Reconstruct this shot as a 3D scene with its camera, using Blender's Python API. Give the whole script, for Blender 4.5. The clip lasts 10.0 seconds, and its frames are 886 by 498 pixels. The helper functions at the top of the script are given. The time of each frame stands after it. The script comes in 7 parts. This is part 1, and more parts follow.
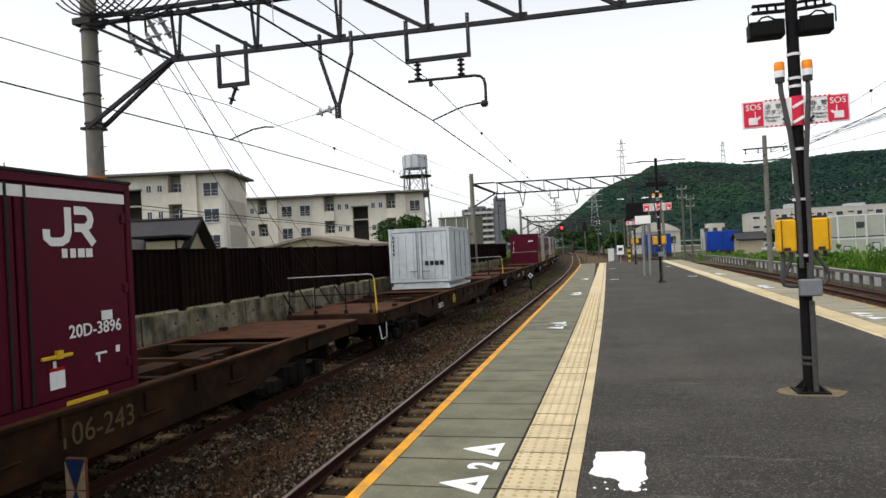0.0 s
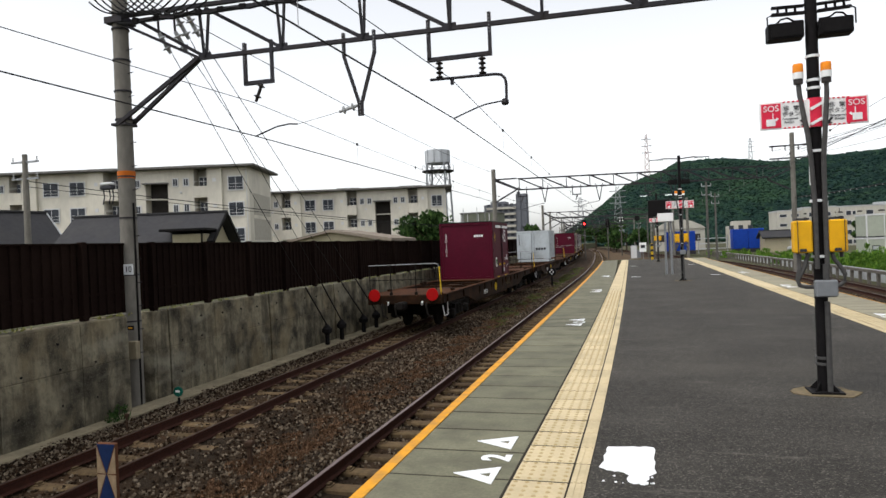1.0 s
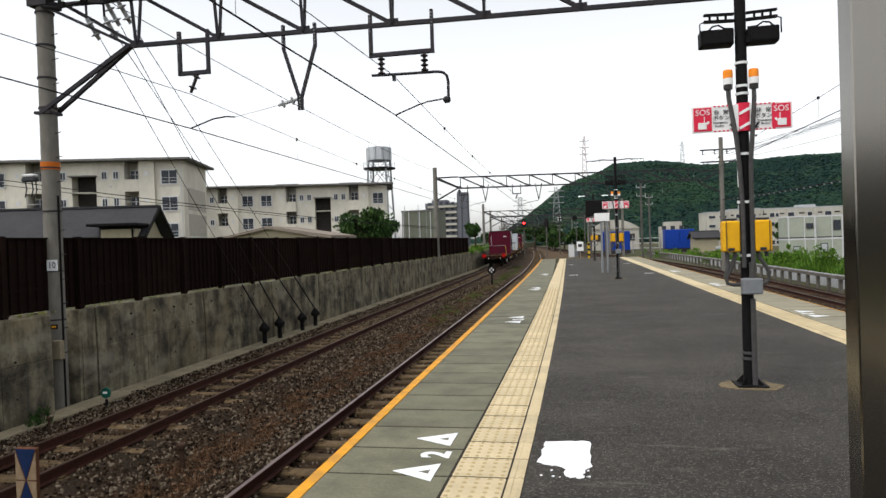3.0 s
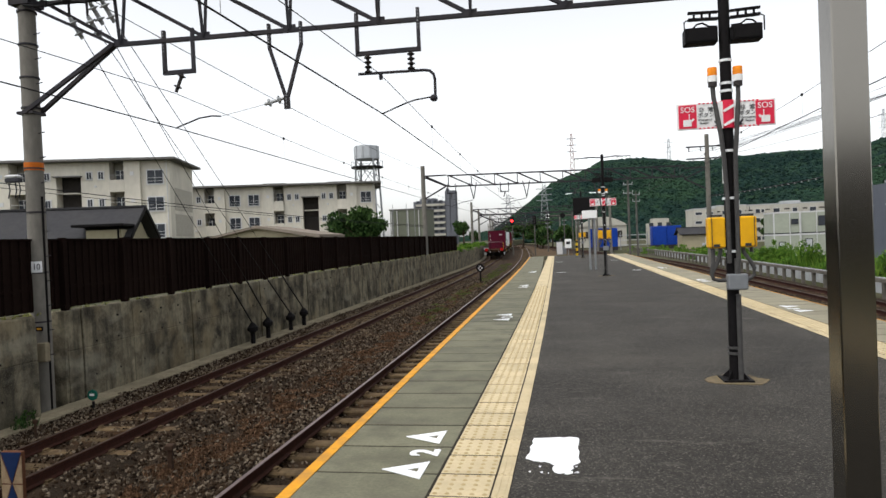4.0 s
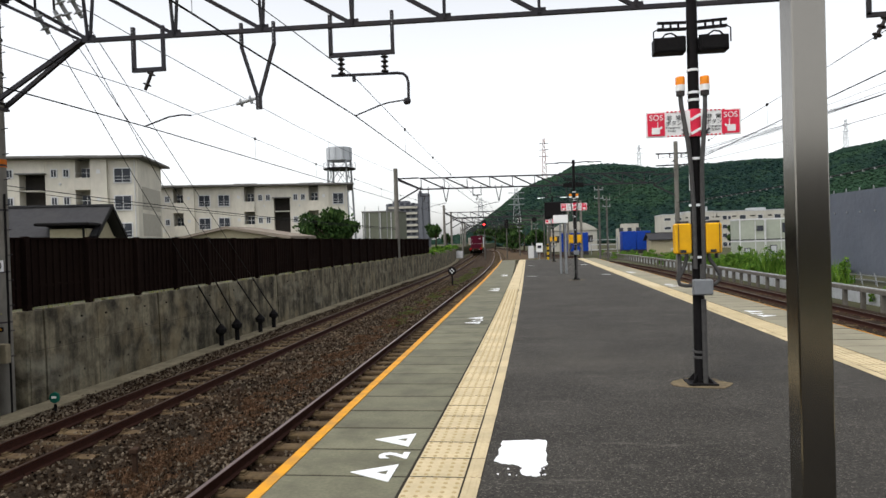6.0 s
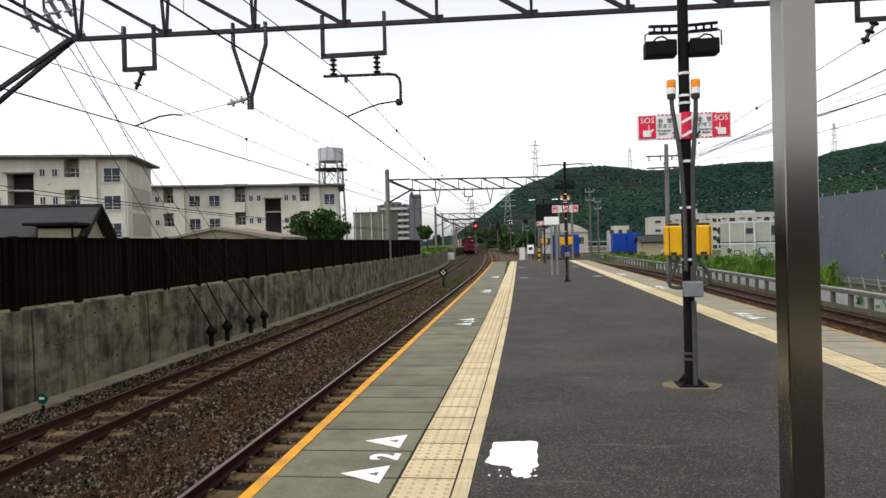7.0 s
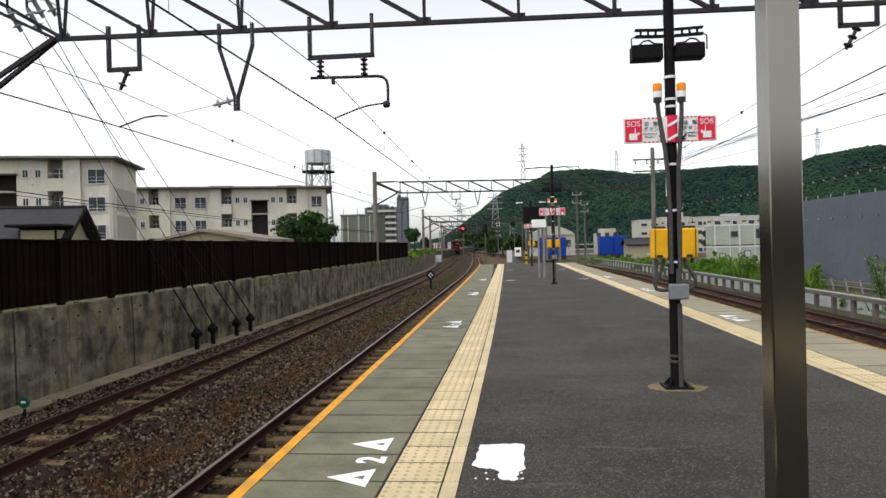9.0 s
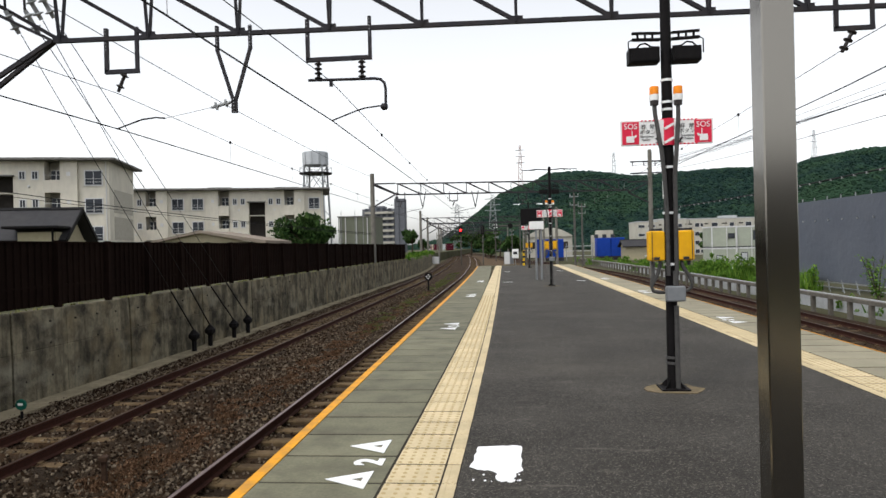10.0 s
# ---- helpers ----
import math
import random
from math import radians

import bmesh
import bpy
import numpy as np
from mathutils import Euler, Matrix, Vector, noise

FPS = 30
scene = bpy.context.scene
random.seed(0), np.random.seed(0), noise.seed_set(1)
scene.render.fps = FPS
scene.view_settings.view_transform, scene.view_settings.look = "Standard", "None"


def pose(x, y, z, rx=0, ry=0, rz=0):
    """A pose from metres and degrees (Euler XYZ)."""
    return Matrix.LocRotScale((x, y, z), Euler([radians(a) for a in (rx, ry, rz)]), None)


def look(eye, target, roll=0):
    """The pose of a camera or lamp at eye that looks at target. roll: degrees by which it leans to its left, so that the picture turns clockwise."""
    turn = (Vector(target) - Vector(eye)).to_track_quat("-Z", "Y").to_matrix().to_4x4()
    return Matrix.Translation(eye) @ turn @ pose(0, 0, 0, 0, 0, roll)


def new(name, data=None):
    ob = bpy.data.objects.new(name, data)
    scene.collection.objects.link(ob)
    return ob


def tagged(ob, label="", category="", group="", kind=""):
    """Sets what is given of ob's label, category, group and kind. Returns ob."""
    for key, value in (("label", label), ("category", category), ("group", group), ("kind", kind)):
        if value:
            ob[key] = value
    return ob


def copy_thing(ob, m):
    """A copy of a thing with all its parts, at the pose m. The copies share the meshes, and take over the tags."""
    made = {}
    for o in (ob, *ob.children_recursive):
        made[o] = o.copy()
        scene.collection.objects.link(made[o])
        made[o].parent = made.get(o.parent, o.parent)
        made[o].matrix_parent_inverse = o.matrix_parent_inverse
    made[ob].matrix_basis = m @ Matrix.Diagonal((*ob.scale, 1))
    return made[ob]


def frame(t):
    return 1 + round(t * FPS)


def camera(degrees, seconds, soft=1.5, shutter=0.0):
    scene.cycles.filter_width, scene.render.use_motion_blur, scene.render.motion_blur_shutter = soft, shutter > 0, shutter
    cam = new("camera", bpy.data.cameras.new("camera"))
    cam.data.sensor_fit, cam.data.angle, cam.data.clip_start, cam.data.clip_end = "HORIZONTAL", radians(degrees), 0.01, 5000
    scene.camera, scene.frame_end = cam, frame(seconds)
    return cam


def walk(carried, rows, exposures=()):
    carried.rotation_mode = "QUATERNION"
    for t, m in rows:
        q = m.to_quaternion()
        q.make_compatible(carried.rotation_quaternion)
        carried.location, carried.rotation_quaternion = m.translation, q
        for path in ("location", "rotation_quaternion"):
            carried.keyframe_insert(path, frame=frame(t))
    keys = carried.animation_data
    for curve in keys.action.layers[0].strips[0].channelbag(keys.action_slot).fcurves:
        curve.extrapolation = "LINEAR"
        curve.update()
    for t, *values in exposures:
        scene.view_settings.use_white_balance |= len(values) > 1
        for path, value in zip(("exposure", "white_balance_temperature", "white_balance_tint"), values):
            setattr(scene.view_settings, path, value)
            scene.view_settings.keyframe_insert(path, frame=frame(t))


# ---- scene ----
cam = camera(67.1, 10.0)

PATH = [
    (0, (-0.1183, 0.2354, 1.6039), (-0.5947, 2.1778, 1.6076), -2.88),
    (0.5, (-0.0820, 0.0993, 1.6173), (-0.5947, 2.0324, 1.6120), -2.32),
    (1, (-0.0414, 0.0931, 1.6261), (-0.5818, 2.0187, 1.6176), -2.29),
    (1.5, (-0.0443, 0.1049, 1.6231), (-0.5829, 2.0309, 1.6126), -2.25),
    (2, (-0.0417, 0.1102, 1.6196), (-0.5151, 2.0533, 1.6063), -1.94),
    (2.5, (-0.0487, 0.1186, 1.6165), (-0.4537, 2.0771, 1.6001), -1.71),
    (4, (-0.0370, 0.1097, 1.6147), (-0.3722, 2.0812, 1.5876), -2.30),
    (4.5, (-0.0322, 0.1076, 1.6152), (-0.3472, 2.0825, 1.5868), -2.14),
    (5, (-0.0252, 0.1022, 1.6211), (-0.3183, 2.0804, 1.5944), -1.84),
    (5.5, (-0.0235, 0.0940, 1.6197), (-0.2938, 2.0755, 1.5959), -1.74),
    (7, (-0.0291, 0.0858, 1.6185), (-0.2557, 2.0728, 1.6003), -1.47),
    (7.5, (-0.0320, 0.0949, 1.6154), (-0.2458, 2.0833, 1.5991), -1.26),
    (8, (-0.0356, 0.1053, 1.6162), (-0.2413, 2.0946, 1.6009), -1.19),
    (8.5, (-0.0302, 0.1019, 1.6187), (-0.2248, 2.0923, 1.6048), -1.43),
    (9, (-0.0260, 0.0987, 1.6165), (-0.2152, 2.0897, 1.6050), -1.38),
    (9.5, (-0.0264, 0.0990, 1.6168), (-0.2092, 2.0906, 1.6071), -1.48),
    (10, (-0.0259, 0.0790, 1.6230), (-0.2076, 2.0707, 1.6162), -1.38),
]
walk(cam, [(t, look(eye, target, roll)) for t, eye, target, roll in PATH])

# ---------- light ----------
world = bpy.data.worlds.new("overcast_sky")
scene.world = world
world.use_nodes = True
wn = world.node_tree.nodes
wl = world.node_tree.links
sky = wn.new("ShaderNodeTexSky")
sky.sky_type = "NISHITA"
sky.sun_disc = False
sky.sun_elevation = radians(62)
sky.sun_rotation = radians(-140)
sky.air_density = 1.0
sky.dust_density = 2.0
sky.ozone_density = 1.0
pale = wn.new("ShaderNodeHueSaturation")
pale.inputs["Saturation"].default_value = 0.16
wl.new(sky.outputs[0], pale.inputs["Color"])
wl.new(pale.outputs[0], wn["Background"].inputs[0])
wn["Background"].inputs[1].default_value = 0.15
sun_data = bpy.data.lights.new("sun", "SUN")
sun_data.energy = 0.7
sun_data.angle = radians(14)
sun_data.color = (1.0, 0.96, 0.9)
sun = new("sun", sun_data)
sun.matrix_world = look((-38, -45, 110), (0, 0, 0))
scene.view_settings.exposure = 0.8

# ---------- materials ----------
MATS = {}


def surface(name, c1, c2=None, scale=20.0, rough=0.8, bump=0.15, metal=0.0, stain=None, stain_scale=1.0,
            stain_amount=0.5, vary=0.0, local=False, stretch=(1, 1, 1), depth=0.01, spec=0.12, speckle=None):
    """A two-scale noise surface: grain between c1 and c2, larger stains, relief, and a shade for each piece."""
    if name in MATS:
        return MATS[name]
    m = bpy.data.materials.new(name)
    m.use_nodes = True
    n, l = m.node_tree.nodes, m.node_tree.links
    b = n["Principled BSDF"]
    b.inputs["Roughness"].default_value = rough
    b.inputs["Metallic"].default_value = metal
    b.inputs["Specular IOR Level"].default_value = spec
    if local:
        tc = n.new("ShaderNodeTexCoord").outputs["Object"]
    else:
        tc = n.new("ShaderNodeNewGeometry").outputs["Position"]
    mp = n.new("ShaderNodeMapping")
    mp.inputs["Scale"].default_value = stretch
    l.new(tc, mp.inputs["Vector"])
    vec = mp.outputs[0]
    fine = n.new("ShaderNodeTexNoise")
    fine.inputs["Scale"].default_value = scale
    fine.inputs["Detail"].default_value = 6
    fine.inputs["Roughness"].default_value = 0.65
    l.new(vec, fine.inputs["Vector"])
    ramp = n.new("ShaderNodeMapRange")
    ramp.inputs["From Min"].default_value = 0.3
    ramp.inputs["From Max"].default_value = 0.7
    l.new(fine.outputs["Fac"], ramp.inputs["Value"])
    mix = n.new("ShaderNodeMix")
    mix.data_type = "RGBA"
    l.new(ramp.outputs[0], mix.inputs[0])
    mix.inputs[6].default_value = (*c1, 1)
    mix.inputs[7].default_value = (*(c2 or [v * 0.8 for v in c1]), 1)
    col = mix.outputs[2]
    if stain:
        big = n.new("ShaderNodeTexNoise")
        big.inputs["Scale"].default_value = stain_scale
        big.inputs["Detail"].default_value = 5
        big.inputs["Roughness"].default_value = 0.6
        l.new(vec, big.inputs["Vector"])
        r2 = n.new("ShaderNodeMapRange")
        r2.inputs["From Min"].default_value = 0.42
        r2.inputs["From Max"].default_value = 0.68
        r2.inputs["To Max"].default_value = stain_amount
        l.new(big.outputs["Fac"], r2.inputs["Value"])
        mx = n.new("ShaderNodeMix")
        mx.data_type = "RGBA"
        l.new(r2.outputs[0], mx.inputs[0])
        l.new(col, mx.inputs[6])
        mx.inputs[7].default_value = (*stain, 1)
        col = mx.outputs[2]
    if speckle:
        vor = n.new("ShaderNodeTexVoronoi")
        vor.inputs["Scale"].default_value = speckle[0]
        l.new(vec, vor.inputs["Vector"])
        sep = n.new("ShaderNodeSeparateColor")
        l.new(vor.outputs["Color"], sep.inputs[0])
        r3 = n.new("ShaderNodeMapRange")
        r3.inputs["From Min"].default_value = speckle[1]
        r3.inputs["From Max"].default_value = min(1.0, speckle[1] + 0.15)
        l.new(sep.outputs[0], r3.inputs["Value"])
        mx = n.new("ShaderNodeMix")
        mx.data_type = "RGBA"
        l.new(r3.outputs[0], mx.inputs[0])
        l.new(col, mx.inputs[6])
        mx.inputs[7].default_value = (*speckle[2], 1)
        col = mx.outputs[2]
    if vary:
        info = n.new("ShaderNodeObjectInfo")
        rr = n.new("ShaderNodeMapRange")
        rr.inputs["To Min"].default_value = 1 - vary
        rr.inputs["To Max"].default_value = 1 + vary
        l.new(info.outputs["Random"], rr.inputs["Value"])
        hs = n.new("ShaderNodeHueSaturation")
        l.new(col, hs.inputs["Color"])
        l.new(rr.outputs[0], hs.inputs["Value"])
        col = hs.outputs[0]
    l.new(col, b.inputs["Base Color"])
    if bump:
        bp = n.new("ShaderNodeBump")
        bp.inputs["Strength"].default_value = bump
        bp.inputs["Distance"].default_value = depth
        l.new(fine.outputs["Fac"], bp.inputs["Height"])
        l.new(bp.outputs[0], b.inputs["Normal"])
    MATS[name] = m
    return m


def islands(name, c1, c2, c3, rough=0.9, scale=30.0):
    """Loose pieces in one mesh, each of its own shade."""
    if name in MATS:
        return MATS[name]
    m = bpy.data.materials.new(name)
    m.use_nodes = True
    n, l = m.node_tree.nodes, m.node_tree.links
    b = n["Principled BSDF"]
    b.inputs["Roughness"].default_value = rough
    b.inputs["Specular IOR Level"].default_value = 0.1
    geo = n.new("ShaderNodeNewGeometry")
    cr = n.new("ShaderNodeValToRGB")
    e = cr.color_ramp.elements
    e[0].color, e[1].color = (*c1, 1), (*c3, 1)
    mid = e.new(0.5)
    mid.color = (*c2, 1)
    l.new(geo.outputs["Random Per Island"], cr.inputs[0])
    nz = n.new("ShaderNodeTexNoise")
    nz.inputs["Scale"].default_value = scale
    l.new(geo.outputs["Position"], nz.inputs["Vector"])
    mr = n.new("ShaderNodeMapRange")
    mr.inputs["To Min"].default_value, mr.inputs["To Max"].default_value = 0.6, 1.4
    l.new(nz.outputs["Fac"], mr.inputs["Value"])
    hs = n.new("ShaderNodeHueSaturation")
    l.new(cr.outputs[0], hs.inputs["Color"])
    l.new(mr.outputs[0], hs.inputs["Value"])
    l.new(hs.outputs[0], b.inputs["Base Color"])
    MATS[name] = m
    return m


def glow(name, color, strength):
    m = bpy.data.materials.new(name)
    m.use_nodes = True
    b = m.node_tree.nodes["Principled BSDF"]
    b.inputs["Base Color"].default_value = (*color, 1)
    b.inputs["Emission Color"].default_value = (*color, 1)
    b.inputs["Emission Strength"].default_value = strength
    return m




def layered(m, layers):
    """Further stains over a surface: scale, stretch, from, to, amount and colour of each."""
    n, l = m.node_tree.nodes, m.node_tree.links
    b = n["Principled BSDF"]
    src = b.inputs["Base Color"].links[0].from_socket
    g = n.new("ShaderNodeNewGeometry")
    for scale, stretch, lo, hi, amount, colour in layers:
        mp = n.new("ShaderNodeMapping")
        mp.inputs["Scale"].default_value = stretch
        mp.inputs["Location"].default_value = (scale * 7.3, lo * 31.0, hi * 17.0)
        l.new(g.outputs["Position"], mp.inputs[0])
        nz = n.new("ShaderNodeTexNoise")
        nz.inputs["Scale"].default_value = scale
        nz.inputs["Detail"].default_value = 5
        nz.inputs["Roughness"].default_value = 0.62
        l.new(mp.outputs[0], nz.inputs["Vector"])
        r = n.new("ShaderNodeMapRange")
        r.inputs["From Min"].default_value, r.inputs["From Max"].default_value = lo, hi
        r.inputs["To Max"].default_value = amount
        l.new(nz.outputs["Fac"], r.inputs["Value"])
        mx = n.new("ShaderNodeMix")
        mx.data_type = "RGBA"
        l.new(r.outputs[0], mx.inputs[0])
        l.new(src, mx.inputs[6])
        mx.inputs[7].default_value = (*colour, 1)
        src = mx.outputs[2]
    l.new(src, b.inputs["Base Color"])
    return m


ASPHALT = layered(surface("asphalt", (0.0065, 0.0058, 0.0046), (0.047, 0.0415, 0.0335), 58, 0.75, 1.0, stain=(0.085, 0.078, 0.066), stain_scale=0.75,
                          stain_amount=0.4, depth=0.012, speckle=(115, 0.84, (0.15, 0.137, 0.115)), stretch=(0.8, 1.0, 1.0), spec=0.2),
                  ((1.0, (0.22, 0.75, 1), 0.52, 0.72, 0.35, (0.092, 0.083, 0.067)), (1.0, (1.2, 5.5, 1), 0.63, 0.72, 0.5, (0.15, 0.138, 0.115)), (38, (1, 1, 1), 0.56, 0.64, 0.75, (0.006, 0.0054, 0.0045))))
SLAB = surface("platform_concrete", (0.115, 0.112, 0.07), (0.18, 0.173, 0.116), 38, 0.72, 0.4, stain=(0.07, 0.066, 0.043), stain_scale=2.3, stain_amount=0.75, vary=0.12, depth=0.004, spec=0.26)
PALE_SLAB = surface("sandy_platform_concrete", (0.225, 0.205, 0.142), (0.28, 0.256, 0.18), 45, 0.72, 0.3, stain=(0.16, 0.145, 0.1), stain_scale=1.6, stain_amount=0.6, vary=0.1, depth=0.004, spec=0.24)
TILE = surface("tactile_tile", (0.52, 0.425, 0.255), (0.6, 0.5, 0.325), 25, 0.75, 0.12, stain=(0.38, 0.315, 0.2), stain_scale=2.2, stain_amount=0.6, vary=0.07, depth=0.003)
ORANGE = surface("orange_paint", (0.72, 0.33, 0.015), (0.6, 0.27, 0.02), 22, 0.6, 0.2, stain=(0.3, 0.17, 0.06), stain_scale=5, stain_amount=0.7, depth=0.003)
WHITE_PAINT = surface("white_road_paint", (0.82, 0.83, 0.84), (0.72, 0.73, 0.74), 30, 0.7, 0.15, depth=0.002)
PATCH_PAINT = surface("thick_white_paint", (0.88, 0.89, 0.9), (0.8, 0.81, 0.83), 14, 0.6, 0.3, depth=0.004)


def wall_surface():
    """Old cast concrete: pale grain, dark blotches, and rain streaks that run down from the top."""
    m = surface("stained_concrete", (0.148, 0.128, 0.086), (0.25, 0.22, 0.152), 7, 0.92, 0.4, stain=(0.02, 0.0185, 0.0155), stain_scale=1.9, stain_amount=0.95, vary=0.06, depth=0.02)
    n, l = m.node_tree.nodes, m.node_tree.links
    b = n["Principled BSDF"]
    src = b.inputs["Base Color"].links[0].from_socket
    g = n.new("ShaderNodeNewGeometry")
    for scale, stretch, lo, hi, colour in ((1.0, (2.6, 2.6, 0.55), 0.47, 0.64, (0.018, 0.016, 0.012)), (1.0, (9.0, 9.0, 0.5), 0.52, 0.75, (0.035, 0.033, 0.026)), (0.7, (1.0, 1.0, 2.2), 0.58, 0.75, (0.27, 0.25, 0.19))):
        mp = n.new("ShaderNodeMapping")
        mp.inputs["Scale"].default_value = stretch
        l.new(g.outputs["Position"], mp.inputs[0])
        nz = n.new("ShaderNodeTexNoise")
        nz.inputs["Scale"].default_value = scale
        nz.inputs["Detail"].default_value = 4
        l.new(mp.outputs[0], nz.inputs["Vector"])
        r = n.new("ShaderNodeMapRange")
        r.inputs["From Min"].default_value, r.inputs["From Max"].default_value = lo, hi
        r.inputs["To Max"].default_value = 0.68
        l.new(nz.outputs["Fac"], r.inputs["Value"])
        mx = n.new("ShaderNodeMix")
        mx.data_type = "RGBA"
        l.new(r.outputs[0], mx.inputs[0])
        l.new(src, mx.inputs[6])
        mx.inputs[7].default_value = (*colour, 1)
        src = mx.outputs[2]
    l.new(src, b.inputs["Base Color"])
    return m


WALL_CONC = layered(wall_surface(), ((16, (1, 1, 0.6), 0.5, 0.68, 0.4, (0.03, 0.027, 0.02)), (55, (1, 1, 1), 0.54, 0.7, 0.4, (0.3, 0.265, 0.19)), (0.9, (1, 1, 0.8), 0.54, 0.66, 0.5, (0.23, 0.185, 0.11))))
LEDGE = surface("drain_concrete", (0.3, 0.255, 0.17), (0.2, 0.17, 0.115), 9, 0.9, 0.3, stain=(0.06, 0.0525, 0.0375), stain_scale=1.5)
FENCE = surface("dark_brown_steel", (0.009, 0.0052, 0.0042), (0.0125, 0.0075, 0.006), 14, 0.8, 0.1, stain=(0.019, 0.0115, 0.0085), stain_scale=0.8, stain_amount=0.5, vary=0.15, spec=0.02)
BALLAST = surface("ballast_bed", (0.01, 0.0066, 0.004), (0.045, 0.031, 0.019), 34, 0.95, 1.0, stain=(0.066, 0.035, 0.016), stain_scale=0.9, stain_amount=0.7, depth=0.05)
SOIL = surface("rusty_soil", (0.105, 0.062, 0.036), (0.06, 0.037, 0.022), 12, 0.95, 0.8, stain=(0.075, 0.07, 0.03), stain_scale=0.5, depth=0.04)
STONE = islands("ballast_stone", (0.005, 0.003, 0.0016), (0.03, 0.0175, 0.009), (0.18, 0.145, 0.105))
RAIL = surface("rusty_rail", (0.055, 0.02, 0.013), (0.03, 0.013, 0.009), 16, 0.8, 0.25, metal=0.1)
RAIL_DULL = surface("dull_rail_head", (0.06, 0.036, 0.026), (0.04, 0.024, 0.018), 30, 0.5, 0.05, metal=0.5)
RAIL_TOP = surface("worn_rail_head", (0.27, 0.2, 0.185), (0.16, 0.105, 0.095), 30, 0.36, 0.05, metal=0.9, stretch=(1, 0.05, 1))
SLEEPER = surface("weathered_sleeper", (0.135, 0.095, 0.05), (0.062, 0.042, 0.023), 10, 0.9, 0.4, stain=(0.0471, 0.0294, 0.0177), stain_scale=3, stain_amount=0.8, vary=0.3, depth=0.01)
GRASS_SOIL = surface("overgrown_ground", (0.04, 0.05, 0.018), (0.065, 0.06, 0.03), 2.5, 0.95, 0.6, stain=(0.1, 0.086, 0.06), stain_scale=0.15, depth=0.05)
CONC_POLE = surface("concrete_pole", (0.2, 0.187, 0.163), (0.14, 0.131, 0.114), 9, 0.85, 0.25, stain=(0.075, 0.069, 0.06), stain_scale=1.6, stretch=(1, 1, 0.4))
DARK_POLE = surface("weathered_dark_pole", (0.12, 0.113, 0.103), (0.085, 0.08, 0.072), 9, 0.85, 0.2, stain=(0.05, 0.046, 0.04), stain_scale=1.6)
STEEL = surface("painted_grey_steel", (0.035, 0.034, 0.04), (0.026, 0.025, 0.03), 12, 0.6, 0.12, metal=0.1, stain=(0.05, 0.038, 0.03), stain_scale=2.5, stain_amount=0.4)
GALV = surface("galvanised_steel", (0.30, 0.31, 0.32), (0.22, 0.23, 0.24), 18, 0.5, 0.1, metal=0.6)
BLACK_STEEL = surface("black_painted_steel", (0.007, 0.0065, 0.007), (0.012, 0.011, 0.011), 20, 0.6, 0.1, spec=0.06)
GROUT = surface("dark_joint_dirt", (0.02, 0.017, 0.012), (0.035, 0.03, 0.022), 30, 0.95, 0.2)
# Dots browner and darker than the tile that carries them.
DOT = surface("brown_tile_dot", (0.34, 0.26, 0.13), (0.42, 0.33, 0.18), 25, 0.8, 0.0)
WIRE = surface("wire", (0.012, 0.012, 0.013), (0.018, 0.018, 0.018), 10, 0.7, 0.0)
PALE_WIRE = surface("pale_wire", (0.25, 0.25, 0.26), (0.3, 0.3, 0.3), 10, 0.6, 0.0)
CERAMIC = surface("grey_ceramic", (0.42, 0.43, 0.43), (0.34, 0.35, 0.35), 12, 0.35, 0.0)
DARK_CERAMIC = surface("dark_ceramic", (0.03, 0.025, 0.025), (0.045, 0.04, 0.038), 12, 0.35, 0.0)


def stainless():
    m = bpy.data.materials.new("brushed_stainless")
    m.use_nodes = True
    n, l = m.node_tree.nodes, m.node_tree.links
    b = n["Principled BSDF"]
    b.inputs["Base Color"].default_value = (0.225, 0.21, 0.185, 1)
    b.inputs["Metallic"].default_value = 1.0
    b.inputs["Roughness"].default_value = 0.2
    b.inputs["Anisotropic"].default_value = 0.5
    g = n.new("ShaderNodeNewGeometry")
    mp = n.new("ShaderNodeMapping")
    mp.inputs["Scale"].default_value = (1, 1, 0.02)
    l.new(g.outputs["Position"], mp.inputs[0])
    nz = n.new("ShaderNodeTexNoise")
    nz.inputs["Scale"].default_value = 400
    l.new(mp.outputs[0], nz.inputs["Vector"])
    bp = n.new("ShaderNodeBump")
    bp.inputs["Strength"].default_value = 0.05
    bp.inputs["Distance"].default_value = 0.001
    l.new(nz.outputs["Fac"], bp.inputs["Height"])
    l.new(bp.outputs[0], b.inputs["Normal"])
    return m


STAINLESS = stainless()


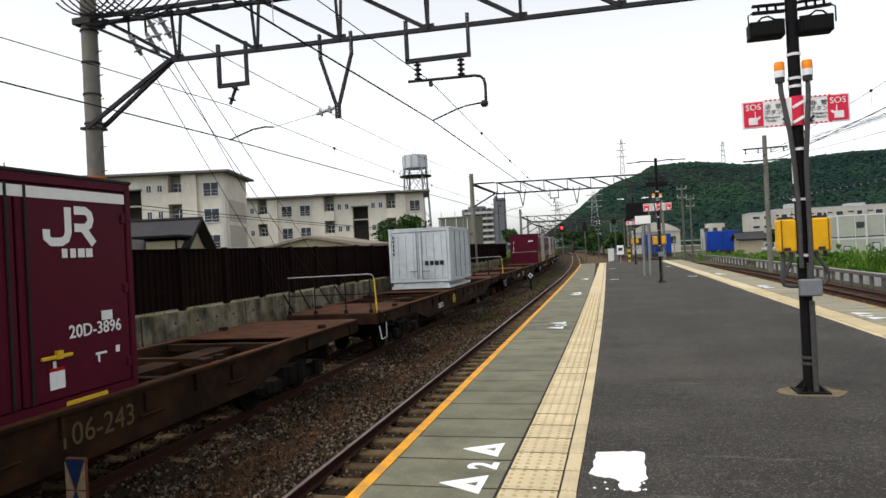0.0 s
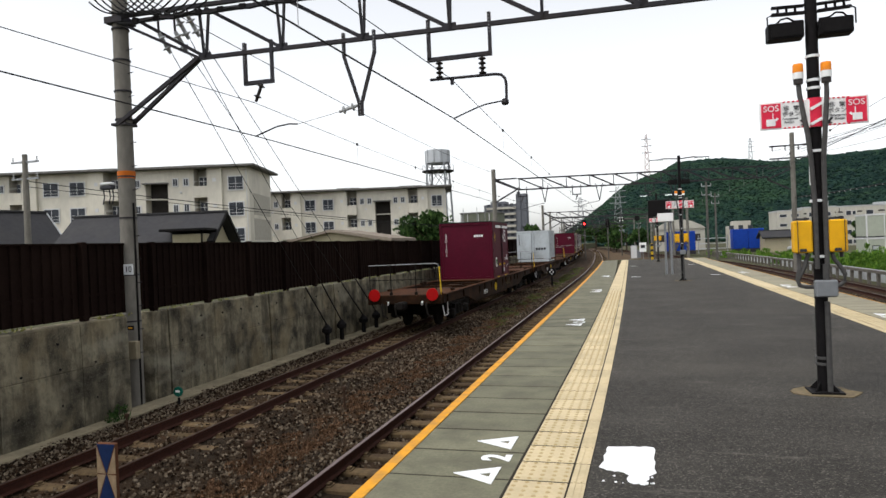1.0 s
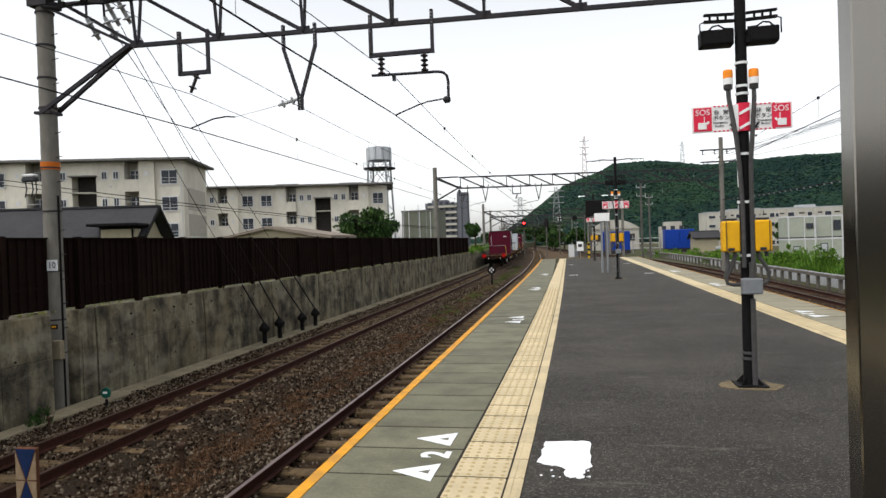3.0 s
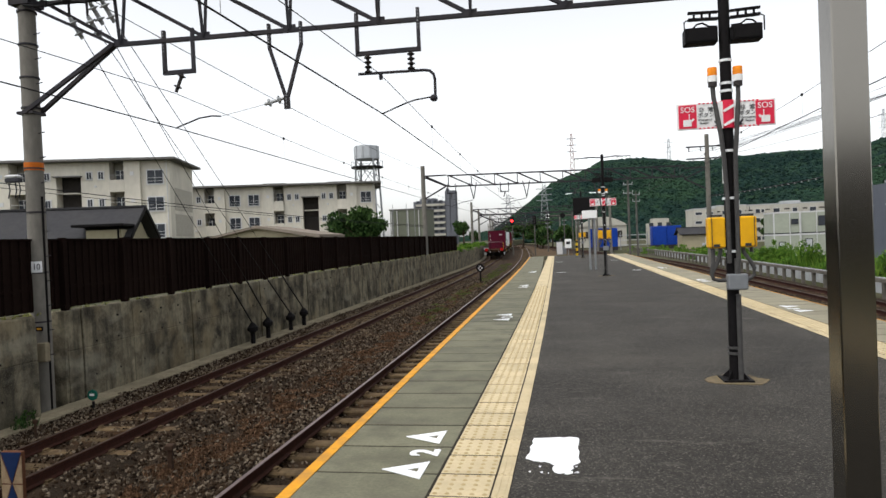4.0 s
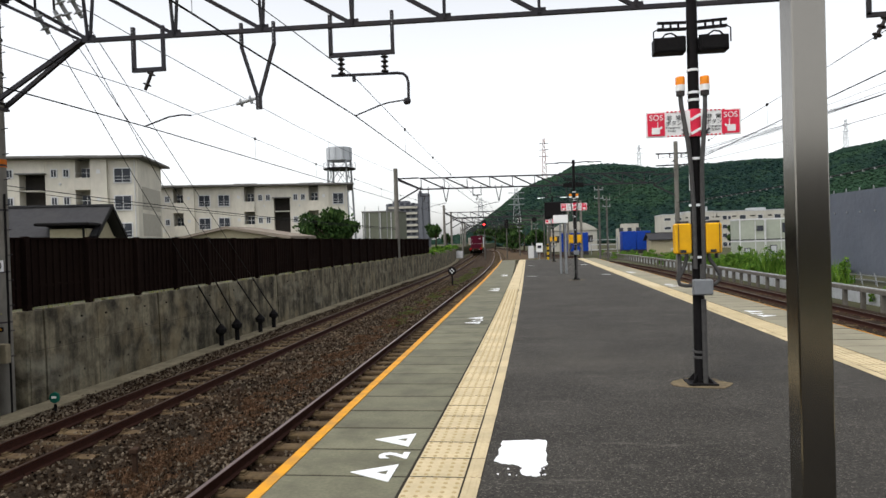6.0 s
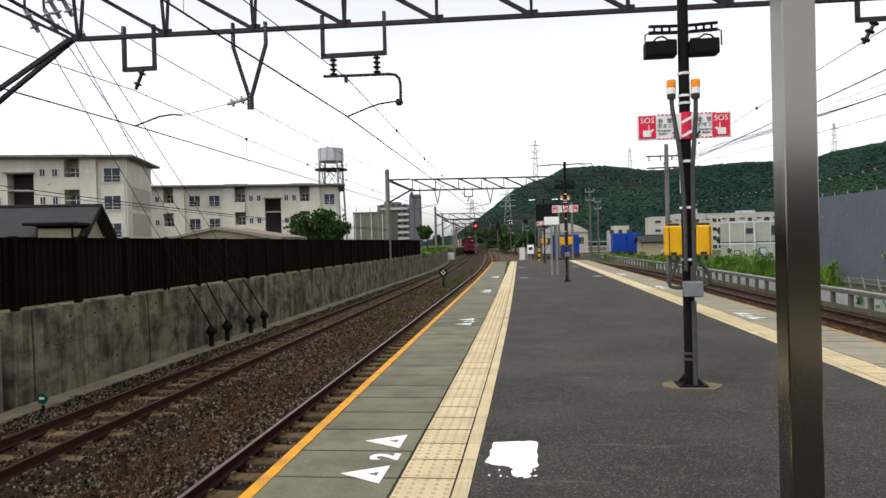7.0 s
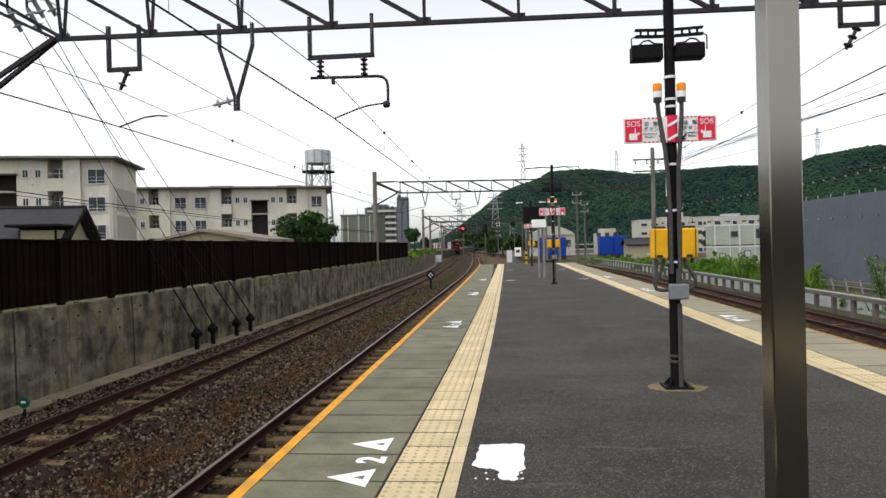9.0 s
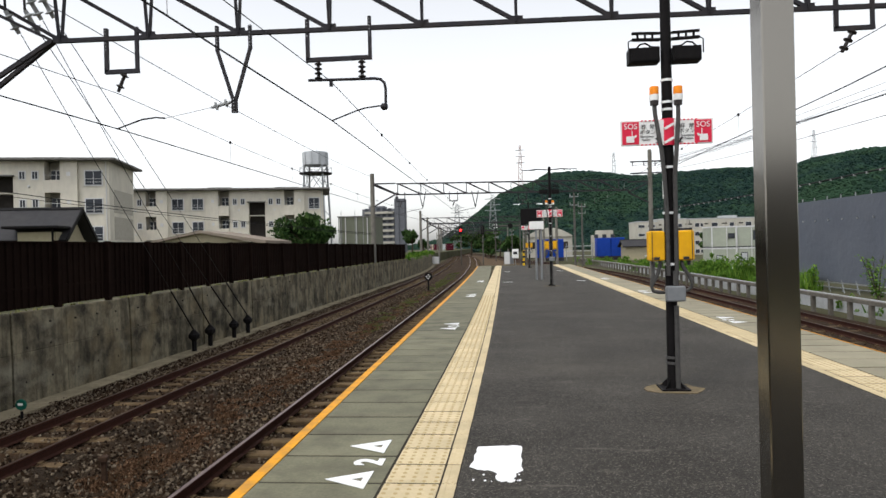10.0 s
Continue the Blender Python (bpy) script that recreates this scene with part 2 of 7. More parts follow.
# ---------- mesh tools ----------
class Shape:
    """Collects boxes, rods, tubes and sheets into one mesh."""

    def __init__(self):
        self.v, self.f = [], []

    def add(self, verts, faces):
        k = len(self.v)
        self.v += [tuple(p) for p in verts]
        self.f += [tuple(k + i for i in face) for face in faces]
        return self

    def box(self, cx, cy, cz, sx, sy, sz, rz=0.0, chamfer=0.0):
        c, s = math.cos(radians(rz)), math.sin(radians(rz))
        x, y, z, h = sx / 2, sy / 2, sz / 2, min(chamfer, sx / 3, sy / 3, sz / 3)

        def put(p):
            return (cx + p[0] * c - p[1] * s, cy + p[0] * s + p[1] * c, cz + p[2])
        if h <= 0:
            pts = [(-x, -y, -z), (x, -y, -z), (x, y, -z), (-x, y, -z), (-x, -y, z), (x, -y, z), (x, y, z), (-x, y, z)]
            return self.add([put(p) for p in pts], [(0, 3, 2, 1), (4, 5, 6, 7), (0, 1, 5, 4), (1, 2, 6, 5), (2, 3, 7, 6), (3, 0, 4, 7)])
        ring = [(-x + h, -y), (x - h, -y), (x, -y + h), (x, y - h), (x - h, y), (-x + h, y), (-x, y - h), (-x, -y + h)]
        inner = [(a * (1 - h / x), b2 * (1 - h / y)) for a, b2 in ring]
        pts = [(a, b2, -z) for a, b2 in inner] + [(a, b2, -z + h) for a, b2 in ring] + [(a, b2, z - h) for a, b2 in ring] + [(a, b2, z) for a, b2 in inner]
        faces = [tuple(range(7, -1, -1)), tuple(range(24, 32))]
        for k in range(3):
            for i in range(8):
                j = (i + 1) % 8
                faces.append((8 * k + i, 8 * k + j, 8 * k + 8 + j, 8 * k + 8 + i))
        return self.add([put(p) for p in pts], faces)

    def rod(self, p0, p1, r0, r1=None, n=8, caps=True):
        p0, p1 = Vector(p0), Vector(p1)
        r1 = r0 if r1 is None else r1
        d = (p1 - p0).normalized()
        a = d.orthogonal().normalized()
        if abs(d.z) > 0.99:
            a = Vector((1, 0, 0))
        b = d.cross(a)
        pts = []
        for p, r in ((p0, r0), (p1, r1)):
            for i in range(n):
                t = 2 * math.pi * (i + 0.5) / n
                pts.append(p + a * (r * math.cos(t)) + b * (r * math.sin(t)))
        faces = [(i, (i + 1) % n, n + (i + 1) % n, n + i) for i in range(n)]
        if caps:
            faces += [tuple(range(n - 1, -1, -1)), tuple(range(n, 2 * n))]
        return self.add(pts, faces)

    def bar(self, p0, p1, w, h):
        """A square bar from p0 to p1, w across and h deep (upwards)."""
        p0, p1 = Vector(p0), Vector(p1)
        d = (p1 - p0).normalized()
        up = Vector((0, 0, 1)) if abs(d.z) < 0.95 else Vector((0, 1, 0))
        a = d.cross(up).normalized() * (w / 2)
        b = a.cross(d).normalized() * (h / 2)
        pts = [p + q for p in (p0, p1) for q in (-a - b, a - b, a + b, -a + b)]
        return self.add(pts, [(0, 3, 2, 1), (4, 5, 6, 7), (0, 1, 5, 4), (1, 2, 6, 5), (2, 3, 7, 6), (3, 0, 4, 7)])

    def tube(self, pts, r, n=6):
        pts = [Vector(p) for p in pts]
        rings = []
        for i, p in enumerate(pts):
            d = (pts[min(i + 1, len(pts) - 1)] - pts[max(i - 1, 0)]).normalized()
            a = d.cross(Vector((0.13, 0.21, 0.97))).normalized()
            b = d.cross(a)
            rings += [p + a * (r * math.cos(2 * math.pi * k / n)) + b * (r * math.sin(2 * math.pi * k / n)) for k in range(n)]
        faces = []
        for i in range(len(pts) - 1):
            for k in range(n):
                j = (k + 1) % n
                faces.append((i * n + k, i * n + j, i * n + n + j, i * n + n + k))
        faces += [tuple(range(n - 1, -1, -1)), tuple(range((len(pts) - 1) * n, len(pts) * n))]
        return self.add(rings, faces)

    def lathe(self, base, profile, n=12, axis=(0, 0, 1)):
        """Rings of (radius, distance) round an axis that starts at base."""
        d = Vector(axis).normalized()
        a = d.orthogonal().normalized()
        b = d.cross(a)
        pts = []
        for r, h in profile:
            for k in range(n):
                t = 2 * math.pi * k / n
                pts.append(Vector(base) + d * h + a * (r * math.cos(t)) + b * (r * math.sin(t)))
        faces = []
        for i in range(len(profile) - 1):
            for k in range(n):
                j = (k + 1) % n
                faces.append((i * n + k, i * n + j, i * n + n + j, i * n + n + k))
        faces += [tuple(range(n - 1, -1, -1)), tuple(range((len(profile) - 1) * n, len(profile) * n))]
        return self.add(pts, faces)

    def sweep(self, profile, middle, ys, closed=True):
        """A cross-section of (x, z) drawn along y, its middle at middle(y)."""
        n = len(profile)
        pts = [(middle(y) + x, y, z) for y in ys for x, z in profile]
        faces = []
        for i in range(len(ys) - 1):
            for k in range(n if closed else n - 1):
                j = (k + 1) % n
                faces.append((i * n + k, i * n + j, i * n + n + j, i * n + n + k))
        if closed:
            faces += [tuple(range(n - 1, -1, -1)), tuple(range((len(ys) - 1) * n, len(ys) * n))]
        return self.add(pts, faces)

    def slab(self, outline, z0, z1):
        """A flat plate with a drawn outline of (x, y)."""
        n = len(outline)
        pts = [(x, y, z0) for x, y in outline] + [(x, y, z1) for x, y in outline]
        faces = [tuple(range(n - 1, -1, -1)), tuple(range(n, 2 * n))] + [(i, (i + 1) % n, n + (i + 1) % n, n + i) for i in range(n)]
        return self.add(pts, faces)

    def mesh(self, name, smooth=False):
        me = bpy.data.meshes.new(name)
        me.from_pydata(self.v, [], self.f)
        bm = bmesh.new()
        bm.from_mesh(me)
        if len(bm.faces) < 60000:
            bmesh.ops.recalc_face_normals(bm, faces=bm.faces)
        bm.to_mesh(me)
        bm.free()
        if smooth:
            me.polygons.foreach_set("use_smooth", [True] * len(me.polygons))
            me.set_sharp_from_angle(angle=radians(40))
        return me


def part(name, shape, material, parent=None, label="", smooth=False):
    me = shape if isinstance(shape, bpy.types.Mesh) else shape.mesh(name, smooth)
    if not me.materials:
        me.materials.append(material)
    ob = new(name, me)
    ob.parent = parent
    return tagged(ob, label)


def thing(name, m, label, category, group="", kind=""):
    ob = new(name)
    ob.empty_display_size = 0.3
    ob.matrix_basis = m
    return tagged(ob, label, category, group, kind)


def letters(text, size, depth=0.002, bold=0.0):
    """Built-in font letters as a mesh, in the x-y plane, centred."""
    cu = bpy.data.curves.new("letters", "FONT")
    cu.body, cu.size, cu.extrude, cu.offset = text, 1.0, 0.5, bold
    cu.align_x, cu.align_y, cu.resolution_u = "CENTER", "CENTER", 3
    ob = bpy.data.objects.new("letters", cu)
    scene.collection.objects.link(ob)
    bpy.context.view_layer.update()
    me = bpy.data.meshes.new_from_object(ob.evaluated_get(bpy.context.evaluated_depsgraph_get()))
    bpy.data.objects.remove(ob)
    bpy.data.curves.remove(cu)
    me.materials.clear()
    me.transform(Matrix.Diagonal((size, size, depth * 2, 1)))
    return me


def lettering(name, text, size, material, parent, m, label="", depth=0.002, bold=0.0):
    me = letters(text, size, depth, bold)
    me.materials.append(material)
    ob = new(name, me)
    ob.parent = parent
    ob.matrix_basis = m
    return tagged(ob, label)


UPRIGHT = pose(0, 0, 0, 90, 0, 0)

# ---------- lines of the tracks ----------


def bend(y):
    d = max(0.0, y - 50)
    return -d * d / (1100 + 15 * d) - max(0.0, y - 150) ** 2 / 1600


def near_line(y):
    return -3.27 + bend(y)


def far_line(y):
    return -7.12 + bend(y) - 0.12 * min(1.0, max(0.0, (y - 55) / 50))


def right_line(y):
    k = min(1.0, max(0.0, (y - 45) / 130))
    return 10.32 + bend(y) - 7.0 * k * k * (3 - 2 * k)


def wall_line(y):
    return -9.25 - max(0.0, y - 60) ** 2 / 960


def spread(a, b, first=1.0, grow=1.06, most=8.0):
    ys, step = [a], first
    while ys[-1] < b:
        ys.append(min(b, ys[-1] + step))
        step = min(most, step * grow)
    return ys


TRACK_YS = spread(-14, 420, 2.0, 1.05, 8.0)


# ---------- ground and track beds ----------
def build_ground():
    """One sheet: the railway land, the higher ground behind the retaining wall, and the plain to the horizon."""
    s = Shape()
    ys = spread(-60, 400, 6, 1.05, 20) + [600, 1000, 2000, 4500]
    cols = []
    for y in ys:
        w = wall_line(min(y, 125))
        cols.append([(-4500, 0.4), (-600, 0.4), (-90, 0.4), (w - 0.6, 0.4), (w - 0.5, -1.42), (w + 1, -1.42), (-5, -1.42), (1, -1.42), (8, -1.42),
                     (13.5, -1.4), (15, -1.2), (30, -1.2), (120, -1.2), (600, -1.2), (4500, -1.2)])
    n = len(cols[0])
    verts = [(x, y, z) for y, row in zip(ys, cols) for x, z in row]
    faces = [(i * n + k, i * n + k + 1, i * n + n + k + 1, i * n + n + k) for i in range(len(ys) - 1) for k in range(n - 1)]
    s.add(verts, faces)
    tagged(part("ground", s, GRASS_SOIL), "uneven grass and bare soil round the railway", "ground", kind="structure")


def bed_height(x, y):
    return 0.035 * noise.noise(Vector((x * 1.3, y * 1.3, 0))) + 0.015 * noise.noise(Vector((x * 5, y * 5, 3)))


def build_bed():
    """Ballast under and between the tracks, heaped at the sleepers' ends, with loose stones on it."""
    left = [(-1.95, -1.34), (-2.3, -1.325), (-3.72, -1.32), (-3.95, -1.262), (-4.3, -1.258), (-4.75, -1.36), (-5.3, -1.36), (-5.8, -1.34), (-6.1, -1.262), (-6.4, -1.262), (-6.65, -1.285), (-7.1, -1.278), (-7.6, -1.285), (-7.8, -1.265), (-8.1, -1.262), (-8.55, -1.285), (-8.98, -1.27)]
    s = Shape()
    ys = [-6 + 0.25 * i for i in range(160)] + spread(34, 420, 0.5, 1.05, 8)[1:]
    cross = [(left[k][0] + (left[k + 1][0] - left[k][0]) * j / 5, left[k][1] + (left[k + 1][1] - left[k][1]) * j / 5) for k in range(len(left) - 1) for j in range(5)] + [left[-1]]
    n = len(cross)
    pts = [(x + bend(y) - (0.12 * min(1, max(0, (y - 55) / 50)) if x < -5.5 else 0), y, z + bed_height(x, y)) for y in ys for x, z in cross]
    s.add(pts, [(i * n + k, i * n + k + 1, i * n + n + k + 1, i * n + n + k) for i in range(len(ys) - 1) for k in range(n - 1)])
    tagged(part("ballast_bed", s, BALLAST, smooth=True), "brown and grey crushed stone ballast between the tracks", "ballast", kind="structure")
    s = Shape()
    prof = [(-4.6, -1.4), (-1.6, -1.3), (-0.9, -1.26), (0.9, -1.26), (1.7, -1.3), (2.3, -1.42)]
    s.sweep(prof, right_line, TRACK_YS, closed=False)
    tagged(part("ballast_bed", s, BALLAST, smooth=True), "crushed stone ballast under the outer track", "ballast", kind="structure")
    s = Shape()
    rows = spread(53.7, 260, 2, 1.05, 8)
    pts = []
    for y in rows:
        a, b = near_line(y) + 1.25, max(near_line(y) + 1.6, right_line(y) - 1.6)
        pts += [(a + (b - a) * k / 8, y, -1.345 + 1.5 * bed_height(a + (b - a) * k / 8, y)) for k in range(9)]
    s.add(pts, [(i * 9 + k, i * 9 + k + 1, i * 9 + 10 + k, i * 9 + 9 + k) for i in range(len(rows) - 1) for k in range(8)])
    tagged(part("ballast_bed", s, SOIL, smooth=True), "rusty brown gravel beyond the platform end", "gravel", kind="structure")
    rnd = random.Random(4)
    s = Shape()
    base = [(1, 0, 0), (-0.9, 0.2, 0.1), (0.1, 1, 0), (0, -0.9, 0.15), (0.1, 0, 0.75), (0, 0.1, -0.7)]
    fac = [(0, 2, 4), (2, 1, 4), (1, 3, 4), (3, 0, 4), (2, 0, 5), (1, 2, 5), (3, 1, 5), (0, 3, 5)]
    for i in range(64000):
        y = -5 + 8.5 * rnd.random() if i % 7 == 0 else 3.5 + 45 * rnd.random() ** 2.0
        x = rnd.choice((rnd.uniform(-6.2, -2.0), rnd.uniform(-5.9, -3.7), rnd.uniform(-8.95, -5.4), rnd.uniform(-8.95, -8.1)))
        if -5.7 < x < -4.4 and rnd.random() < 0.3 + 0.5 * noise.noise(Vector((x, y * 0.4, 8))):
            continue
        z = np.interp(-x, [-p[0] for p in left], [p[1] for p in left]) + bed_height(x, y)
        r = rnd.uniform(0.014, 0.036) * (1.0 + 0.012 * max(0.0, y))
        e = Euler((rnd.uniform(0, 6), rnd.uniform(0, 6), rnd.uniform(0, 6))).to_matrix()
        s.add([Vector((x, y, z + r * 0.3)) + e @ Vector((p[0] * r * rnd.uniform(0.7, 1.3), p[1] * r * rnd.uniform(0.7, 1.2), p[2] * r)) for p in base], fac)
    for i in range(2500):
        y = rnd.uniform(12, 60)
        x = right_line(y) + rnd.uniform(-2.2, -0.8)
        r = rnd.uniform(0.03, 0.06)
        e = Euler((rnd.uniform(0, 6), rnd.uniform(0, 6), rnd.uniform(0, 6))).to_matrix()
        s.add([Vector((x, y, -1.27)) + e @ Vector((p[0] * r, p[1] * r, p[2] * r)) for p in base], fac)
    tagged(part("ballast_stones", s, STONE), "loose angular grey and brown ballast stones", "stones", kind="stuff")


RAIL_PROFILE = [(-0.06, 0), (0.06, 0), (0.06, 0.012), (0.012, 0.03), (0.012, 0.11), (0.032, 0.122), (0.032, 0.148), (-0.032, 0.148), (-0.032, 0.122), (-0.012, 0.11), (-0.012, 0.03), (-0.06, 0.012)]
HEAD_PROFILE = [(-0.027, 0.149), (0.027, 0.149), (0.024, 0.153), (-0.024, 0.153)]


def sleeper_mesh():
    s = Shape()
    s.box(0, 0, -0.07, 2.0, 0.22, 0.14, chamfer=0.02)
    for x in (-0.5335, 0.5335):
        s.box(x, 0, 0.006, 0.3, 0.15, 0.014)
        s.box(x - 0.1, 0, 0.025, 0.05, 0.09, 0.03)
        s.box(x + 0.1, 0, 0.025, 0.05, 0.09, 0.03)
    return s.mesh("sleeper")


SLEEPER_MESH = sleeper_mesh()
SLEEPER_MESH.materials.append(SLEEPER)


def build_track(line, label, count, y0, head=RAIL_TOP):
    root = thing("railway_track", Matrix(), label, "railway track", "railway tracks")
    for side in (-0.5335, 0.5335):
        z = -1.253
        rail = part("rail", Shape().sweep([(side + x, z + h) for x, h in RAIL_PROFILE], line, TRACK_YS), RAIL, root, "rusty steel rail")
        part("running_surface", Shape().sweep([(side + x, z + h) for x, h in HEAD_PROFILE], line, TRACK_YS), head, rail, "worn rail head")
    rnd = random.Random(7)
    rest = Shape()
    for i in range(int((400 - y0) / 0.6)):
        y = y0 + 0.6 * i
        turn = math.degrees(math.atan2(line(y + 1) - line(y - 1), 2))
        if i < count:
            ob = new("sleeper", SLEEPER_MESH)
            ob.parent = root
            ob.matrix_basis = pose(line(y) + rnd.uniform(-0.02, 0.02), y + rnd.uniform(-0.015, 0.015), -1.262 + rnd.uniform(-0.006, 0.004), 0, 0, -turn + rnd.uniform(-0.5, 0.5))
        else:
            rest.box(line(y), y, -1.33, 2.0, 0.22, 0.14, -turn)
    tagged(part("sleeper_run", rest, SLEEPER, root), kind="stuff")


# ---------- the platform ----------
def edge_shift(y):
    return -0.00028 * max(0.0, y - 20) ** 2


def strip_shift(y):
    return 0.17 * (1 - math.exp(-max(0.0, y - 3.6) / 8))


PLAT_Y0, PLAT_Y1 = -8.0, 53.4


def build_platform():
    root = thing("platform", Matrix(), "asphalt station platform with concrete edges and tactile paving", "platform", kind="structure")
    s = Shape()
    s.sweep([(-0.60, -0.3), (3.72, -0.3), (3.72, 0.0), (-0.60, 0.0)], lambda y: 0, spread(PLAT_Y0, PLAT_Y1, 3, 1, 3))
    part("asphalt", s, ASPHALT, root, "worn dark asphalt with pale patches")
    s = Shape()
    s.sweep([(-1.70, -1.5), (5.05, -1.5), (5.05, -0.3), (-1.70, -0.3)], edge_shift, spread(PLAT_Y0, PLAT_Y1, 3, 1, 3))
    part("platform_body", s, LEDGE, root, "concrete platform wall")
    part("end_kerb", Shape().box(1.65, PLAT_Y1 + 0.1, -0.15, 7.1, 0.2, 0.34), SLAB, root)
    rnd = random.Random(3)
    meshes = []
    for k in range(2):
        me = Shape().box(0.125, 0, -0.15, 1.13, 0.577, 0.30, chamfer=0.010).mesh("edge_slab")
        me.materials.append((SLAB, PALE_SLAB)[k])
        meshes.append(me)
    for i in range(int((PLAT_Y1 - PLAT_Y0) / 0.6)):
        y = PLAT_Y0 + 0.3 + 0.6 * i + 0.03
        for x, flip in ((-1.43 + edge_shift(y), 0), (4.765, 180)):
            ob = new("edge_slab", meshes[1 if flip else 0])
            ob.parent = root
            ob.matrix_basis = pose(x, y, rnd.uniform(-0.004, 0.001), 0, 0, flip)
    joint = Shape().box(0.1, 0, -0.05, 1.06, 0.022, 0.094).mesh("slab_joint")
    joint.materials.append(GROUT)
    for i in range(1, int((PLAT_Y1 - PLAT_Y0) / 0.6)):
        y = PLAT_Y0 + 0.6 * i + 0.03
        for x, flip in ((-1.43 + edge_shift(y), 0), (4.765, 180)):
            ob = new("slab_joint", joint)
            ob.parent = root
            ob.matrix_basis = pose(x, y, -0.001, 0, 0, flip)
    s = Shape()
    s.sweep([(-0.925, -0.03), (-0.40, -0.03), (-0.40, 0.0022), (-0.925, 0.0022)], strip_shift, spread(PLAT_Y0, PLAT_Y1, 1, 1, 1))
    part("grout_bed", s, GROUT, root, "dark dirt in the joints of the paving")
    part("grout_bed", Shape().box(3.985, (PLAT_Y0 + PLAT_Y1) / 2, -0.014, 0.53, PLAT_Y1 - PLAT_Y0, 0.032), GROUT, root)
    # orange line along the edge, lapping over its nose
    for x0, x1, nose in ((-1.874, -1.785, -1.876), (5.19, 5.205, 5.206)):
        s = Shape()
        lo, hi = sorted((x0, x1))
        s.sweep([(lo, 0.0), (hi, 0.0), (hi, 0.007), (lo, 0.007)], edge_shift if x0 < 0 else (lambda y: 0), spread(PLAT_Y0, PLAT_Y1, 1, 1, 1))
        part("edge_line", s, ORANGE, root, "orange painted safety line on the platform edge")
    # tactile paving: dotted tiles and a ribbed inner strip
    dotted = Shape().box(0, 0, -0.02, 0.384, 0.382, 0.05, chamfer=0.005)
    for a in range(5):
        for b in range(5):
            cx, cy = -0.16 + 0.08 * a, -0.16 + 0.08 * b
            dotted.lathe((cx, cy, 0.004), [(0.019, 0), (0.012, 0.006)], 6)
    ribbed = Shape().box(0, 0, -0.02, 0.108, 0.394, 0.05, chamfer=0.004)
    for x in (-0.022, 0.022):
        ribbed.box(x, 0, 0.007, 0.018, 0.37, 0.005)
    plain = Shape().box(0, 0, -0.02, 0.384, 0.382, 0.05, chamfer=0.005)
    dotted, ribbed, plain = dotted.mesh("tactile_tile"), ribbed.mesh("ribbed_tile"), plain.mesh("tactile_tile")
    for me in (dotted, ribbed, plain):
        me.materials.append(TILE)
    dotted.materials.append(DOT)
    for f in dotted.polygons:
        f.material_index = 1 if f.index >= 26 else 0
    for side, xd, xr in ((0, -0.714, -0.459), (1, 4.04, 3.785)):
        for i in range(int((PLAT_Y1 + 7.5) / 0.4)):
            y = -7.18 + 0.4 * i
            for me, x in ((dotted if y < 22 else plain, xd), (ribbed, xr)):
                ob = new("tactile_tile" if me is not ribbed else "ribbed_tile", me)
                ob.parent = root
                ob.matrix_basis = pose(x + (strip_shift(y) if side == 0 else 0), y, rnd.uniform(-0.002, 0.001), 0, 0, rnd.uniform(-0.2, 0.2) - (math.degrees(math.atan((strip_shift(y + 0.2) - strip_shift(y - 0.2)) / 0.4)) if side == 0 else 0))
    part("tile_bed", Shape().box(3.95, (PLAT_Y0 + PLAT_Y1) / 2, -0.17, 0.46, PLAT_Y1 - PLAT_Y0, 0.3), LEDGE, root)
    # paint on the concrete: pairs of triangles with a numeral between them
    def stop_mark(cx, cy, mirror, text):
        k = -1 if mirror else 1
        for j, dy in enumerate((0.0, 0.78)):
            o = [(cx - 0.16 * k, cy + dy + 0.0), (cx + 0.155 * k, cy + dy + 0.175), (cx + 0.15 * k, cy + dy - 0.18)]
            i2 = [(cx + 0.02 * k, cy + dy + 0.0), (cx + 0.105 * k, cy + dy + 0.045), (cx + 0.105 * k, cy + dy - 0.045)]
            s = Shape()
            for a in range(3):
                b = (a + 1) % 3
                s.slab([o[a], o[b], i2[b], i2[a]], 0.0015, 0.006)
            part("boarding_mark", s, WHITE_PAINT, root, "white painted triangle on the concrete")
        lettering("boarding_mark", text, 0.30, WHITE_PAINT, root, pose(cx + 0.09 * k, cy + 0.38, 0.004, 0, 0, 90 if not mirror else -90), "white painted numeral on the concrete", bold=0.035)
    stop_mark(-1.16, 4.69, False, "2")
    for y in (13.25, 21.6, 30.2):
        stop_mark(-1.16, y, False, "2")
    for y in (13.7, 22.0, 30.5):
        stop_mark(4.55, y, True, "2")
    for x, y in ((0.13, 29.5), (3.3, 29.7), (0.13, 41), (3.3, 41)):
        part("platform_line", Shape().box(x, y, 0.004, 0.38, 0.14, 0.006), WHITE_PAINT, root, "short white painted line")
    # splash of white paint
    rnd = random.Random(11)
    out = []
    corners = [(-0.27, 5.46), (0.07, 5.50), (0.075, 4.90), (0.02, 4.84), (0.0, 4.66), (-0.11, 4.70), (-0.12, 4.86), (-0.31, 4.97)]
    for a in range(len(corners)):
        p, q = Vector(corners[a]), Vector(corners[(a + 1) % len(corners)])
        for j in range(7):
            w = p.lerp(q, j / 7)
            out.append((w.x + rnd.uniform(-0.012, 0.012), w.y + rnd.uniform(-0.02, 0.02)))
    s = Shape().slab(out, 0.0, 0.005)
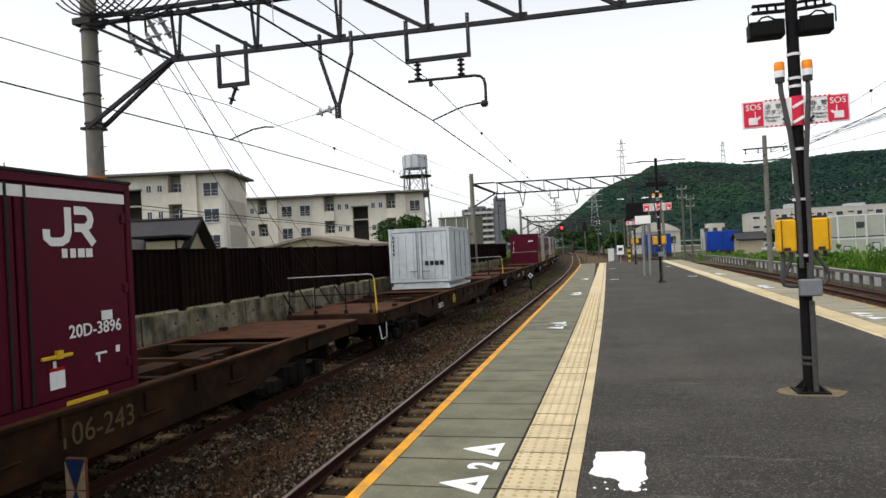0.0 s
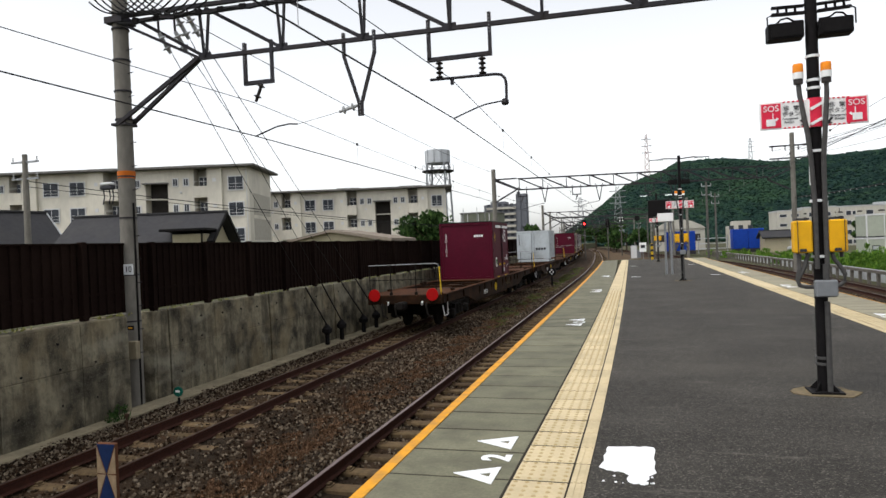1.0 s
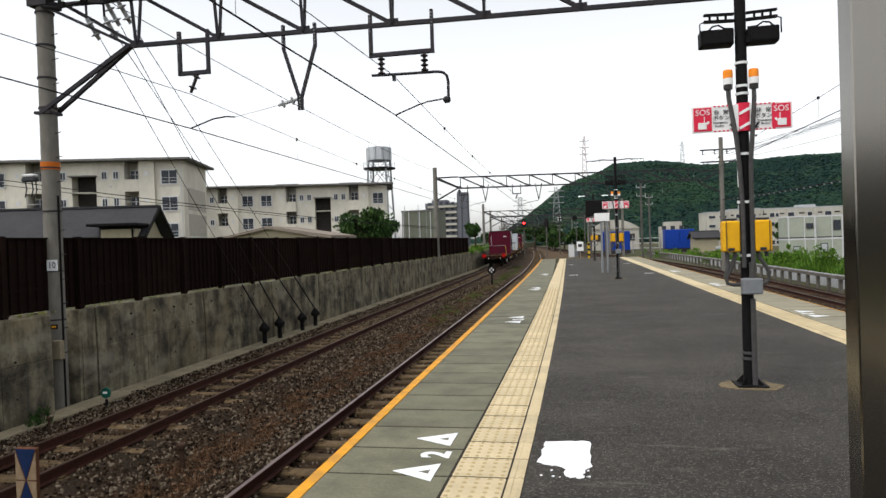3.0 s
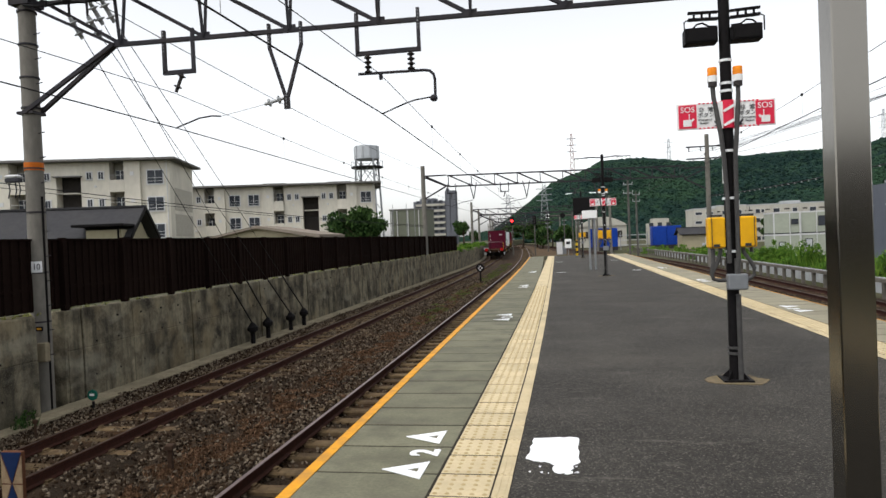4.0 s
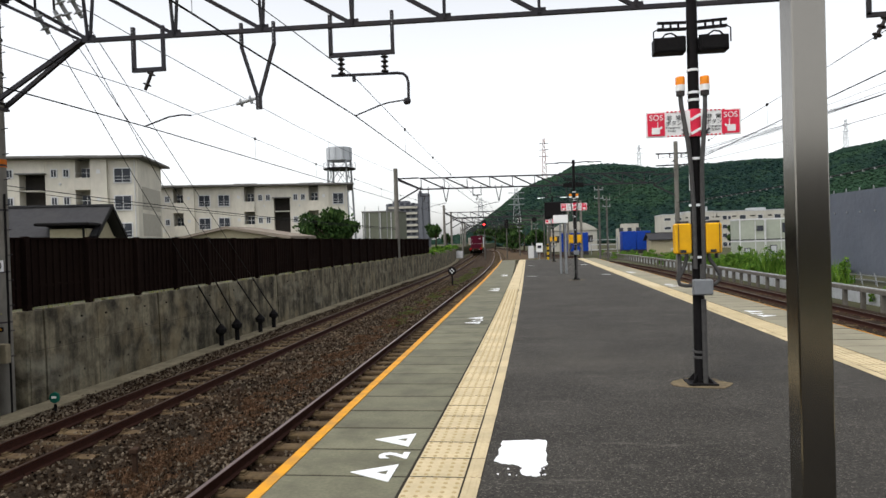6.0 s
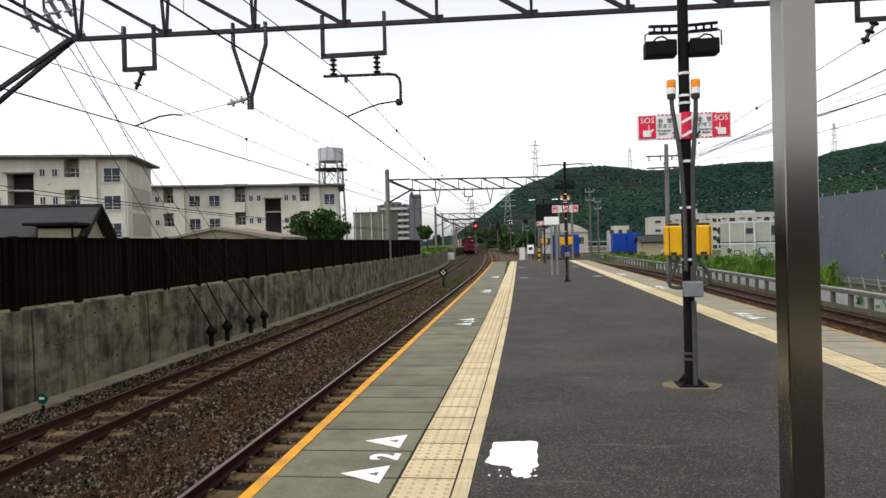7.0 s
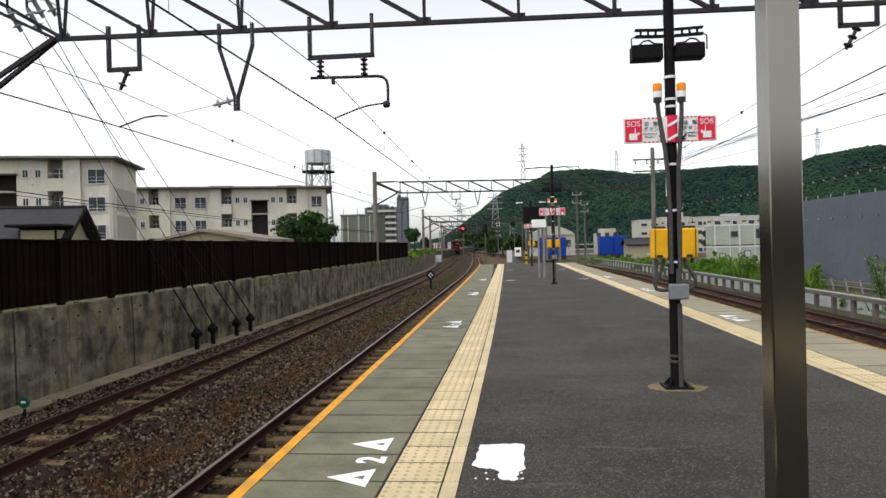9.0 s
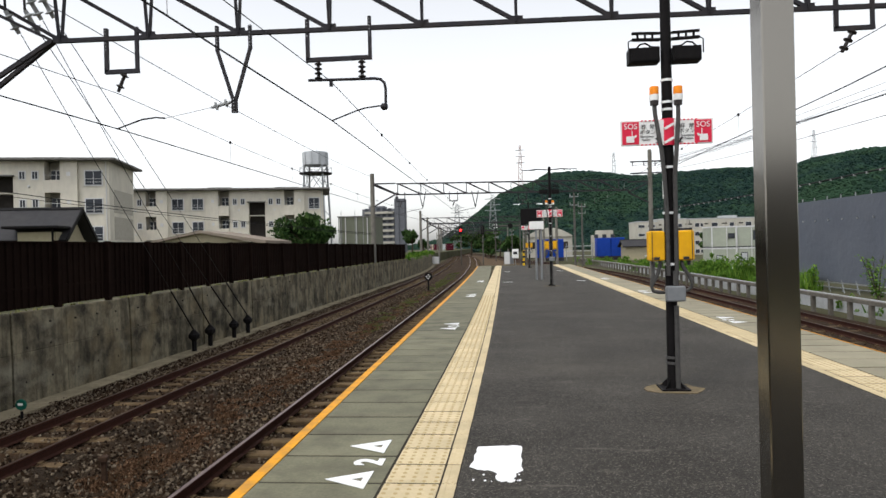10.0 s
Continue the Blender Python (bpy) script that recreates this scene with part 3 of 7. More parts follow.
    for i in range(9):
        x, y, r = rnd.uniform(-0.3, 0.06), rnd.uniform(4.66, 4.84), rnd.uniform(0.004, 0.012)
        s.slab([(x + r * math.cos(k), y + 1.4 * r * math.sin(k)) for k in (0, 1.1, 2.2, 3.3, 4.4, 5.5)], 0.0, 0.004)
    part("paint_patch", s, PATCH_PAINT, root, "ragged patch of thick white paint on asphalt")


# ---------- retaining wall, drain ledge and screen fence ----------
def build_wall():
    root = thing("retaining_wall", Matrix(), "stained concrete retaining wall along the track", "wall", kind="structure")
    rnd = random.Random(5)
    # cast panels with a lift line, in halves, open round the mast
    spans = []
    y = -12.2
    while y < 116:
        for a, b in ((y + 0.03, y + 1.592), (y + 1.604, y + 3.955)):
            if y > 7 and b < 12 and a > 9:
                b = 10.5
            spans.append((a, b, 0.12 if y < 9 else 0.0))
        y += 4.0
    spans.append((11.4, 11.775, 0.0))
    for a, b, w in spans:
        s = Shape()
        ys = [a + (b - a) * i / 3 for i in range(4)]
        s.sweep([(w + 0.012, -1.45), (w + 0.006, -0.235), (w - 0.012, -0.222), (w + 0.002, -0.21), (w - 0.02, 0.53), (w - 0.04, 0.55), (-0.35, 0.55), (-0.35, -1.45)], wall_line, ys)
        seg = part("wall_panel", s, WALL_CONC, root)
        if b - a > 2:
            part("panel_joint", Shape().box(wall_line(b) - 0.22 + w, b + 0.037, -0.45, 0.28, 0.07, 1.98), GROUT, root)
        if a > 70:
            continue
        for hz in (0.28, -0.16, -0.78):
            for k in range(int((b - a) / 0.75)):
                hy, h2 = a + 0.32 + 0.75 * k + rnd.uniform(-0.05, 0.05), hz + rnd.uniform(-0.03, 0.03)
                if rnd.random() < 0.25:
                    continue
                part("tie_hole", Shape().rod((wall_line(hy) + w - 0.03, hy, h2), (wall_line(hy) + w + 0.013, hy, h2), 0.021, n=6), BLACK_STEEL, seg)
    part("recess_back", Shape().box(-9.85, 10.85, -0.46, 0.1, 1.6, 2.0), WALL_CONC, root, "dark recess round the mast")
    part("recess_cheek", Shape().box(-9.56, 11.365, -0.46, 0.6, 0.066, 2.0), WALL_CONC, root)
    s = Shape()
    s.sweep([(0.0, -1.5), (0.42, -1.5), (0.42, -1.235), (0.0, -1.2)], lambda q: wall_line(q), spread(-12, 118, 1.5, 1.02, 4))
    tagged(part("drain_ledge", s, LEDGE), "pale concrete drain ledge at the foot of the wall", "ledge", kind="structure")


def build_fence():
    root = thing("screen_fence", Matrix(), "tall dark brown ribbed steel screen fence on the wall", "fence")
    post = Shape().box(0.03, 0, 0.69, 0.13, 0.11, 1.42, chamfer=0.008).box(0.02, 0, 0.07, 0.14, 0.16, 0.05).mesh("fence_post")
    s = Shape()
    n = 9
    pts, x = [], 0
    for i in range(n):
        y0 = -0.892 + 1.784 * i / n
        w = 1.784 / n
        pts += [(0.0, y0), (0.0, y0 + 0.45 * w), (-0.035, y0 + 0.5 * w), (-0.035, y0 + 0.95 * w)]
    verts = [(a, b, 0.05) for a, b in pts] + [(a, b, 1.35) for a, b in pts] + [(a - 0.006, b, 0.05) for a, b in pts] + [(a - 0.006, b, 1.35) for a, b in pts]
    m = len(pts)
    faces = []
    for i in range(m - 1):
        faces += [(i, i + 1, m + i + 1, m + i), (2 * m + i + 1, 2 * m + i, 3 * m + i, 3 * m + i + 1), (m + i, m + i + 1, 3 * m + i + 1, 3 * m + i), (i + 1, i, 2 * m + i, 2 * m + i + 1)]
    s.add(verts, faces)
    s.box(-0.01, 0, 1.365, 0.08, 1.7, 0.03)
    s.box(-0.03, 0, 0.45, 0.03, 1.7, 0.05)
    panel = s.mesh("fence_panel")
    for me in (post, panel):
        me.materials.append(FENCE)
    y = -10.0
    i = 0
    while y < 62.5:
        top = 0.55
        ob = new("fence_post", post)
        ob.parent = root
        ob.matrix_basis = pose(wall_line(y) - 0.17, y, top)
        ob = new("fence_panel", panel)
        ob.parent = root
        turn = math.degrees(math.atan2(wall_line(y + 1.8) - wall_line(y), 1.8))
        ob.matrix_basis = pose(wall_line(y + 0.9) - 0.17, y + 0.9, top, 0, 0, -turn)
        y += 1.795
    # weeds in the gap under the panels
    rnd = random.Random(9)
    s = Shape()
    for i in range(1500):
        y = rnd.uniform(5, 64)
        if noise.noise(Vector((y * 0.7, 0, 0))) < 0.0:
            continue
        x, h = wall_line(y) - rnd.uniform(0.05, 0.3), rnd.uniform(0.02, 0.08)
        a = rnd.uniform(0, 6.28)
        dx, dy = 0.02 * math.cos(a), 0.03 * math.sin(a)
        s.add([(x - dx, y - dy, 0.54), (x + dx, y + dy, 0.54), (x + rnd.uniform(-0.06, 0.06), y + rnd.uniform(-0.08, 0.08), 0.55 + h)], [(0, 1, 2)])
    tagged(part("wall_weeds", s, islands("dry_weeds", (0.12, 0.13, 0.03), (0.2, 0.2, 0.06), (0.3, 0.28, 0.12))), "low yellow-green weeds along the wall top", "weeds", kind="stuff")


# ---------- the freight train ----------
MAROON = surface("maroon_container_paint", (0.075, 0.0028, 0.0145), (0.062, 0.0023, 0.012), 6, 0.5, 0.05, stain=(0.042, 0.0028, 0.009), stain_scale=1.2, stain_amount=0.5, local=True)
PALE = surface("pale_container_paint", (0.52, 0.56, 0.58), (0.46, 0.5, 0.52), 6, 0.5, 0.05, stain=(0.3, 0.31, 0.3), stain_scale=1.5, stain_amount=0.45, local=True)
CREAM = surface("cream_container_paint", (0.6, 0.5, 0.33), (0.52, 0.43, 0.28), 6, 0.5, 0.05, stain=(0.3, 0.25, 0.18), stain_scale=1.5, stain_amount=0.4, local=True)
RUST = surface("rusty_wagon_steel", (0.018, 0.0078, 0.003), (0.0075, 0.004, 0.002), 7, 0.85, 0.4, stain=(0.068, 0.027, 0.009), stain_scale=1.4, stain_amount=0.45, local=True)
DECK = surface("rusty_deck", (0.095, 0.035, 0.0135), (0.042, 0.017, 0.008), 7, 0.9, 0.4, stain=(0.02, 0.0115, 0.007), stain_scale=2.2, stain_amount=0.8, local=True)
GRIME = surface("black_grime", (0.006, 0.005, 0.0045), (0.012, 0.010, 0.008), 8, 0.85, 0.2, local=True)
WHITE = surface("white_plastic", (0.75, 0.75, 0.74), (0.68, 0.68, 0.67), 10, 0.5, 0.0, local=True)
YELLOW = surface("yellow_steel", (0.65, 0.42, 0.02), (0.5, 0.32, 0.02), 10, 0.55, 0.0, local=True)
WAGON_INK = surface("faded_wagon_lettering", (0.10, 0.07, 0.03), (0.07, 0.05, 0.025), 10, 0.8, 0.0, local=True)
TAIL_RED = surface("red_tail_disc", (0.38, 0.006, 0.006), (0.3, 0.005, 0.005), 10, 0.45, 0.0, local=True)
BLACK = surface("black_plastic", (0.014, 0.014, 0.014), (0.02, 0.02, 0.02), 10, 0.5, 0.0, local=True)

TIMES = [0.0, 0.25] + [0.5 * i for i in range(1, 21)]
MOVING = []


def reach(t):
    """How far the rear face of the last container has come."""
    return float(np.interp(t, (0.0, 0.5, 1.0, 1.5, 2.0, 2.5, 3.0, 3.5, 10.0), (3.4, 16.3, 28.9, 41.4, 53.4, 64.4, 74.7, 84.8, 213.0)))


def on_rails(offset, t, half=0.0):
    y = reach(t) + offset
    h = max(half, 1.0)
    turn = math.degrees(math.atan2(far_line(y + h) - far_line(y - h), 2 * h))
    x = (far_line(y + h) + far_line(y - h)) / 2 if half else far_line(y)
    return pose(x, y, 0, 0, 0, -turn)


def build_wagon(offset, last):
    """A bare container flat wagon, its middle at the origin, deck at z 0.09."""
    root = thing("flat_wagon", on_rails(offset, 0, 7), "rusty brown container flat wagon" + (" with red tail discs" if last else ""), "rail wagon", "wagons of the freight train")
    L, z = 20.4, 0.09
    for x in (-1.22, 1.22):
        s = Shape()
        prof = [(-L / 2 + 0.4, 0), (L / 2 - 0.4, 0), (L / 2 - 0.4, -0.28), (6.6, -0.32), (5.2, -0.62), (-5.2, -0.62), (-6.6, -0.32), (-L / 2 + 0.4, -0.28)]
        n = len(prof)
        s.add([(x - 0.05, a, z + b) for a, b in prof] + [(x + 0.05, a, z + b) for a, b in prof],
              [tuple(range(n - 1, -1, -1)), tuple(range(n, 2 * n))] + [(i, (i + 1) % n, n + (i + 1) % n, n + i) for i in range(n)])
        for a in (-9.4, -7.2, -3.6, -1.2, 1.2, 3.6, 7.2, 9.4):
            s.box(x * 1.03, a, z - 0.15, 0.12, 0.06, 0.26)
        s.box(x * 1.03, 0, z - 0.015, 0.16, L - 0.8, 0.03)
        part("side_sill", s, RUST, root, "rusty fish-bellied side sill")
    s = Shape()
    for a in np.arange(-9.6, 9.7, 1.6):
        s.box(0, a, z - 0.08, 2.4, 0.16, 0.12)
    s.box(0, 0, z - 0.2, 0.5, L - 1.0, 0.26)
    part("cross_frame", s, RUST, root)
    for a0, a1 in ((-9.9, -6.9), (6.9, 9.9), (-2.2, 2.2)):
        part("deck_plate", Shape().box(0, (a0 + a1) / 2, z + 0.0, 2.42, a1 - a0, 0.03, chamfer=0.005), DECK, root, "flat rusty deck plate")
    for a in (-9.95, 9.95):
        part("end_beam", Shape().box(0, a, z - 0.14, 2.5, 0.16, 0.3, chamfer=0.02), RUST, root)
        part("coupler", Shape().box(0, a + math.copysign(0.3, a), z - 0.32, 0.26, 0.5, 0.26, chamfer=0.05), GRIME, root)
    for a in (-7.1, 7.1):
        bogie = part("bogie", Shape().box(-0.95, a, -0.72, 0.14, 2.5, 0.2, chamfer=0.05).box(0.95, a, -0.72, 0.14, 2.5, 0.2, chamfer=0.05).box(0, a, -0.65, 2.0, 0.4, 0.24)
                     .box(-0.98, a, -0.58, 0.12, 0.9, 0.3).box(0.98, a, -0.58, 0.12, 0.9, 0.3)
                     .box(-1.06, a - 0.95, -0.67, 0.2, 0.3, 0.3, chamfer=0.05).box(1.06, a - 0.95, -0.67, 0.2, 0.3, 0.3, chamfer=0.05).box(-1.06, a + 0.95, -0.67, 0.2, 0.3, 0.3, chamfer=0.05).box(1.06, a + 0.95, -0.67, 0.2, 0.3, 0.3, chamfer=0.05)
                     .rod((1.02, a - 0.2, -0.74), (1.02, a - 0.2, -0.45), 0.1, n=10).rod((1.02, a + 0.2, -0.74), (1.02, a + 0.2, -0.45), 0.1, n=10), GRIME, root, "black grimy bogie frame")
        for b in (-0.95, 0.95):
            w = Shape()
            for x in (-0.56, 0.56):
                w.rod((x - 0.065, a + b, -0.67), (x + 0.065, a + b, -0.67), 0.43, n=20)
            w.rod((-1.1, a + b, -0.67), (1.1, a + b, -0.67), 0.08, n=8)
            part("wheelset", w, GRIME, bogie)
    # brake gear, reservoirs and pipes, added beneath to block light and darken the underside
    part("air_reservoir", Shape().rod((0.55, -2.6, z - 0.62), (0.55, -0.9, z - 0.62), 0.2, n=14), GRIME, root, "black air reservoir added to darken the underframe", smooth=True)
    part("brake_cylinder", Shape().rod((-0.5, 1.2, z - 0.6), (-0.5, 2.2, z - 0.6), 0.24, n=14), GRIME, root, smooth=True)
    part("centre_girder", Shape().box(0, 0, z - 0.5, 0.7, 11.5, 0.5, chamfer=0.02), GRIME, root)
    for x in (-0.85, 0.85):
        part("brake_rod", Shape().rod((x, -8.5, z - 0.52), (x, 8.5, z - 0.52), 0.03, n=6).rod((x * 0.8, -9.6, z - 0.4), (x * 0.8, 9.6, z - 0.4), 0.025, n=6), GRIME, root)
    for a in (-8.7, -5.4, 5.4, 8.7):
        part("brake_hanger", Shape().box(0, a, z - 0.45, 2.1, 0.12, 0.5, chamfer=0.02), GRIME, root)
    for x in (-1, 1):
        for a in (-4.5, -2.2, 0.4, 2.6, 4.6):
            part("sill_bracket", Shape().box(x * 1.29, a, z - 0.2, 0.05, 0.18, 0.22, chamfer=0.01).rod((x * 1.3, a - 0.2, z - 0.36), (x * 1.3, a + 0.25, z - 0.36), 0.02, n=5), RUST, root)
        part("top_flange", Shape().box(x * 1.25, 0, z + 0.012, 0.15, L - 0.9, 0.02, chamfer=0.004), DECK, root, "rusty orange upper flange")
    # end rails and steps
    for a, k in ((-9.9, 1), (9.9, -1)):
        for x in (-1.2, 1.2):
            if x < 0 or a > 0:
                continue
            part("hand_rail", Shape().tube([(x + 0.03, a, z - 0.08), (x, a, z + 0.5), (x - 0.02, a, z + 0.9)], 0.021), YELLOW, root, "yellow hand rail")
            part("rail_bracket", Shape().bar((x + 0.03, a, z - 0.1), (x + 0.03, a, z + 0.07), 0.09, 0.03), RUST, root)
            part("step", Shape().tube([(x * 1.02, a + 0.12 * k, z - 0.35), (x * 1.07, a + 0.1 * k, z - 0.68), (x * 1.07, a + 0.5 * k, z - 0.68), (x * 1.07, a + 0.5 * k, z - 0.1), (x * 1.02, a + 0.4 * k, z - 0.08)], 0.015), WHITE, root, "pale wire step")
    s = Shape()
    s.tube([(-1.2, -9.95, z + 0.5), (1.2, -9.95, z + 0.5)], 0.012)
    for x in (-1.18, -0.45, 0.4, 1.08):
        s.tube([(x, -9.95, z), (x, -9.95, z + (0.98 if x < 1 else 0.9))], 0.016)
        s.bar((x, -9.95, z), (x, -9.95, z + 0.1), 0.1, 0.02)
    part("end_railing", s, GRIME, root)
    part("top_rail", Shape().tube([(-1.2, -9.95, z + 0.98), (1.08, -9.95, z + 1.0), (1.15, -9.93, z + 0.97), (1.18, -9.9, z + 0.88)], 0.016), PALE_WIRE, root)
    for a in (-8.2, -4.4, -4.0, -0.2, 0.2, 4.0, 4.4, 8.2):
        for x in (-1.15, 1.15):
            part("twist_lock", Shape().box(x, a, z + 0.05, 0.12, 0.16, 0.08), RUST, root)
    s2 = Shape()
    for k in range(18):
        t0, t1 = 2 * math.pi * k / 18, 2 * math.pi * (k + 1) / 18
        s2.rod((1.34, -1.6 + 0.16 * math.cos(t0), z - 0.3 + 0.16 * math.sin(t0)), (1.34, -1.6 + 0.16 * math.cos(t1), z - 0.3 + 0.16 * math.sin(t1)), 0.015, n=5)
    for k in range(3):
        t0 = 2.1 * k
        s2.rod((1.34, -1.6, z - 0.3), (1.34, -1.6 + 0.16 * math.cos(t0), z - 0.3 + 0.16 * math.sin(t0)), 0.012, n=5)
    part("brake_wheel", s2, YELLOW, root, "dull yellow hand brake wheel")
    lettering("wagon_number", "106-243", 0.36, WAGON_INK, root, pose(1.275, 1.75, z - 0.30, 90, 0, 90), "faded painted wagon number")
    lettering("warning_text", "突放禁止", 0.2, WHITE, root, pose(1.276, -3.4, z - 0.4, 90, 0, 90), "painted warning characters")
    if last:
        for x in (-0.98, 0.98):
            disc = part("tail_disc", Shape().lathe((x, -10.08, z + 0.02), [(0.185, 0), (0.2, -0.012), (0.195, -0.03)], 22, (0, 1, 0)), TAIL_RED, root, "round red reflective tail disc", smooth=True)
            part("disc_bracket", Shape().bar((x, -10.05, z - 0.15), (x, -10.05, z + 0.1), 0.05, 0.03), GRIME, disc)
        for x in (-0.55, 0.6):
            part("hose_cock", Shape().bar((x, -10.02, z - 0.3), (x + 0.05, -10.12, z - 0.2), 0.05, 0.05), WHITE, root, "white painted hose cock")
        for x in (-0.75, 0.75, -0.3):
            part("air_hose", Shape().tube([(x, -10.0, z - 0.25), (x + 0.04, -10.2, z - 0.35), (x + 0.1, -10.25, z - 0.6), (x + 0.25, -10.2, z - 0.72)], 0.03), GRIME, root)
    MOVING.append((root, offset, 7))
    return root


def ribbon(way, width, thick):
    """A flat painted band of even width that follows a line on a wall facing x."""
    n = len(way)
    out = []
    for i, (x, y, z) in enumerate(way):
        p, q = way[max(0, i - 1)], way[min(n - 1, i + 1)]
        d = Vector((q[1] - p[1], q[2] - p[2])).normalized()
        ny, nz = -d.y * width / 2, d.x * width / 2
        out += [(x, y + ny, z + nz), (x, y - ny, z - nz)]
    back = [(x - math.copysign(thick, x), y, z) for x, y, z in out]
    m = 2 * n
    faces = []
    for i in range(n - 1):
        a, b, c, d = 2 * i, 2 * i + 1, 2 * i + 3, 2 * i + 2
        faces += [(a, b, c, d), (m + d, m + c, m + b, m + a), (a, d, m + d, m + a), (b, m + b, m + c, c)]
    faces += [(0, m, m + 1, 1), (m - 2, m - 1, 2 * m - 1, 2 * m - 2)]
    return Shape().add(out + back, faces)


def build_container(offset, paint, label, style):
    """A twelve-foot container: rear face at y 0, floor at z 0.13."""
    root = thing("freight_container", on_rails(offset + 2.15, 0, 1.9), label, "freight container", "containers of the freight train")
    L, W, H, z = 3.85, 2.42, 2.54, 0.09
    if style == "pale":
        H, z = 2.05, 0.42
    y0 = -L / 2
    body = Shape().box(0, 0, z + H / 2, W - 0.1, L - 0.1, H - 0.06)
    part("body", body, paint, root)
    for x in (-1, 1):
        for a in (-1, 1):
            part("corner_post", Shape().box(x * (W / 2 - 0.05), a * (L / 2 - 0.05), z + H / 2, 0.1, 0.1, H, chamfer=0.015), paint, root)
    for h in (z + 0.06, z + H - 0.05):
        for x in (-1, 1):
            part("edge_rail", Shape().box(x * (W / 2 - 0.04), 0, h, 0.085, L - 0.2, 0.1), paint, root)
        for a in (-1, 1):
            part("edge_rail", Shape().box(0, a * (L / 2 - 0.04), h, W - 0.2, 0.085, 0.1), paint, root)
    part("roof", Shape().box(0, 0, z + H + 0.01, W + 0.03, L + 0.03, 0.045, chamfer=0.012), BLACK if style == "maroon" else paint, root, "dark roof rim")
    for x in (-1, 1):
        side = x * (W / 2 - 0.03)
        if style == "maroon":
            leaves_ = ((-1.8, 0.2, 0.1), (0.23, 1.8, 0.33))
        else:
            leaves_ = [(-L / 2 + 0.12 + (L - 0.24) * k / 4, -L / 2 + 0.09 + (L - 0.24) * (k + 1) / 4, -L / 2 + (L - 0.24) * (k + 1) / 4) for k in range(4)]
        for k, (a0, a1, ar) in enumerate(leaves_):
            door = part("side_door", Shape().box(side, (a0 + a1) / 2, z + H / 2, 0.05, a1 - a0, H - 0.24, chamfer=0.012), paint, root)
            part("lock_rod", Shape().rod((side + x * 0.04, ar, z + 0.12), (side + x * 0.04, ar, z + H - 0.12), 0.016, n=6), BLACK if style == "maroon" else PALE_WIRE, door)
            if style == "maroon":
                part("latch", Shape().box(side + x * 0.055, 0.64 if k else -0.45, z + 0.58, 0.03, 0.42, 0.04, chamfer=0.008).box(side + x * 0.06, 0.66 if k else -0.45, z + 0.6, 0.04, 0.08, 0.09), YELLOW, door, "yellow latch bar")
                for h in (0.35, 1.25, 2.1):
                    part("hinge", Shape().box(side + x * 0.03, a1 - 0.04 if k else a0 + 0.04, z + h, 0.03, 0.07, 0.12, chamfer=0.006), paint, door)
                part("floor_strip", Shape().box(side + x * 0.03, (a0 + a1) / 2 + 0.05, z + 0.045, 0.02, 0.62, 0.05, chamfer=0.005), YELLOW, door, "yellow strip on the lower edge")
            else:
                part("latch", Shape().box(side + x * 0.05, ar - 0.12, z + 0.55, 0.03, 0.26, 0.04), GALV, door)
        if style == "maroon":
            part("top_band", Shape().box(side + x * 0.03, 0.35, z + H - 0.2, 0.008, L - 0.95, 0.12), WHITE, root, "white painted band")
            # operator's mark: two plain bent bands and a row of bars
            for band, lift in (([(0.60, 1.95), (0.60, 1.86), (0.66, 1.815), (0.80, 1.815), (0.87, 1.85), (0.90, 1.92), (0.90, 2.2)], 0.032),
                               ([(0.99, 2.17), (1.16, 2.17), (1.22, 2.13), (1.235, 2.07), (1.21, 2.01), (1.15, 1.975), (0.99, 1.975)], 0.033),
                               ([(1.10, 1.99), (1.27, 1.79)], 0.0345)):
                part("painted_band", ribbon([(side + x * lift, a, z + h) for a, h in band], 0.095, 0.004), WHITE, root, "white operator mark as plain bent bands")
            for k in range(4):
                part("painted_bar", Shape().box(side + x * 0.032, 0.83 + 0.12 * k, z + 1.69, 0.008, 0.095 - 0.02 * (k < 2), 0.1), WHITE, root)
            lettering("container_number", "20D-3896", 0.2, WHITE, root, pose(side + x * 0.036, 1.24, z + 0.81, 90, 0, 90 * x), "white container number", bold=0.012)
            s = Shape()
            s.add([(side + x * 0.034, -1.5, z + 1.85), (side + x * 0.034, -1.35, z + 2.1), (side + x * 0.034, -1.2, z + 1.85), (side + x * 0.034, -1.35, z + 1.6)], [(0, 1, 2, 3)])
            part("hazard_mark", s, YELLOW, root, "yellow and black diamond plate")
            s = Shape()
            s.add([(side + x * 0.037, -1.5, z + 1.85), (side + x * 0.037, -1.35, z + 2.1), (side + x * 0.037, -1.35, z + 1.98), (side + x * 0.037, -1.43, z + 1.85)], [(0, 1, 2, 3)])
            s.add([(side + x * 0.037, -1.2, z + 1.85), (side + x * 0.037, -1.35, z + 1.6), (side + x * 0.037, -1.35, z + 1.85)], [(0, 1, 2)])
            part("black_field", s, BLACK, root)
            part("paper_label", Shape().box(side + x * 0.034, -1.15, z + 0.72, 0.008, 0.3, 0.42), WHITE, root, "white plate with a green emblem")
            part("emblem", Shape().lathe((side + x * 0.036, -1.15, z + 0.74), [(0.12, 0), (0.11, 0.008 * x)], 14, (1, 0, 0)), surface("emblem_green", (0.05, 0.25, 0.08), local=True), root)
            part("paper_label", Shape().box(side + x * 0.034, 0.65, z + 0.33, 0.008, 0.2, 0.19), WHITE, root, "small white label with a red head")
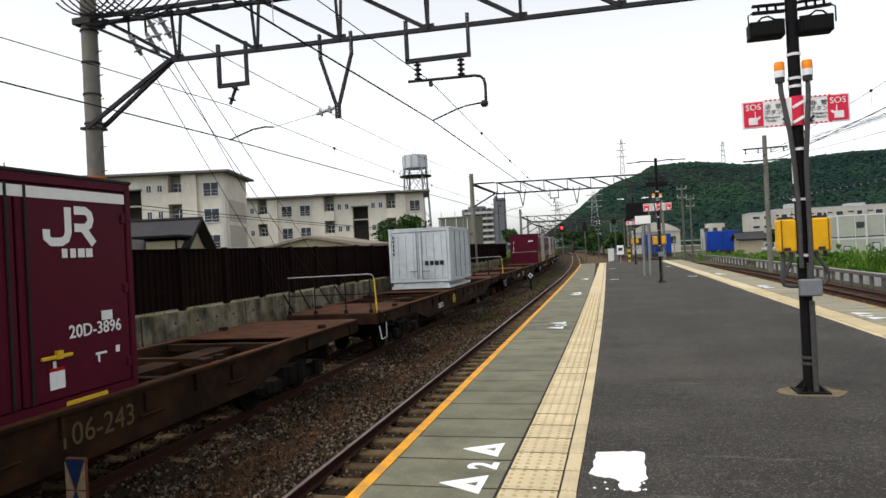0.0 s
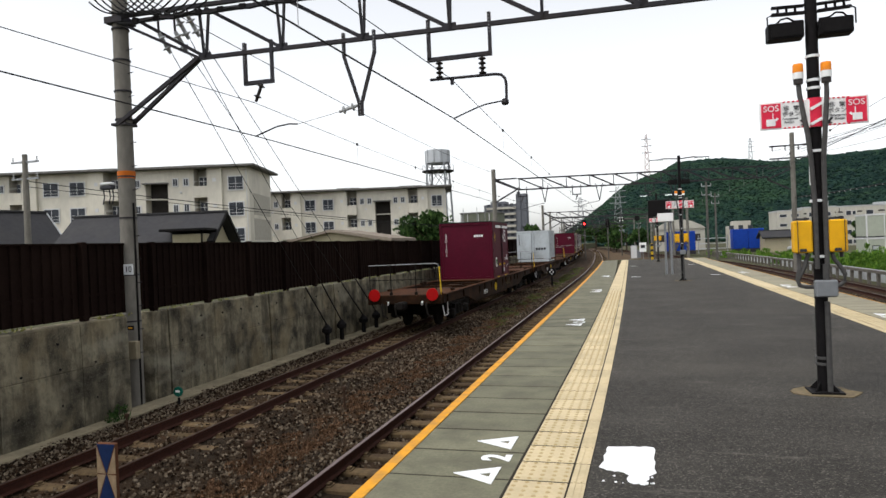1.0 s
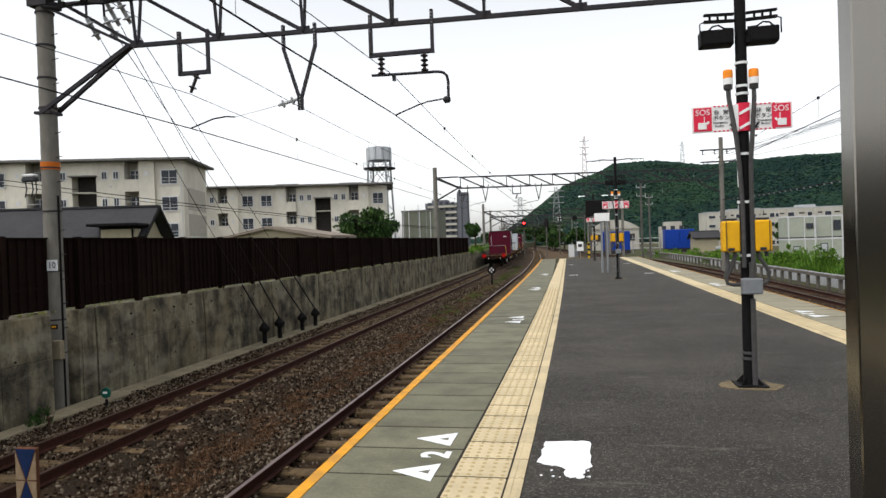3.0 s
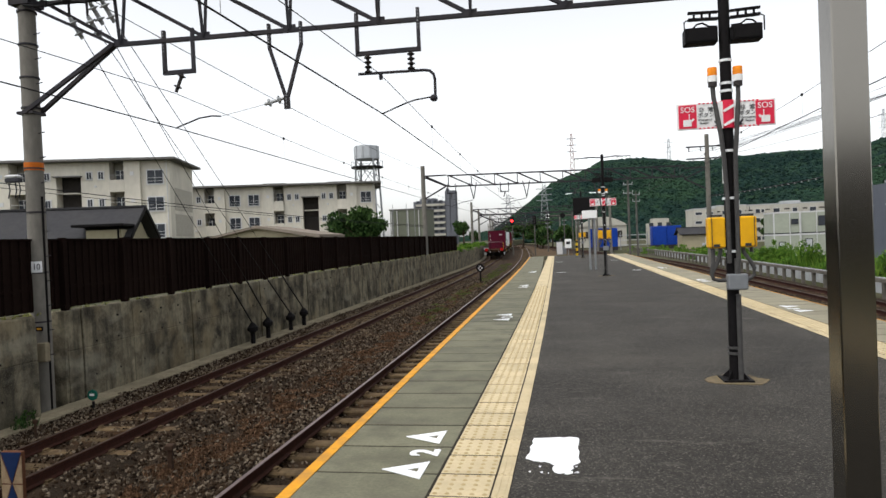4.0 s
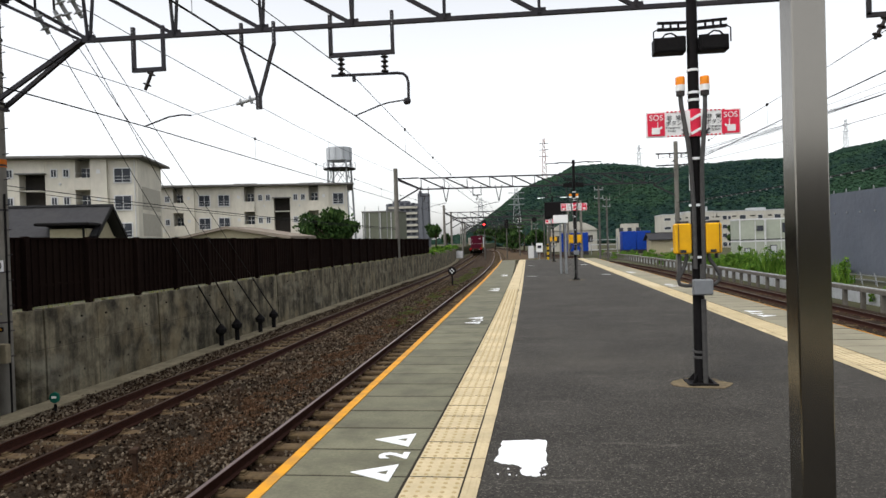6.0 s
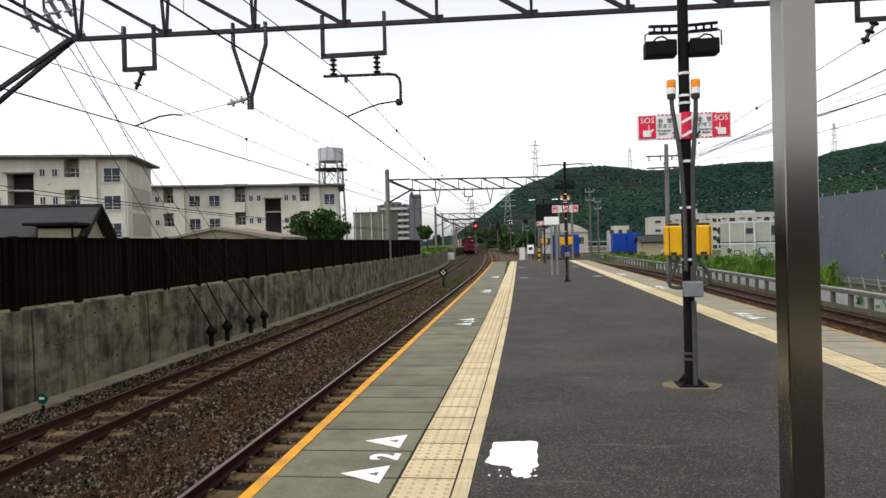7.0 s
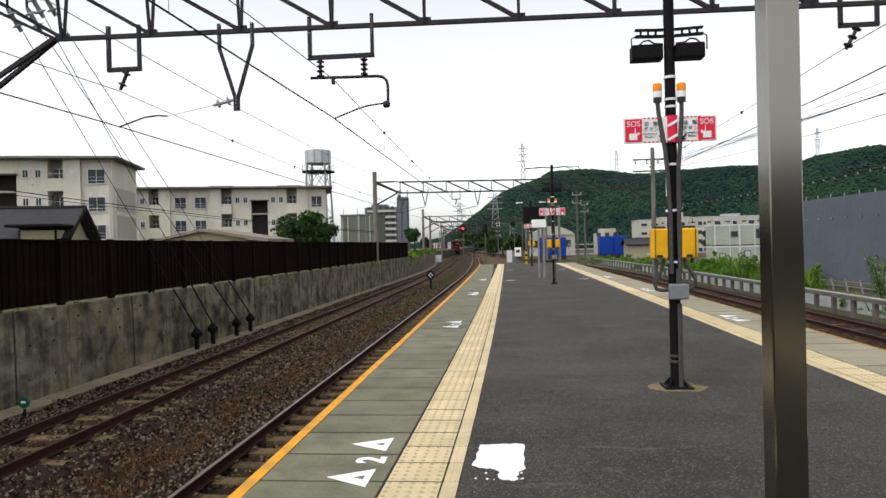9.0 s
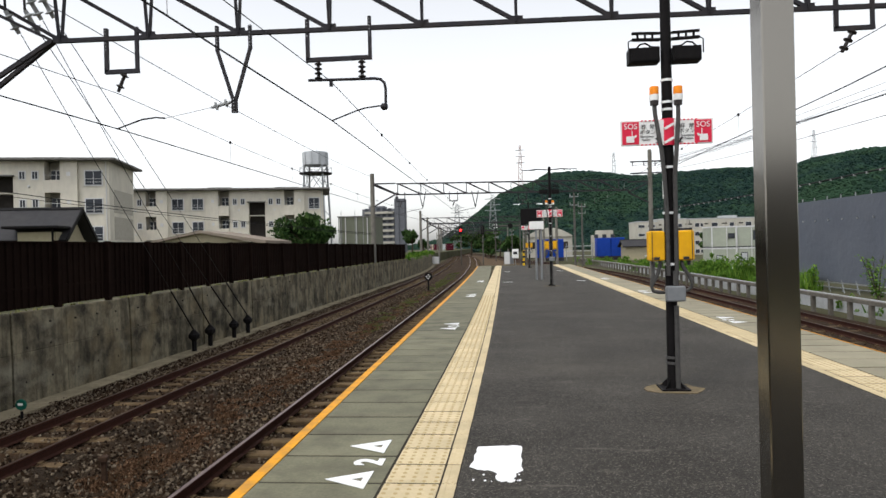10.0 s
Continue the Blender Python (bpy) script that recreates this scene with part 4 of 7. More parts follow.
            part("label_head", Shape().box(side + x * 0.034, 0.65, z + 0.445, 0.008, 0.2, 0.035), TAIL_RED, root)
            part("paper_label", Shape().box(side + x * 0.034, 1.42, z + 0.95, 0.008, 0.17, 0.11), WHITE, root, "small white label")
            part("painted_bar", Shape().box(side + x * 0.034, 1.3, z + 0.52, 0.008, 0.17, 0.025).box(side + x * 0.034, 1.26, z + 0.47, 0.008, 0.03, 0.1), WHITE, root)
            part("painted_bar", Shape().box(side + x * 0.034, 1.57, z + 0.53, 0.008, 0.06, 0.08), WHITE, root)
            part("painted_bar", Shape().box(side + x * 0.034, 0.62, z + 0.5, 0.008, 0.04, 0.07), WHITE, root)
    yb = y0 + 0.045
    if style == "maroon":
        rear = part("rear_wall", Shape().box(0, yb, z + H / 2, W - 0.2, 0.02, H - 0.2, chamfer=0.006), paint, root)
        for i, ch in enumerate("20D-3896"):
            lettering("container_number", ch, 0.15, WHITE, root, pose(-0.92, yb - 0.012, z + 2.0 - 0.13 * i, 90, 0, 0))
        for k in range(4):
            part("painted_bar", Shape().box(0.42 + 0.105 * k, yb - 0.012, z + 1.93, 0.085, 0.006, 0.1), WHITE, root)
    elif style == "pale":
        for x in (-1, 1):
            leaf = part("end_door", Shape().box(x * 0.56, yb, z + H / 2, 1.06, 0.05, H - 0.25, chamfer=0.012), paint, root)
            for k in (-0.3, 0.0, 0.3):
                part("rib", Shape().box(x * 0.56 + k, yb - 0.035, z + H / 2, 0.05, 0.03, H - 0.4), paint, leaf)
            part("lock_rod", Shape().rod((x * 0.1, yb - 0.06, z + 0.1), (x * 0.1, yb - 0.06, z + H - 0.1), 0.016, n=6), GALV, leaf)
            part("handle", Shape().box(x * 0.25, yb - 0.07, z + 0.42, 0.28, 0.03, 0.04), GALV, leaf)
        for k in range(4):
            part("painted_bar", Shape().box(0.28 + 0.2 * k, yb - 0.06, z + 0.72, 0.14, 0.008, 0.17), BLACK, root, "black painted characters as plain bars")
        for k in range(5):
            part("painted_bar", Shape().box(-1.02, yb - 0.06, z + 1.75 - 0.16 * k, 0.06, 0.008, 0.11), BLACK, root)
        base = Shape().box(0, 0, z - 0.2, W - 0.1, L, 0.1).box(-0.8, 0, z - 0.09, 0.2, L, 0.14).box(0.8, 0, z - 0.09, 0.2, L, 0.14).box(0, -L / 2 + 0.1, z - 0.1, W - 0.2, 0.1, 0.16)
        part("pallet_frame", base, PALE, root, "pale steel carrying frame")
    else:
        for k in range(6):
            part("rib", Shape().box(-0.95 + 0.38 * k, yb - 0.02, z + H / 2, 0.1, 0.05, H - 0.3), paint, root)
    MOVING.append((root, offset + 2.15, 1.9))


def build_train():
    for i in range(6):
        build_wagon(1.55 + 21.35 * i, i == 0)
    build_container(0.0, MAROON, "maroon freight container with white number, standing on a flat wagon", "maroon")
    build_container(21.3, PALE, "pale grey freight container with double end doors on a carrying frame", "pale")
    for i, (paint, style, words) in enumerate(((MAROON, "maroon", "maroon"), (CREAM, "plain", "cream"), (MAROON, "maroon", "maroon"), (MAROON, "maroon", "maroon"), (PALE, "pale", "pale grey"), (MAROON, "maroon", "maroon"), (CREAM, "plain", "cream"), (MAROON, "maroon", "maroon"))):
        build_container(55.4 + 4.15 * i + (1.0 if i > 3 else 0), paint, words + " freight container further along the train", style)


def motions():
    """The train rolls away along the far track."""
    for ob, offset, half in MOVING:
        walk(ob, [(t, on_rails(offset, t, half)) for t in TIMES])


# ---------- overhead line: portals and wires ----------
def shifted(shape, root):
    o = root.matrix_basis.translation
    shape.v = [(p[0] - o.x, p[1] - o.y, p[2] - o.z) for p in shape.v]
    return shape


def wpart(name, shape, material, root, label="", smooth=False, under=None):
    """A part given in the place's own coordinates."""
    return part(name, shifted(shape, root), material, under or root, label, smooth)


def insulator(p0, p1, sheds=4, r=0.06):
    """A ribbed insulator between two points."""
    p0, p1 = Vector(p0), Vector(p1)
    length = (p1 - p0).length
    prof = [(r * 0.35, 0.0)]
    for k in range(sheds):
        a = length * (k + 0.35) / sheds
        prof += [(r * 0.4, a), (r, a + 0.02), (r * 0.95, a + 0.035), (r * 0.4, a + 0.05)]
    prof.append((r * 0.35, length))
    return Shape().lathe(p0, prof, 10, p1 - p0)


def concrete_mast(root, x, y, z0, z1, r=0.155):
    mast = wpart("mast", Shape().rod((x, y, z0), (x, y, z1), r * 1.08, r * 0.9, 20), CONC_POLE, root, "round grey concrete mast", smooth=True)
    return mast


def truss(root, p0, p1, depth, pitch, first, double=True, thick=0.07):
    """A lattice beam: chords, posts and diagonals between two points of its lower chord."""
    p0, p1 = Vector(p0), Vector(p1)
    d = (p1 - p0).normalized()
    side = Vector((-d.y, d.x, 0)) * 0.16
    up = Vector((0, 0, depth))
    length = (p1 - p0).length
    wpart("lower_chord", Shape().bar(p0, p1, thick, thick), STEEL, root)
    for k in (-1, 1) if double else (0,):
        wpart("upper_chord", Shape().bar(p0 + side * k + up, p1 + side * k + up, thick, thick), STEEL, root)
    a = first
    while a < length - 0.2:
        q = p0 + d * a
        for k in (-1, 1) if double else (0,):
            wpart("truss_post", Shape().bar(q + side * k * 0.2, q + side * k + up, thick * 0.6, thick * 0.6), STEEL, root)
        wpart("diagonal", Shape().bar(q + d * 0.02, q - d * (pitch - 0.04) + up, thick * 0.9, thick * 0.9), STEEL, root)
        wpart("gusset", Shape().box(q.x, q.y, q.z + 0.05, 0.22, 0.03, 0.09, math.degrees(math.atan2(d.y, d.x))), STEEL, root)
        a += pitch


def hanger(root, y, x0, x1, z_top, z_low):
    """A square drop frame of punched steel strips."""
    f = wpart("drop_frame", Shape().bar((x0, y, z_top), (x0, y, z_low), 0.06, 0.06).bar((x1, y, z_top), (x1, y, z_low), 0.055, 0.055).bar((x0 - 0.03, y, z_low), (x1 + 0.03, y, z_low), 0.06, 0.07), STEEL, root)
    return f


def punched(root, x, y, z0, z1, under):
    """Rows of pale bolt holes on a steel strip."""
    s = Shape()
    z = z0
    while z < z1:
        s.box(x, y - 0.034, z, 0.018, 0.004, 0.02)
        z += 0.055
    wpart("bolt_row", s, GALV, root, under=under)


def build_first_portal():
    root = thing("overhead_portal", pose(-9.41, 10.95, -1.45), "steel lattice portal on concrete masts over the tracks", "overhead line portal", "overhead line portals")
    x0, y0 = -9.41, 10.95

    def yy(x):
        return y0 + (x - x0) * 0.034
    mast = concrete_mast(root, x0, y0, -1.45, 7.2)
    for z in (6.05, 5.45, 4.85, 4.3, 3.2, 2.4, 1.3, 0.4):
        wpart("band", Shape().rod((x0, y0, z), (x0, y0, z + 0.03), 0.166, n=18), STEEL, root, "steel strap round the mast", under=mast)
    wpart("orange_band", Shape().rod((x0, y0, 3.18), (x0, y0, 3.32), 0.163, n=20), surface("faded_orange_band", (0.5, 0.13, 0.012), (0.4, 0.1, 0.012), 14, 0.7, 0.1), root, "orange painted band round the mast", smooth=True, under=mast)
    plate = wpart("number_plate", Shape().box(x0 + 0.08, y0 - 0.165, 1.42, 0.25, 0.012, 0.2), WHITE_PAINT, root, "small white plate with a black numeral", under=mast)
    for k, z in enumerate(np.arange(-0.2, 6.6, 0.45)):
        wpart("climbing_bolt", Shape().rod((x0 + 0.14, y0 - 0.02, z), (x0 + 0.27, y0 - 0.02, z + 0.02), 0.009, n=5), STEEL, root, under=mast)
    lettering("numeral", "10", 0.16, BLACK_STEEL, root, pose(x0 + 0.1 - x0, -0.175, 1.42 + 1.45, 90, 0, 0), "black numeral")
    wpart("cable_duct", Shape().rod((x0 + 0.16, y0 - 0.03, -1.3), (x0 + 0.16, y0 - 0.03, 2.7), 0.02, n=8), BLACK_STEEL, root, under=mast)
    wpart("junction_box", Shape().box(x0 + 0.19, y0 - 0.2, -0.12, 0.18, 0.12, 0.34, chamfer=0.012), LEDGE, root, "small pale junction box on the mast", under=mast)
    tag = wpart("cable_tag", Shape().box(x0 + 0.1, y0 - 0.17, 0.3, 0.13, 0.02, 0.08), BLACK_STEEL, root, "small black and yellow tag")
    wpart("tag_stripe", Shape().box(x0 + 0.1, y0 - 0.182, 0.3, 0.09, 0.006, 0.03), ORANGE, root, under=tag)
    truss(root, (-7.7, yy(-7.7), 5.34), (12.2, yy(12.2), 5.34), 0.92, 1.57, 0.12)
    for k in (-0.16, 0.16):
        wpart("knee_brace", Shape().bar((x0, y0 + k, 4.22), (-7.72, yy(-7.7) + k * 0.2, 5.34), 0.06, 0.07), STEEL, root)
        wpart("upper_chord", Shape().bar((x0, y0 + k, 6.26), (-7.7, yy(-7.7) + k, 6.26), 0.07, 0.07), STEEL, root)
        wpart("tie", Shape().bar((x0, y0 + k, 6.2), (-7.7, yy(-7.7) + k * 0.2, 5.34), 0.05, 0.05), STEEL, root)
    wpart("mast_collar", Shape().box(x0, y0, 4.22, 0.33, 0.33, 0.05), STEEL, root)
    wpart("mast_collar", Shape().box(x0, y0, 6.22, 0.4, 0.4, 0.12), STEEL, root)
    concrete_mast(root, 12.4, yy(12.4), -1.45, 7.2)
    # far track: drop frame and stay insulator
    y = yy(-6.5)
    f = hanger(root, y, -6.77, -6.22, 5.52, 4.77)
    punched(root, -6.77, y, 5.15, 5.5, f)
    wpart("insulator", insulator((-6.42, y, 4.78), (-6.58, y, 4.42), 2, 0.075), DARK_CERAMIC, root, "dark ribbed insulator", smooth=True)
    # pull-off: a V of two strips, an insulator and a curved steady arm
    y = yy(-4.5)
    v = wpart("pull_off_bracket", Shape().bar((-4.82, y, 5.48), (-4.82, y, 5.04), 0.05, 0.06).bar((-4.82, y, 5.06), (-4.56, y, 4.2), 0.05, 0.055).bar((-4.24, y, 5.47), (-4.24, y, 5.07), 0.05, 0.06)
              .bar((-4.24, y, 5.09), (-4.52, y, 4.2), 0.05, 0.055).bar((-4.565, y, 4.24), (-4.565, y, 3.99), 0.05, 0.045).bar((-4.515, y, 4.24), (-4.515, y, 3.99), 0.05, 0.045), STEEL, root, "V-shaped pull-off bracket")
    punched(root, -4.82, y, 5.1, 5.46, v)
    punched(root, -4.24, y, 5.12, 5.45, v)
    punched(root, -4.54, y, 4.0, 4.24, v)
    wpart("insulator", insulator((-4.6, y, 4.18), (-4.95, y, 4.1), 2, 0.075), CERAMIC, root, "grey ribbed insulator", smooth=True)
    wpart("steady_arm", Shape().tube([(-5.78, y, 3.95), (-5.95, y, 3.97), (-6.2, y, 3.945), (-6.66, y, 3.80)], 0.014, 6), STEEL, root, "curved steady arm")
    wpart("pull_off_wire", Shape().tube([(-4.95, y, 4.1), (-5.78, y, 3.95)], 0.005, 5), PALE_WIRE, root)
    # near track: deep frame on two insulators with a bent pipe
    y = yy(-2.7)
    f = hanger(root, y, -3.26, -2.19, 5.53, 4.84)
    punched(root, -3.26, y, 5.25, 5.5, f)
    punched(root, -2.19, y, 5.2, 5.48, f)
    for x in (-3.085, -2.335):
        wpart("insulator", insulator((x, y, 4.82), (x, y, 4.5), 4, 0.065), DARK_CERAMIC, root, "dark ribbed insulator", smooth=True)
    wpart("bent_pipe", Shape().tube([(-3.26, y, 4.5), (-2.8, y, 4.49), (-2.12, y, 4.48), (-2.02, y, 4.46), (-1.96, y, 4.4), (-1.94, y, 4.3), (-1.945, y, 3.95)], 0.024, 10), STEEL, root, "bent steel pipe", smooth=True)
    wpart("clamp", Shape().lathe((-2.03, y, 4.0), [(0.03, 0), (0.06, 0.03), (0.06, 0.08), (0.03, 0.12)], 10, (1, 0, 0)), STEEL, root)
    wpart("clamp", Shape().box(-2.87, y, 4.44, 0.05, 0.06, 0.12), STEEL, root)
    wpart("steady_arm", Shape().tube([(-2.02, y, 4.02), (-2.3, y, 3.99), (-2.45, y, 3.95), (-2.87, y, 3.80)], 0.013, 6), STEEL, root, "curved steady arm")
    # platform side track
    y = yy(5.6)
    hanger(root, y, 5.42, 5.98, 5.5, 5.0)
    wpart("insulator", insulator((5.7, y, 5.0), (5.5, y, 4.62), 3, 0.075), DARK_CERAMIC, root, "dark ribbed insulator", smooth=True)
    # dead-end insulators of the stays
    for x, z in ((-8.5, 5.88), (-8.08, 6.1), (-8.14, 5.87), (-7.85, 6.12)):
        wpart("insulator", insulator((x, y0 - 0.05, z), (x + 0.09, y0 + 0.16, z - 0.34), 2, 0.1), CERAMIC, root, "pale disc insulator", smooth=True)
        wpart("stay_bracket", Shape().bar((x - 0.05, y0, 6.26), (x, y0 - 0.05, z), 0.03, 0.03), STEEL, root)
    # slack feeder cables looped at the mast head
    for k in range(9):
        a, b, drop = -9.95 + 0.12 * k, -8.7 + 0.28 * k, 0.3 + 0.09 * k
        pts = [(a + (b - a) * i / 10, y0 - 0.18 - 0.03 * k, 6.62 - drop * 4 * (i / 10) * (1 - i / 10) + 0.05 * k) for i in range(11)]
        wpart("feeder_cable", Shape().tube(pts, 0.016, 5), WIRE, root, "slack black cable")
    for i in range(16):
        x = -8.9 + 0.45 * i
        wpart("cable_clip", Shape().box(x, yy(x) - 0.2, 6.12, 0.12, 0.05, 0.1), BLACK_STEEL, root)
    pts = [(-9.3 + 0.4 * i, yy(-9.3 + 0.4 * i) - 0.2, 6.12 - 0.05 * (i % 2)) for i in range(40)]
    wpart("feeder_cable", Shape().tube(pts, 0.022, 5), WIRE, root, "black cable clipped to the lattice")
    return root


def build_far_portal(yl, xl, yr, xr, top, size, hangers):
    """A lattice portal further along the line."""
    root = thing("overhead_portal", pose(xl, yl, -1.4), "steel lattice portal over the tracks further along the line", "overhead line portal", "overhead line portals")
    z = top - 0.95
    concrete_mast(root, xl, yl, -1.45, (7.05 if yl < 60 else top + 0.85), 0.17)
    concrete_mast(root, xr, yr, -1.45, (8.75 if yl < 60 else top + 0.95), 0.17)
    truss(root, (xl + 1.7, yl + (yr - yl) * 1.7 / (xr - xl), z), (xr - 1.7, yr - (yr - yl) * 1.7 / (xr - xl), z + (0.15 if yl < 60 else 0)), 0.8, 1.7, 0.1, double=False, thick=size)
    for x, y, k in ((xl, yl, 1), (xr, yr, -1)):
        wpart("upper_chord", Shape().bar((x, y, z + 0.8), (x + 1.7 * k, y, z + 0.8), size, size), STEEL, root)
        wpart("knee_brace", Shape().bar((x, y, z - 0.9), (x + 1.7 * k, y, z), size, size), STEEL, root)
        wpart("tie", Shape().bar((x, y, z + 0.75), (x + 1.7 * k, y, z), size, size), STEEL, root)
    if yl < 60:
        for h in (7.85, 6.95):
            wpart("cross_arm", Shape().bar((xr - 1.5, yr, h), (xr + 1.5, yr, h), 0.1, 0.1), STEEL, root)
        for k in range(4):
            wpart("insulator", insulator((xr - 1.3 + 0.85 * k, yr, 7.85), (xr - 1.3 + 0.85 * k, yr, 7.5), 3, 0.08), DARK_CERAMIC, root)
    for x in hangers:
        y = yl + (yr - yl) * (x - xl) / (xr - xl)
        hanger(root, y, x - 0.35, x + 0.25, z + 0.2, z - 0.5)
        wpart("insulator", insulator((x, y, z - 0.5), (x - 0.12, y, z - 0.9), 2, 0.08), DARK_CERAMIC, root, smooth=True)
        wpart("pull_off_bracket", Shape().bar((x + 1.3, y, z + 0.2), (x + 1.55, y, z - 1.0), 0.06, 0.06).bar((x + 1.8, y, z + 0.2), (x + 1.55, y, z - 1.0), 0.06, 0.06), STEEL, root)
        wpart("steady_arm", Shape().tube([(x + 1.55, y, z - 1.05), (x + 0.7, y, z - 1.2), (x, y, z - 1.4)], 0.02, 5), STEEL, root)
    return root


SUPPORTS = [-30.0, 11.1, 50.0, 88.0, 110.0, 136.0, 166.0, 200.0, 240.0]


def wire_pair(name, line, shift, z_contact, z_top, label):
    """A contact wire under a sagging messenger, with droppers, in spans between the portals."""
    root = thing(name, pose(line(11) + shift, 11.1, z_contact), label, "overhead wire", "overhead wires")
    contact, carrier = [], []
    for i in range(len(SUPPORTS) - 1):
        a, b = SUPPORTS[i], SUPPORTS[i + 1]
        n = 8
        for k in range(n):
            t = k / n
            y = a + (b - a) * t
            st = shift - 0.035 * (11.1 - y) * (y > 0) - 0.4 * (y <= 0) if i == 0 else shift * (1 - 0.3 * t)
            x = line(y) + st
            contact.append((x, y, z_contact))
            carrier.append((x, y, z_top - 4 * 0.26 * t * (1 - t)))
            if k and b < 120:
                wpart("dropper", Shape().rod((x, y, z_contact), (x, y, z_top - 4 * 0.26 * t * (1 - t)), 0.004, n=4), PALE_WIRE, root)
                wpart("dropper_clip", Shape().box(x, y, z_top - 4 * 0.26 * t * (1 - t), 0.05, 0.06, 0.07, chamfer=0.015), WIRE, root)
    wpart("contact_wire", Shape().tube(contact, 0.0105, 5), WIRE, root)
    wpart("messenger_wire", Shape().tube(carrier, 0.0065, 5), WIRE, root)


def sag_wire(p0, p1, sag, r, material, label, name="cable"):
    p0, p1 = Vector(p0), Vector(p1)
    pts = [p0.lerp(p1, i / 14) - Vector((0, 0, 4 * sag * (i / 14) * (1 - i / 14))) for i in range(15)]
    tagged(part(name, Shape().tube(pts, r, 5), material), label, "cable", "overhead cables")


def build_wires():
    wire_pair("overhead_wire", far_line, 0.48, 3.80, 4.42, "thin contact wire and messenger with droppers over the far track")
    wire_pair("overhead_wire", near_line, 0.40, 3.80, 4.46, "thin contact wire and messenger with droppers over the near track")
    wire_pair("overhead_wire", lambda y: 5.3 + 0.2 * bend(y), 0.1, 4.0, 4.6, "thin contact wire and messenger beside the platform")
    # four stays run from the portal down to ground anchors at the wall
    for (x, z), (ya, za) in zip(((-8.41, 5.54), (-7.99, 5.76), (-8.05, 5.53), (-7.76, 5.78)), ((18.64, -0.62), (19.7, -0.6), (21.5, -0.64), (22.7, -0.62))):
        root = thing("stay_wire", pose(-9.0, ya, -1.3), "long steel stay wire with a dark anchor weight at the wall", "stay wire", "stay wires")
        a, b = Vector((x, 11.15, z)), Vector((-9.0, ya, za))
        low = b + (a - b) * 0.2
        wpart("wire", Shape().tube([a, low], 0.0075, 5), WIRE, root)
        wpart("anchor_rod", Shape().tube([low, b], 0.022, 6), BLACK_STEEL, root)
        wpart("anchor_weight", Shape().lathe((-9.0, ya, za - 0.32), [(0.06, 0), (0.1, 0.06), (0.16, 0.1), (0.165, 0.2), (0.1, 0.27), (0.04, 0.34)], 8), BLACK_STEEL, root, "black anchor weight", smooth=True)
        wpart("foot", Shape().rod((-9.0, ya, -1.22), (-9.0, ya, za - 0.3), 0.07, n=8), BLACK_STEEL, root)
    # power lines on the far side of the platform
    for k in range(4):
        x, z = 11.35 - 1.3 + 0.85 * k, 7.5
        sag_wire((x, 53, z), (15.9 + 0.3 * k, 8, 6.75 + 0.3 * k), 0.4, 0.013, WIRE, "black power line strung beside the railway")
    for x, y, z in ((16.0, 29.55, 8.29), (16.0, 29.56, 7.97), (16.0, 29.57, 7.81)):
        a = Vector((11.9, 53, 7.5 - 0.15 * (z < 8)))
        b = a + (Vector((x, y, z)) - a) * 1.9
        sag_wire(a, b, 0.25, 0.011, WIRE, "black power line strung beside the railway")
    sag_wire((11.35, 53, 6.95), (15.6, 8, 6.2), 0.5, 0.013, WIRE, "black power line strung beside the railway")
    sag_wire((-9.45, 48, 6.8), (-9.6, 11, 7.1), 0.3, 0.01, WIRE, "black cable between two masts")
    # beaded cable hung over the works site
    root = thing("beaded_cable", pose(17.4, 34, 3.7), "black cable with pale clips sagging across the works site", "cable")
    p0, p1 = Vector((11.4, 53, 4.1)), Vector((14.4, 21.5, 4.25))
    pts = [p0.lerp(p1, i / 40) - Vector((0, 0, 0.9 * (i / 40) * (1 - i / 40))) for i in range(41)]
    wpart("cable", Shape().tube(pts, 0.035, 5), WIRE, root)
    for p in pts[2::1]:
        wpart("clip", Shape().box(p.x, p.y, p.z - 0.02, 0.07, 0.09, 0.08), PALE_WIRE, root)


def build_overhead():
    build_first_portal()
    build_far_portal(48.0, -9.45, 53.0, 11.35, 6.45, 0.1, (-7.4, -3.6, 1.5))
    build_far_portal(88.0, -10.95, 90.0, 7.0, 5.6, 0.1, (-8.6, -4.6))
    build_far_portal(108.0, -12.3, 110.0, 6.5, 5.6, 0.11, (-9.4, -5.4))
    build_far_portal(136.0, -13.2, 138.0, 4.0, 5.6, 0.12, (-11, -7))
    build_far_portal(166.0, -15.6, 168.0, 1.0, 5.6, 0.13, (-13, -9))
    build_far_portal(205.0, -19.0, 207.0, -5.0, 5.8, 0.14, (-16.5, -12.5))
    build_far_portal(245.0, -24.5, 247.0, -12.0, 6.0, 0.15, (-22, -18))
    build_wires()


# ---------- things on and beside the platform ----------
SIGN_WHITE = surface("sign_white", (0.8, 0.8, 0.79), (0.76, 0.76, 0.75), 8, 0.45, 0.0)
SIGN_RED = surface("sign_red", (0.68, 0.03, 0.07), (0.62, 0.025, 0.06), 8, 0.45, 0.0)
SIGN_DARK = surface("sign_dark", (0.03, 0.03, 0.035), (0.04, 0.04, 0.045), 8, 0.5, 0.0)
AMBER = surface("amber_lens", (0.85, 0.27, 0.02), (0.75, 0.22, 0.02), 8, 0.25, 0.0)
BOX_YELLOW = surface("yellow_box_paint", (0.75, 0.40, 0.012), (0.68, 0.35, 0.012), 7, 0.45, 0.05, stain=(0.5, 0.27, 0.02), stain_scale=4, stain_amount=0.4)
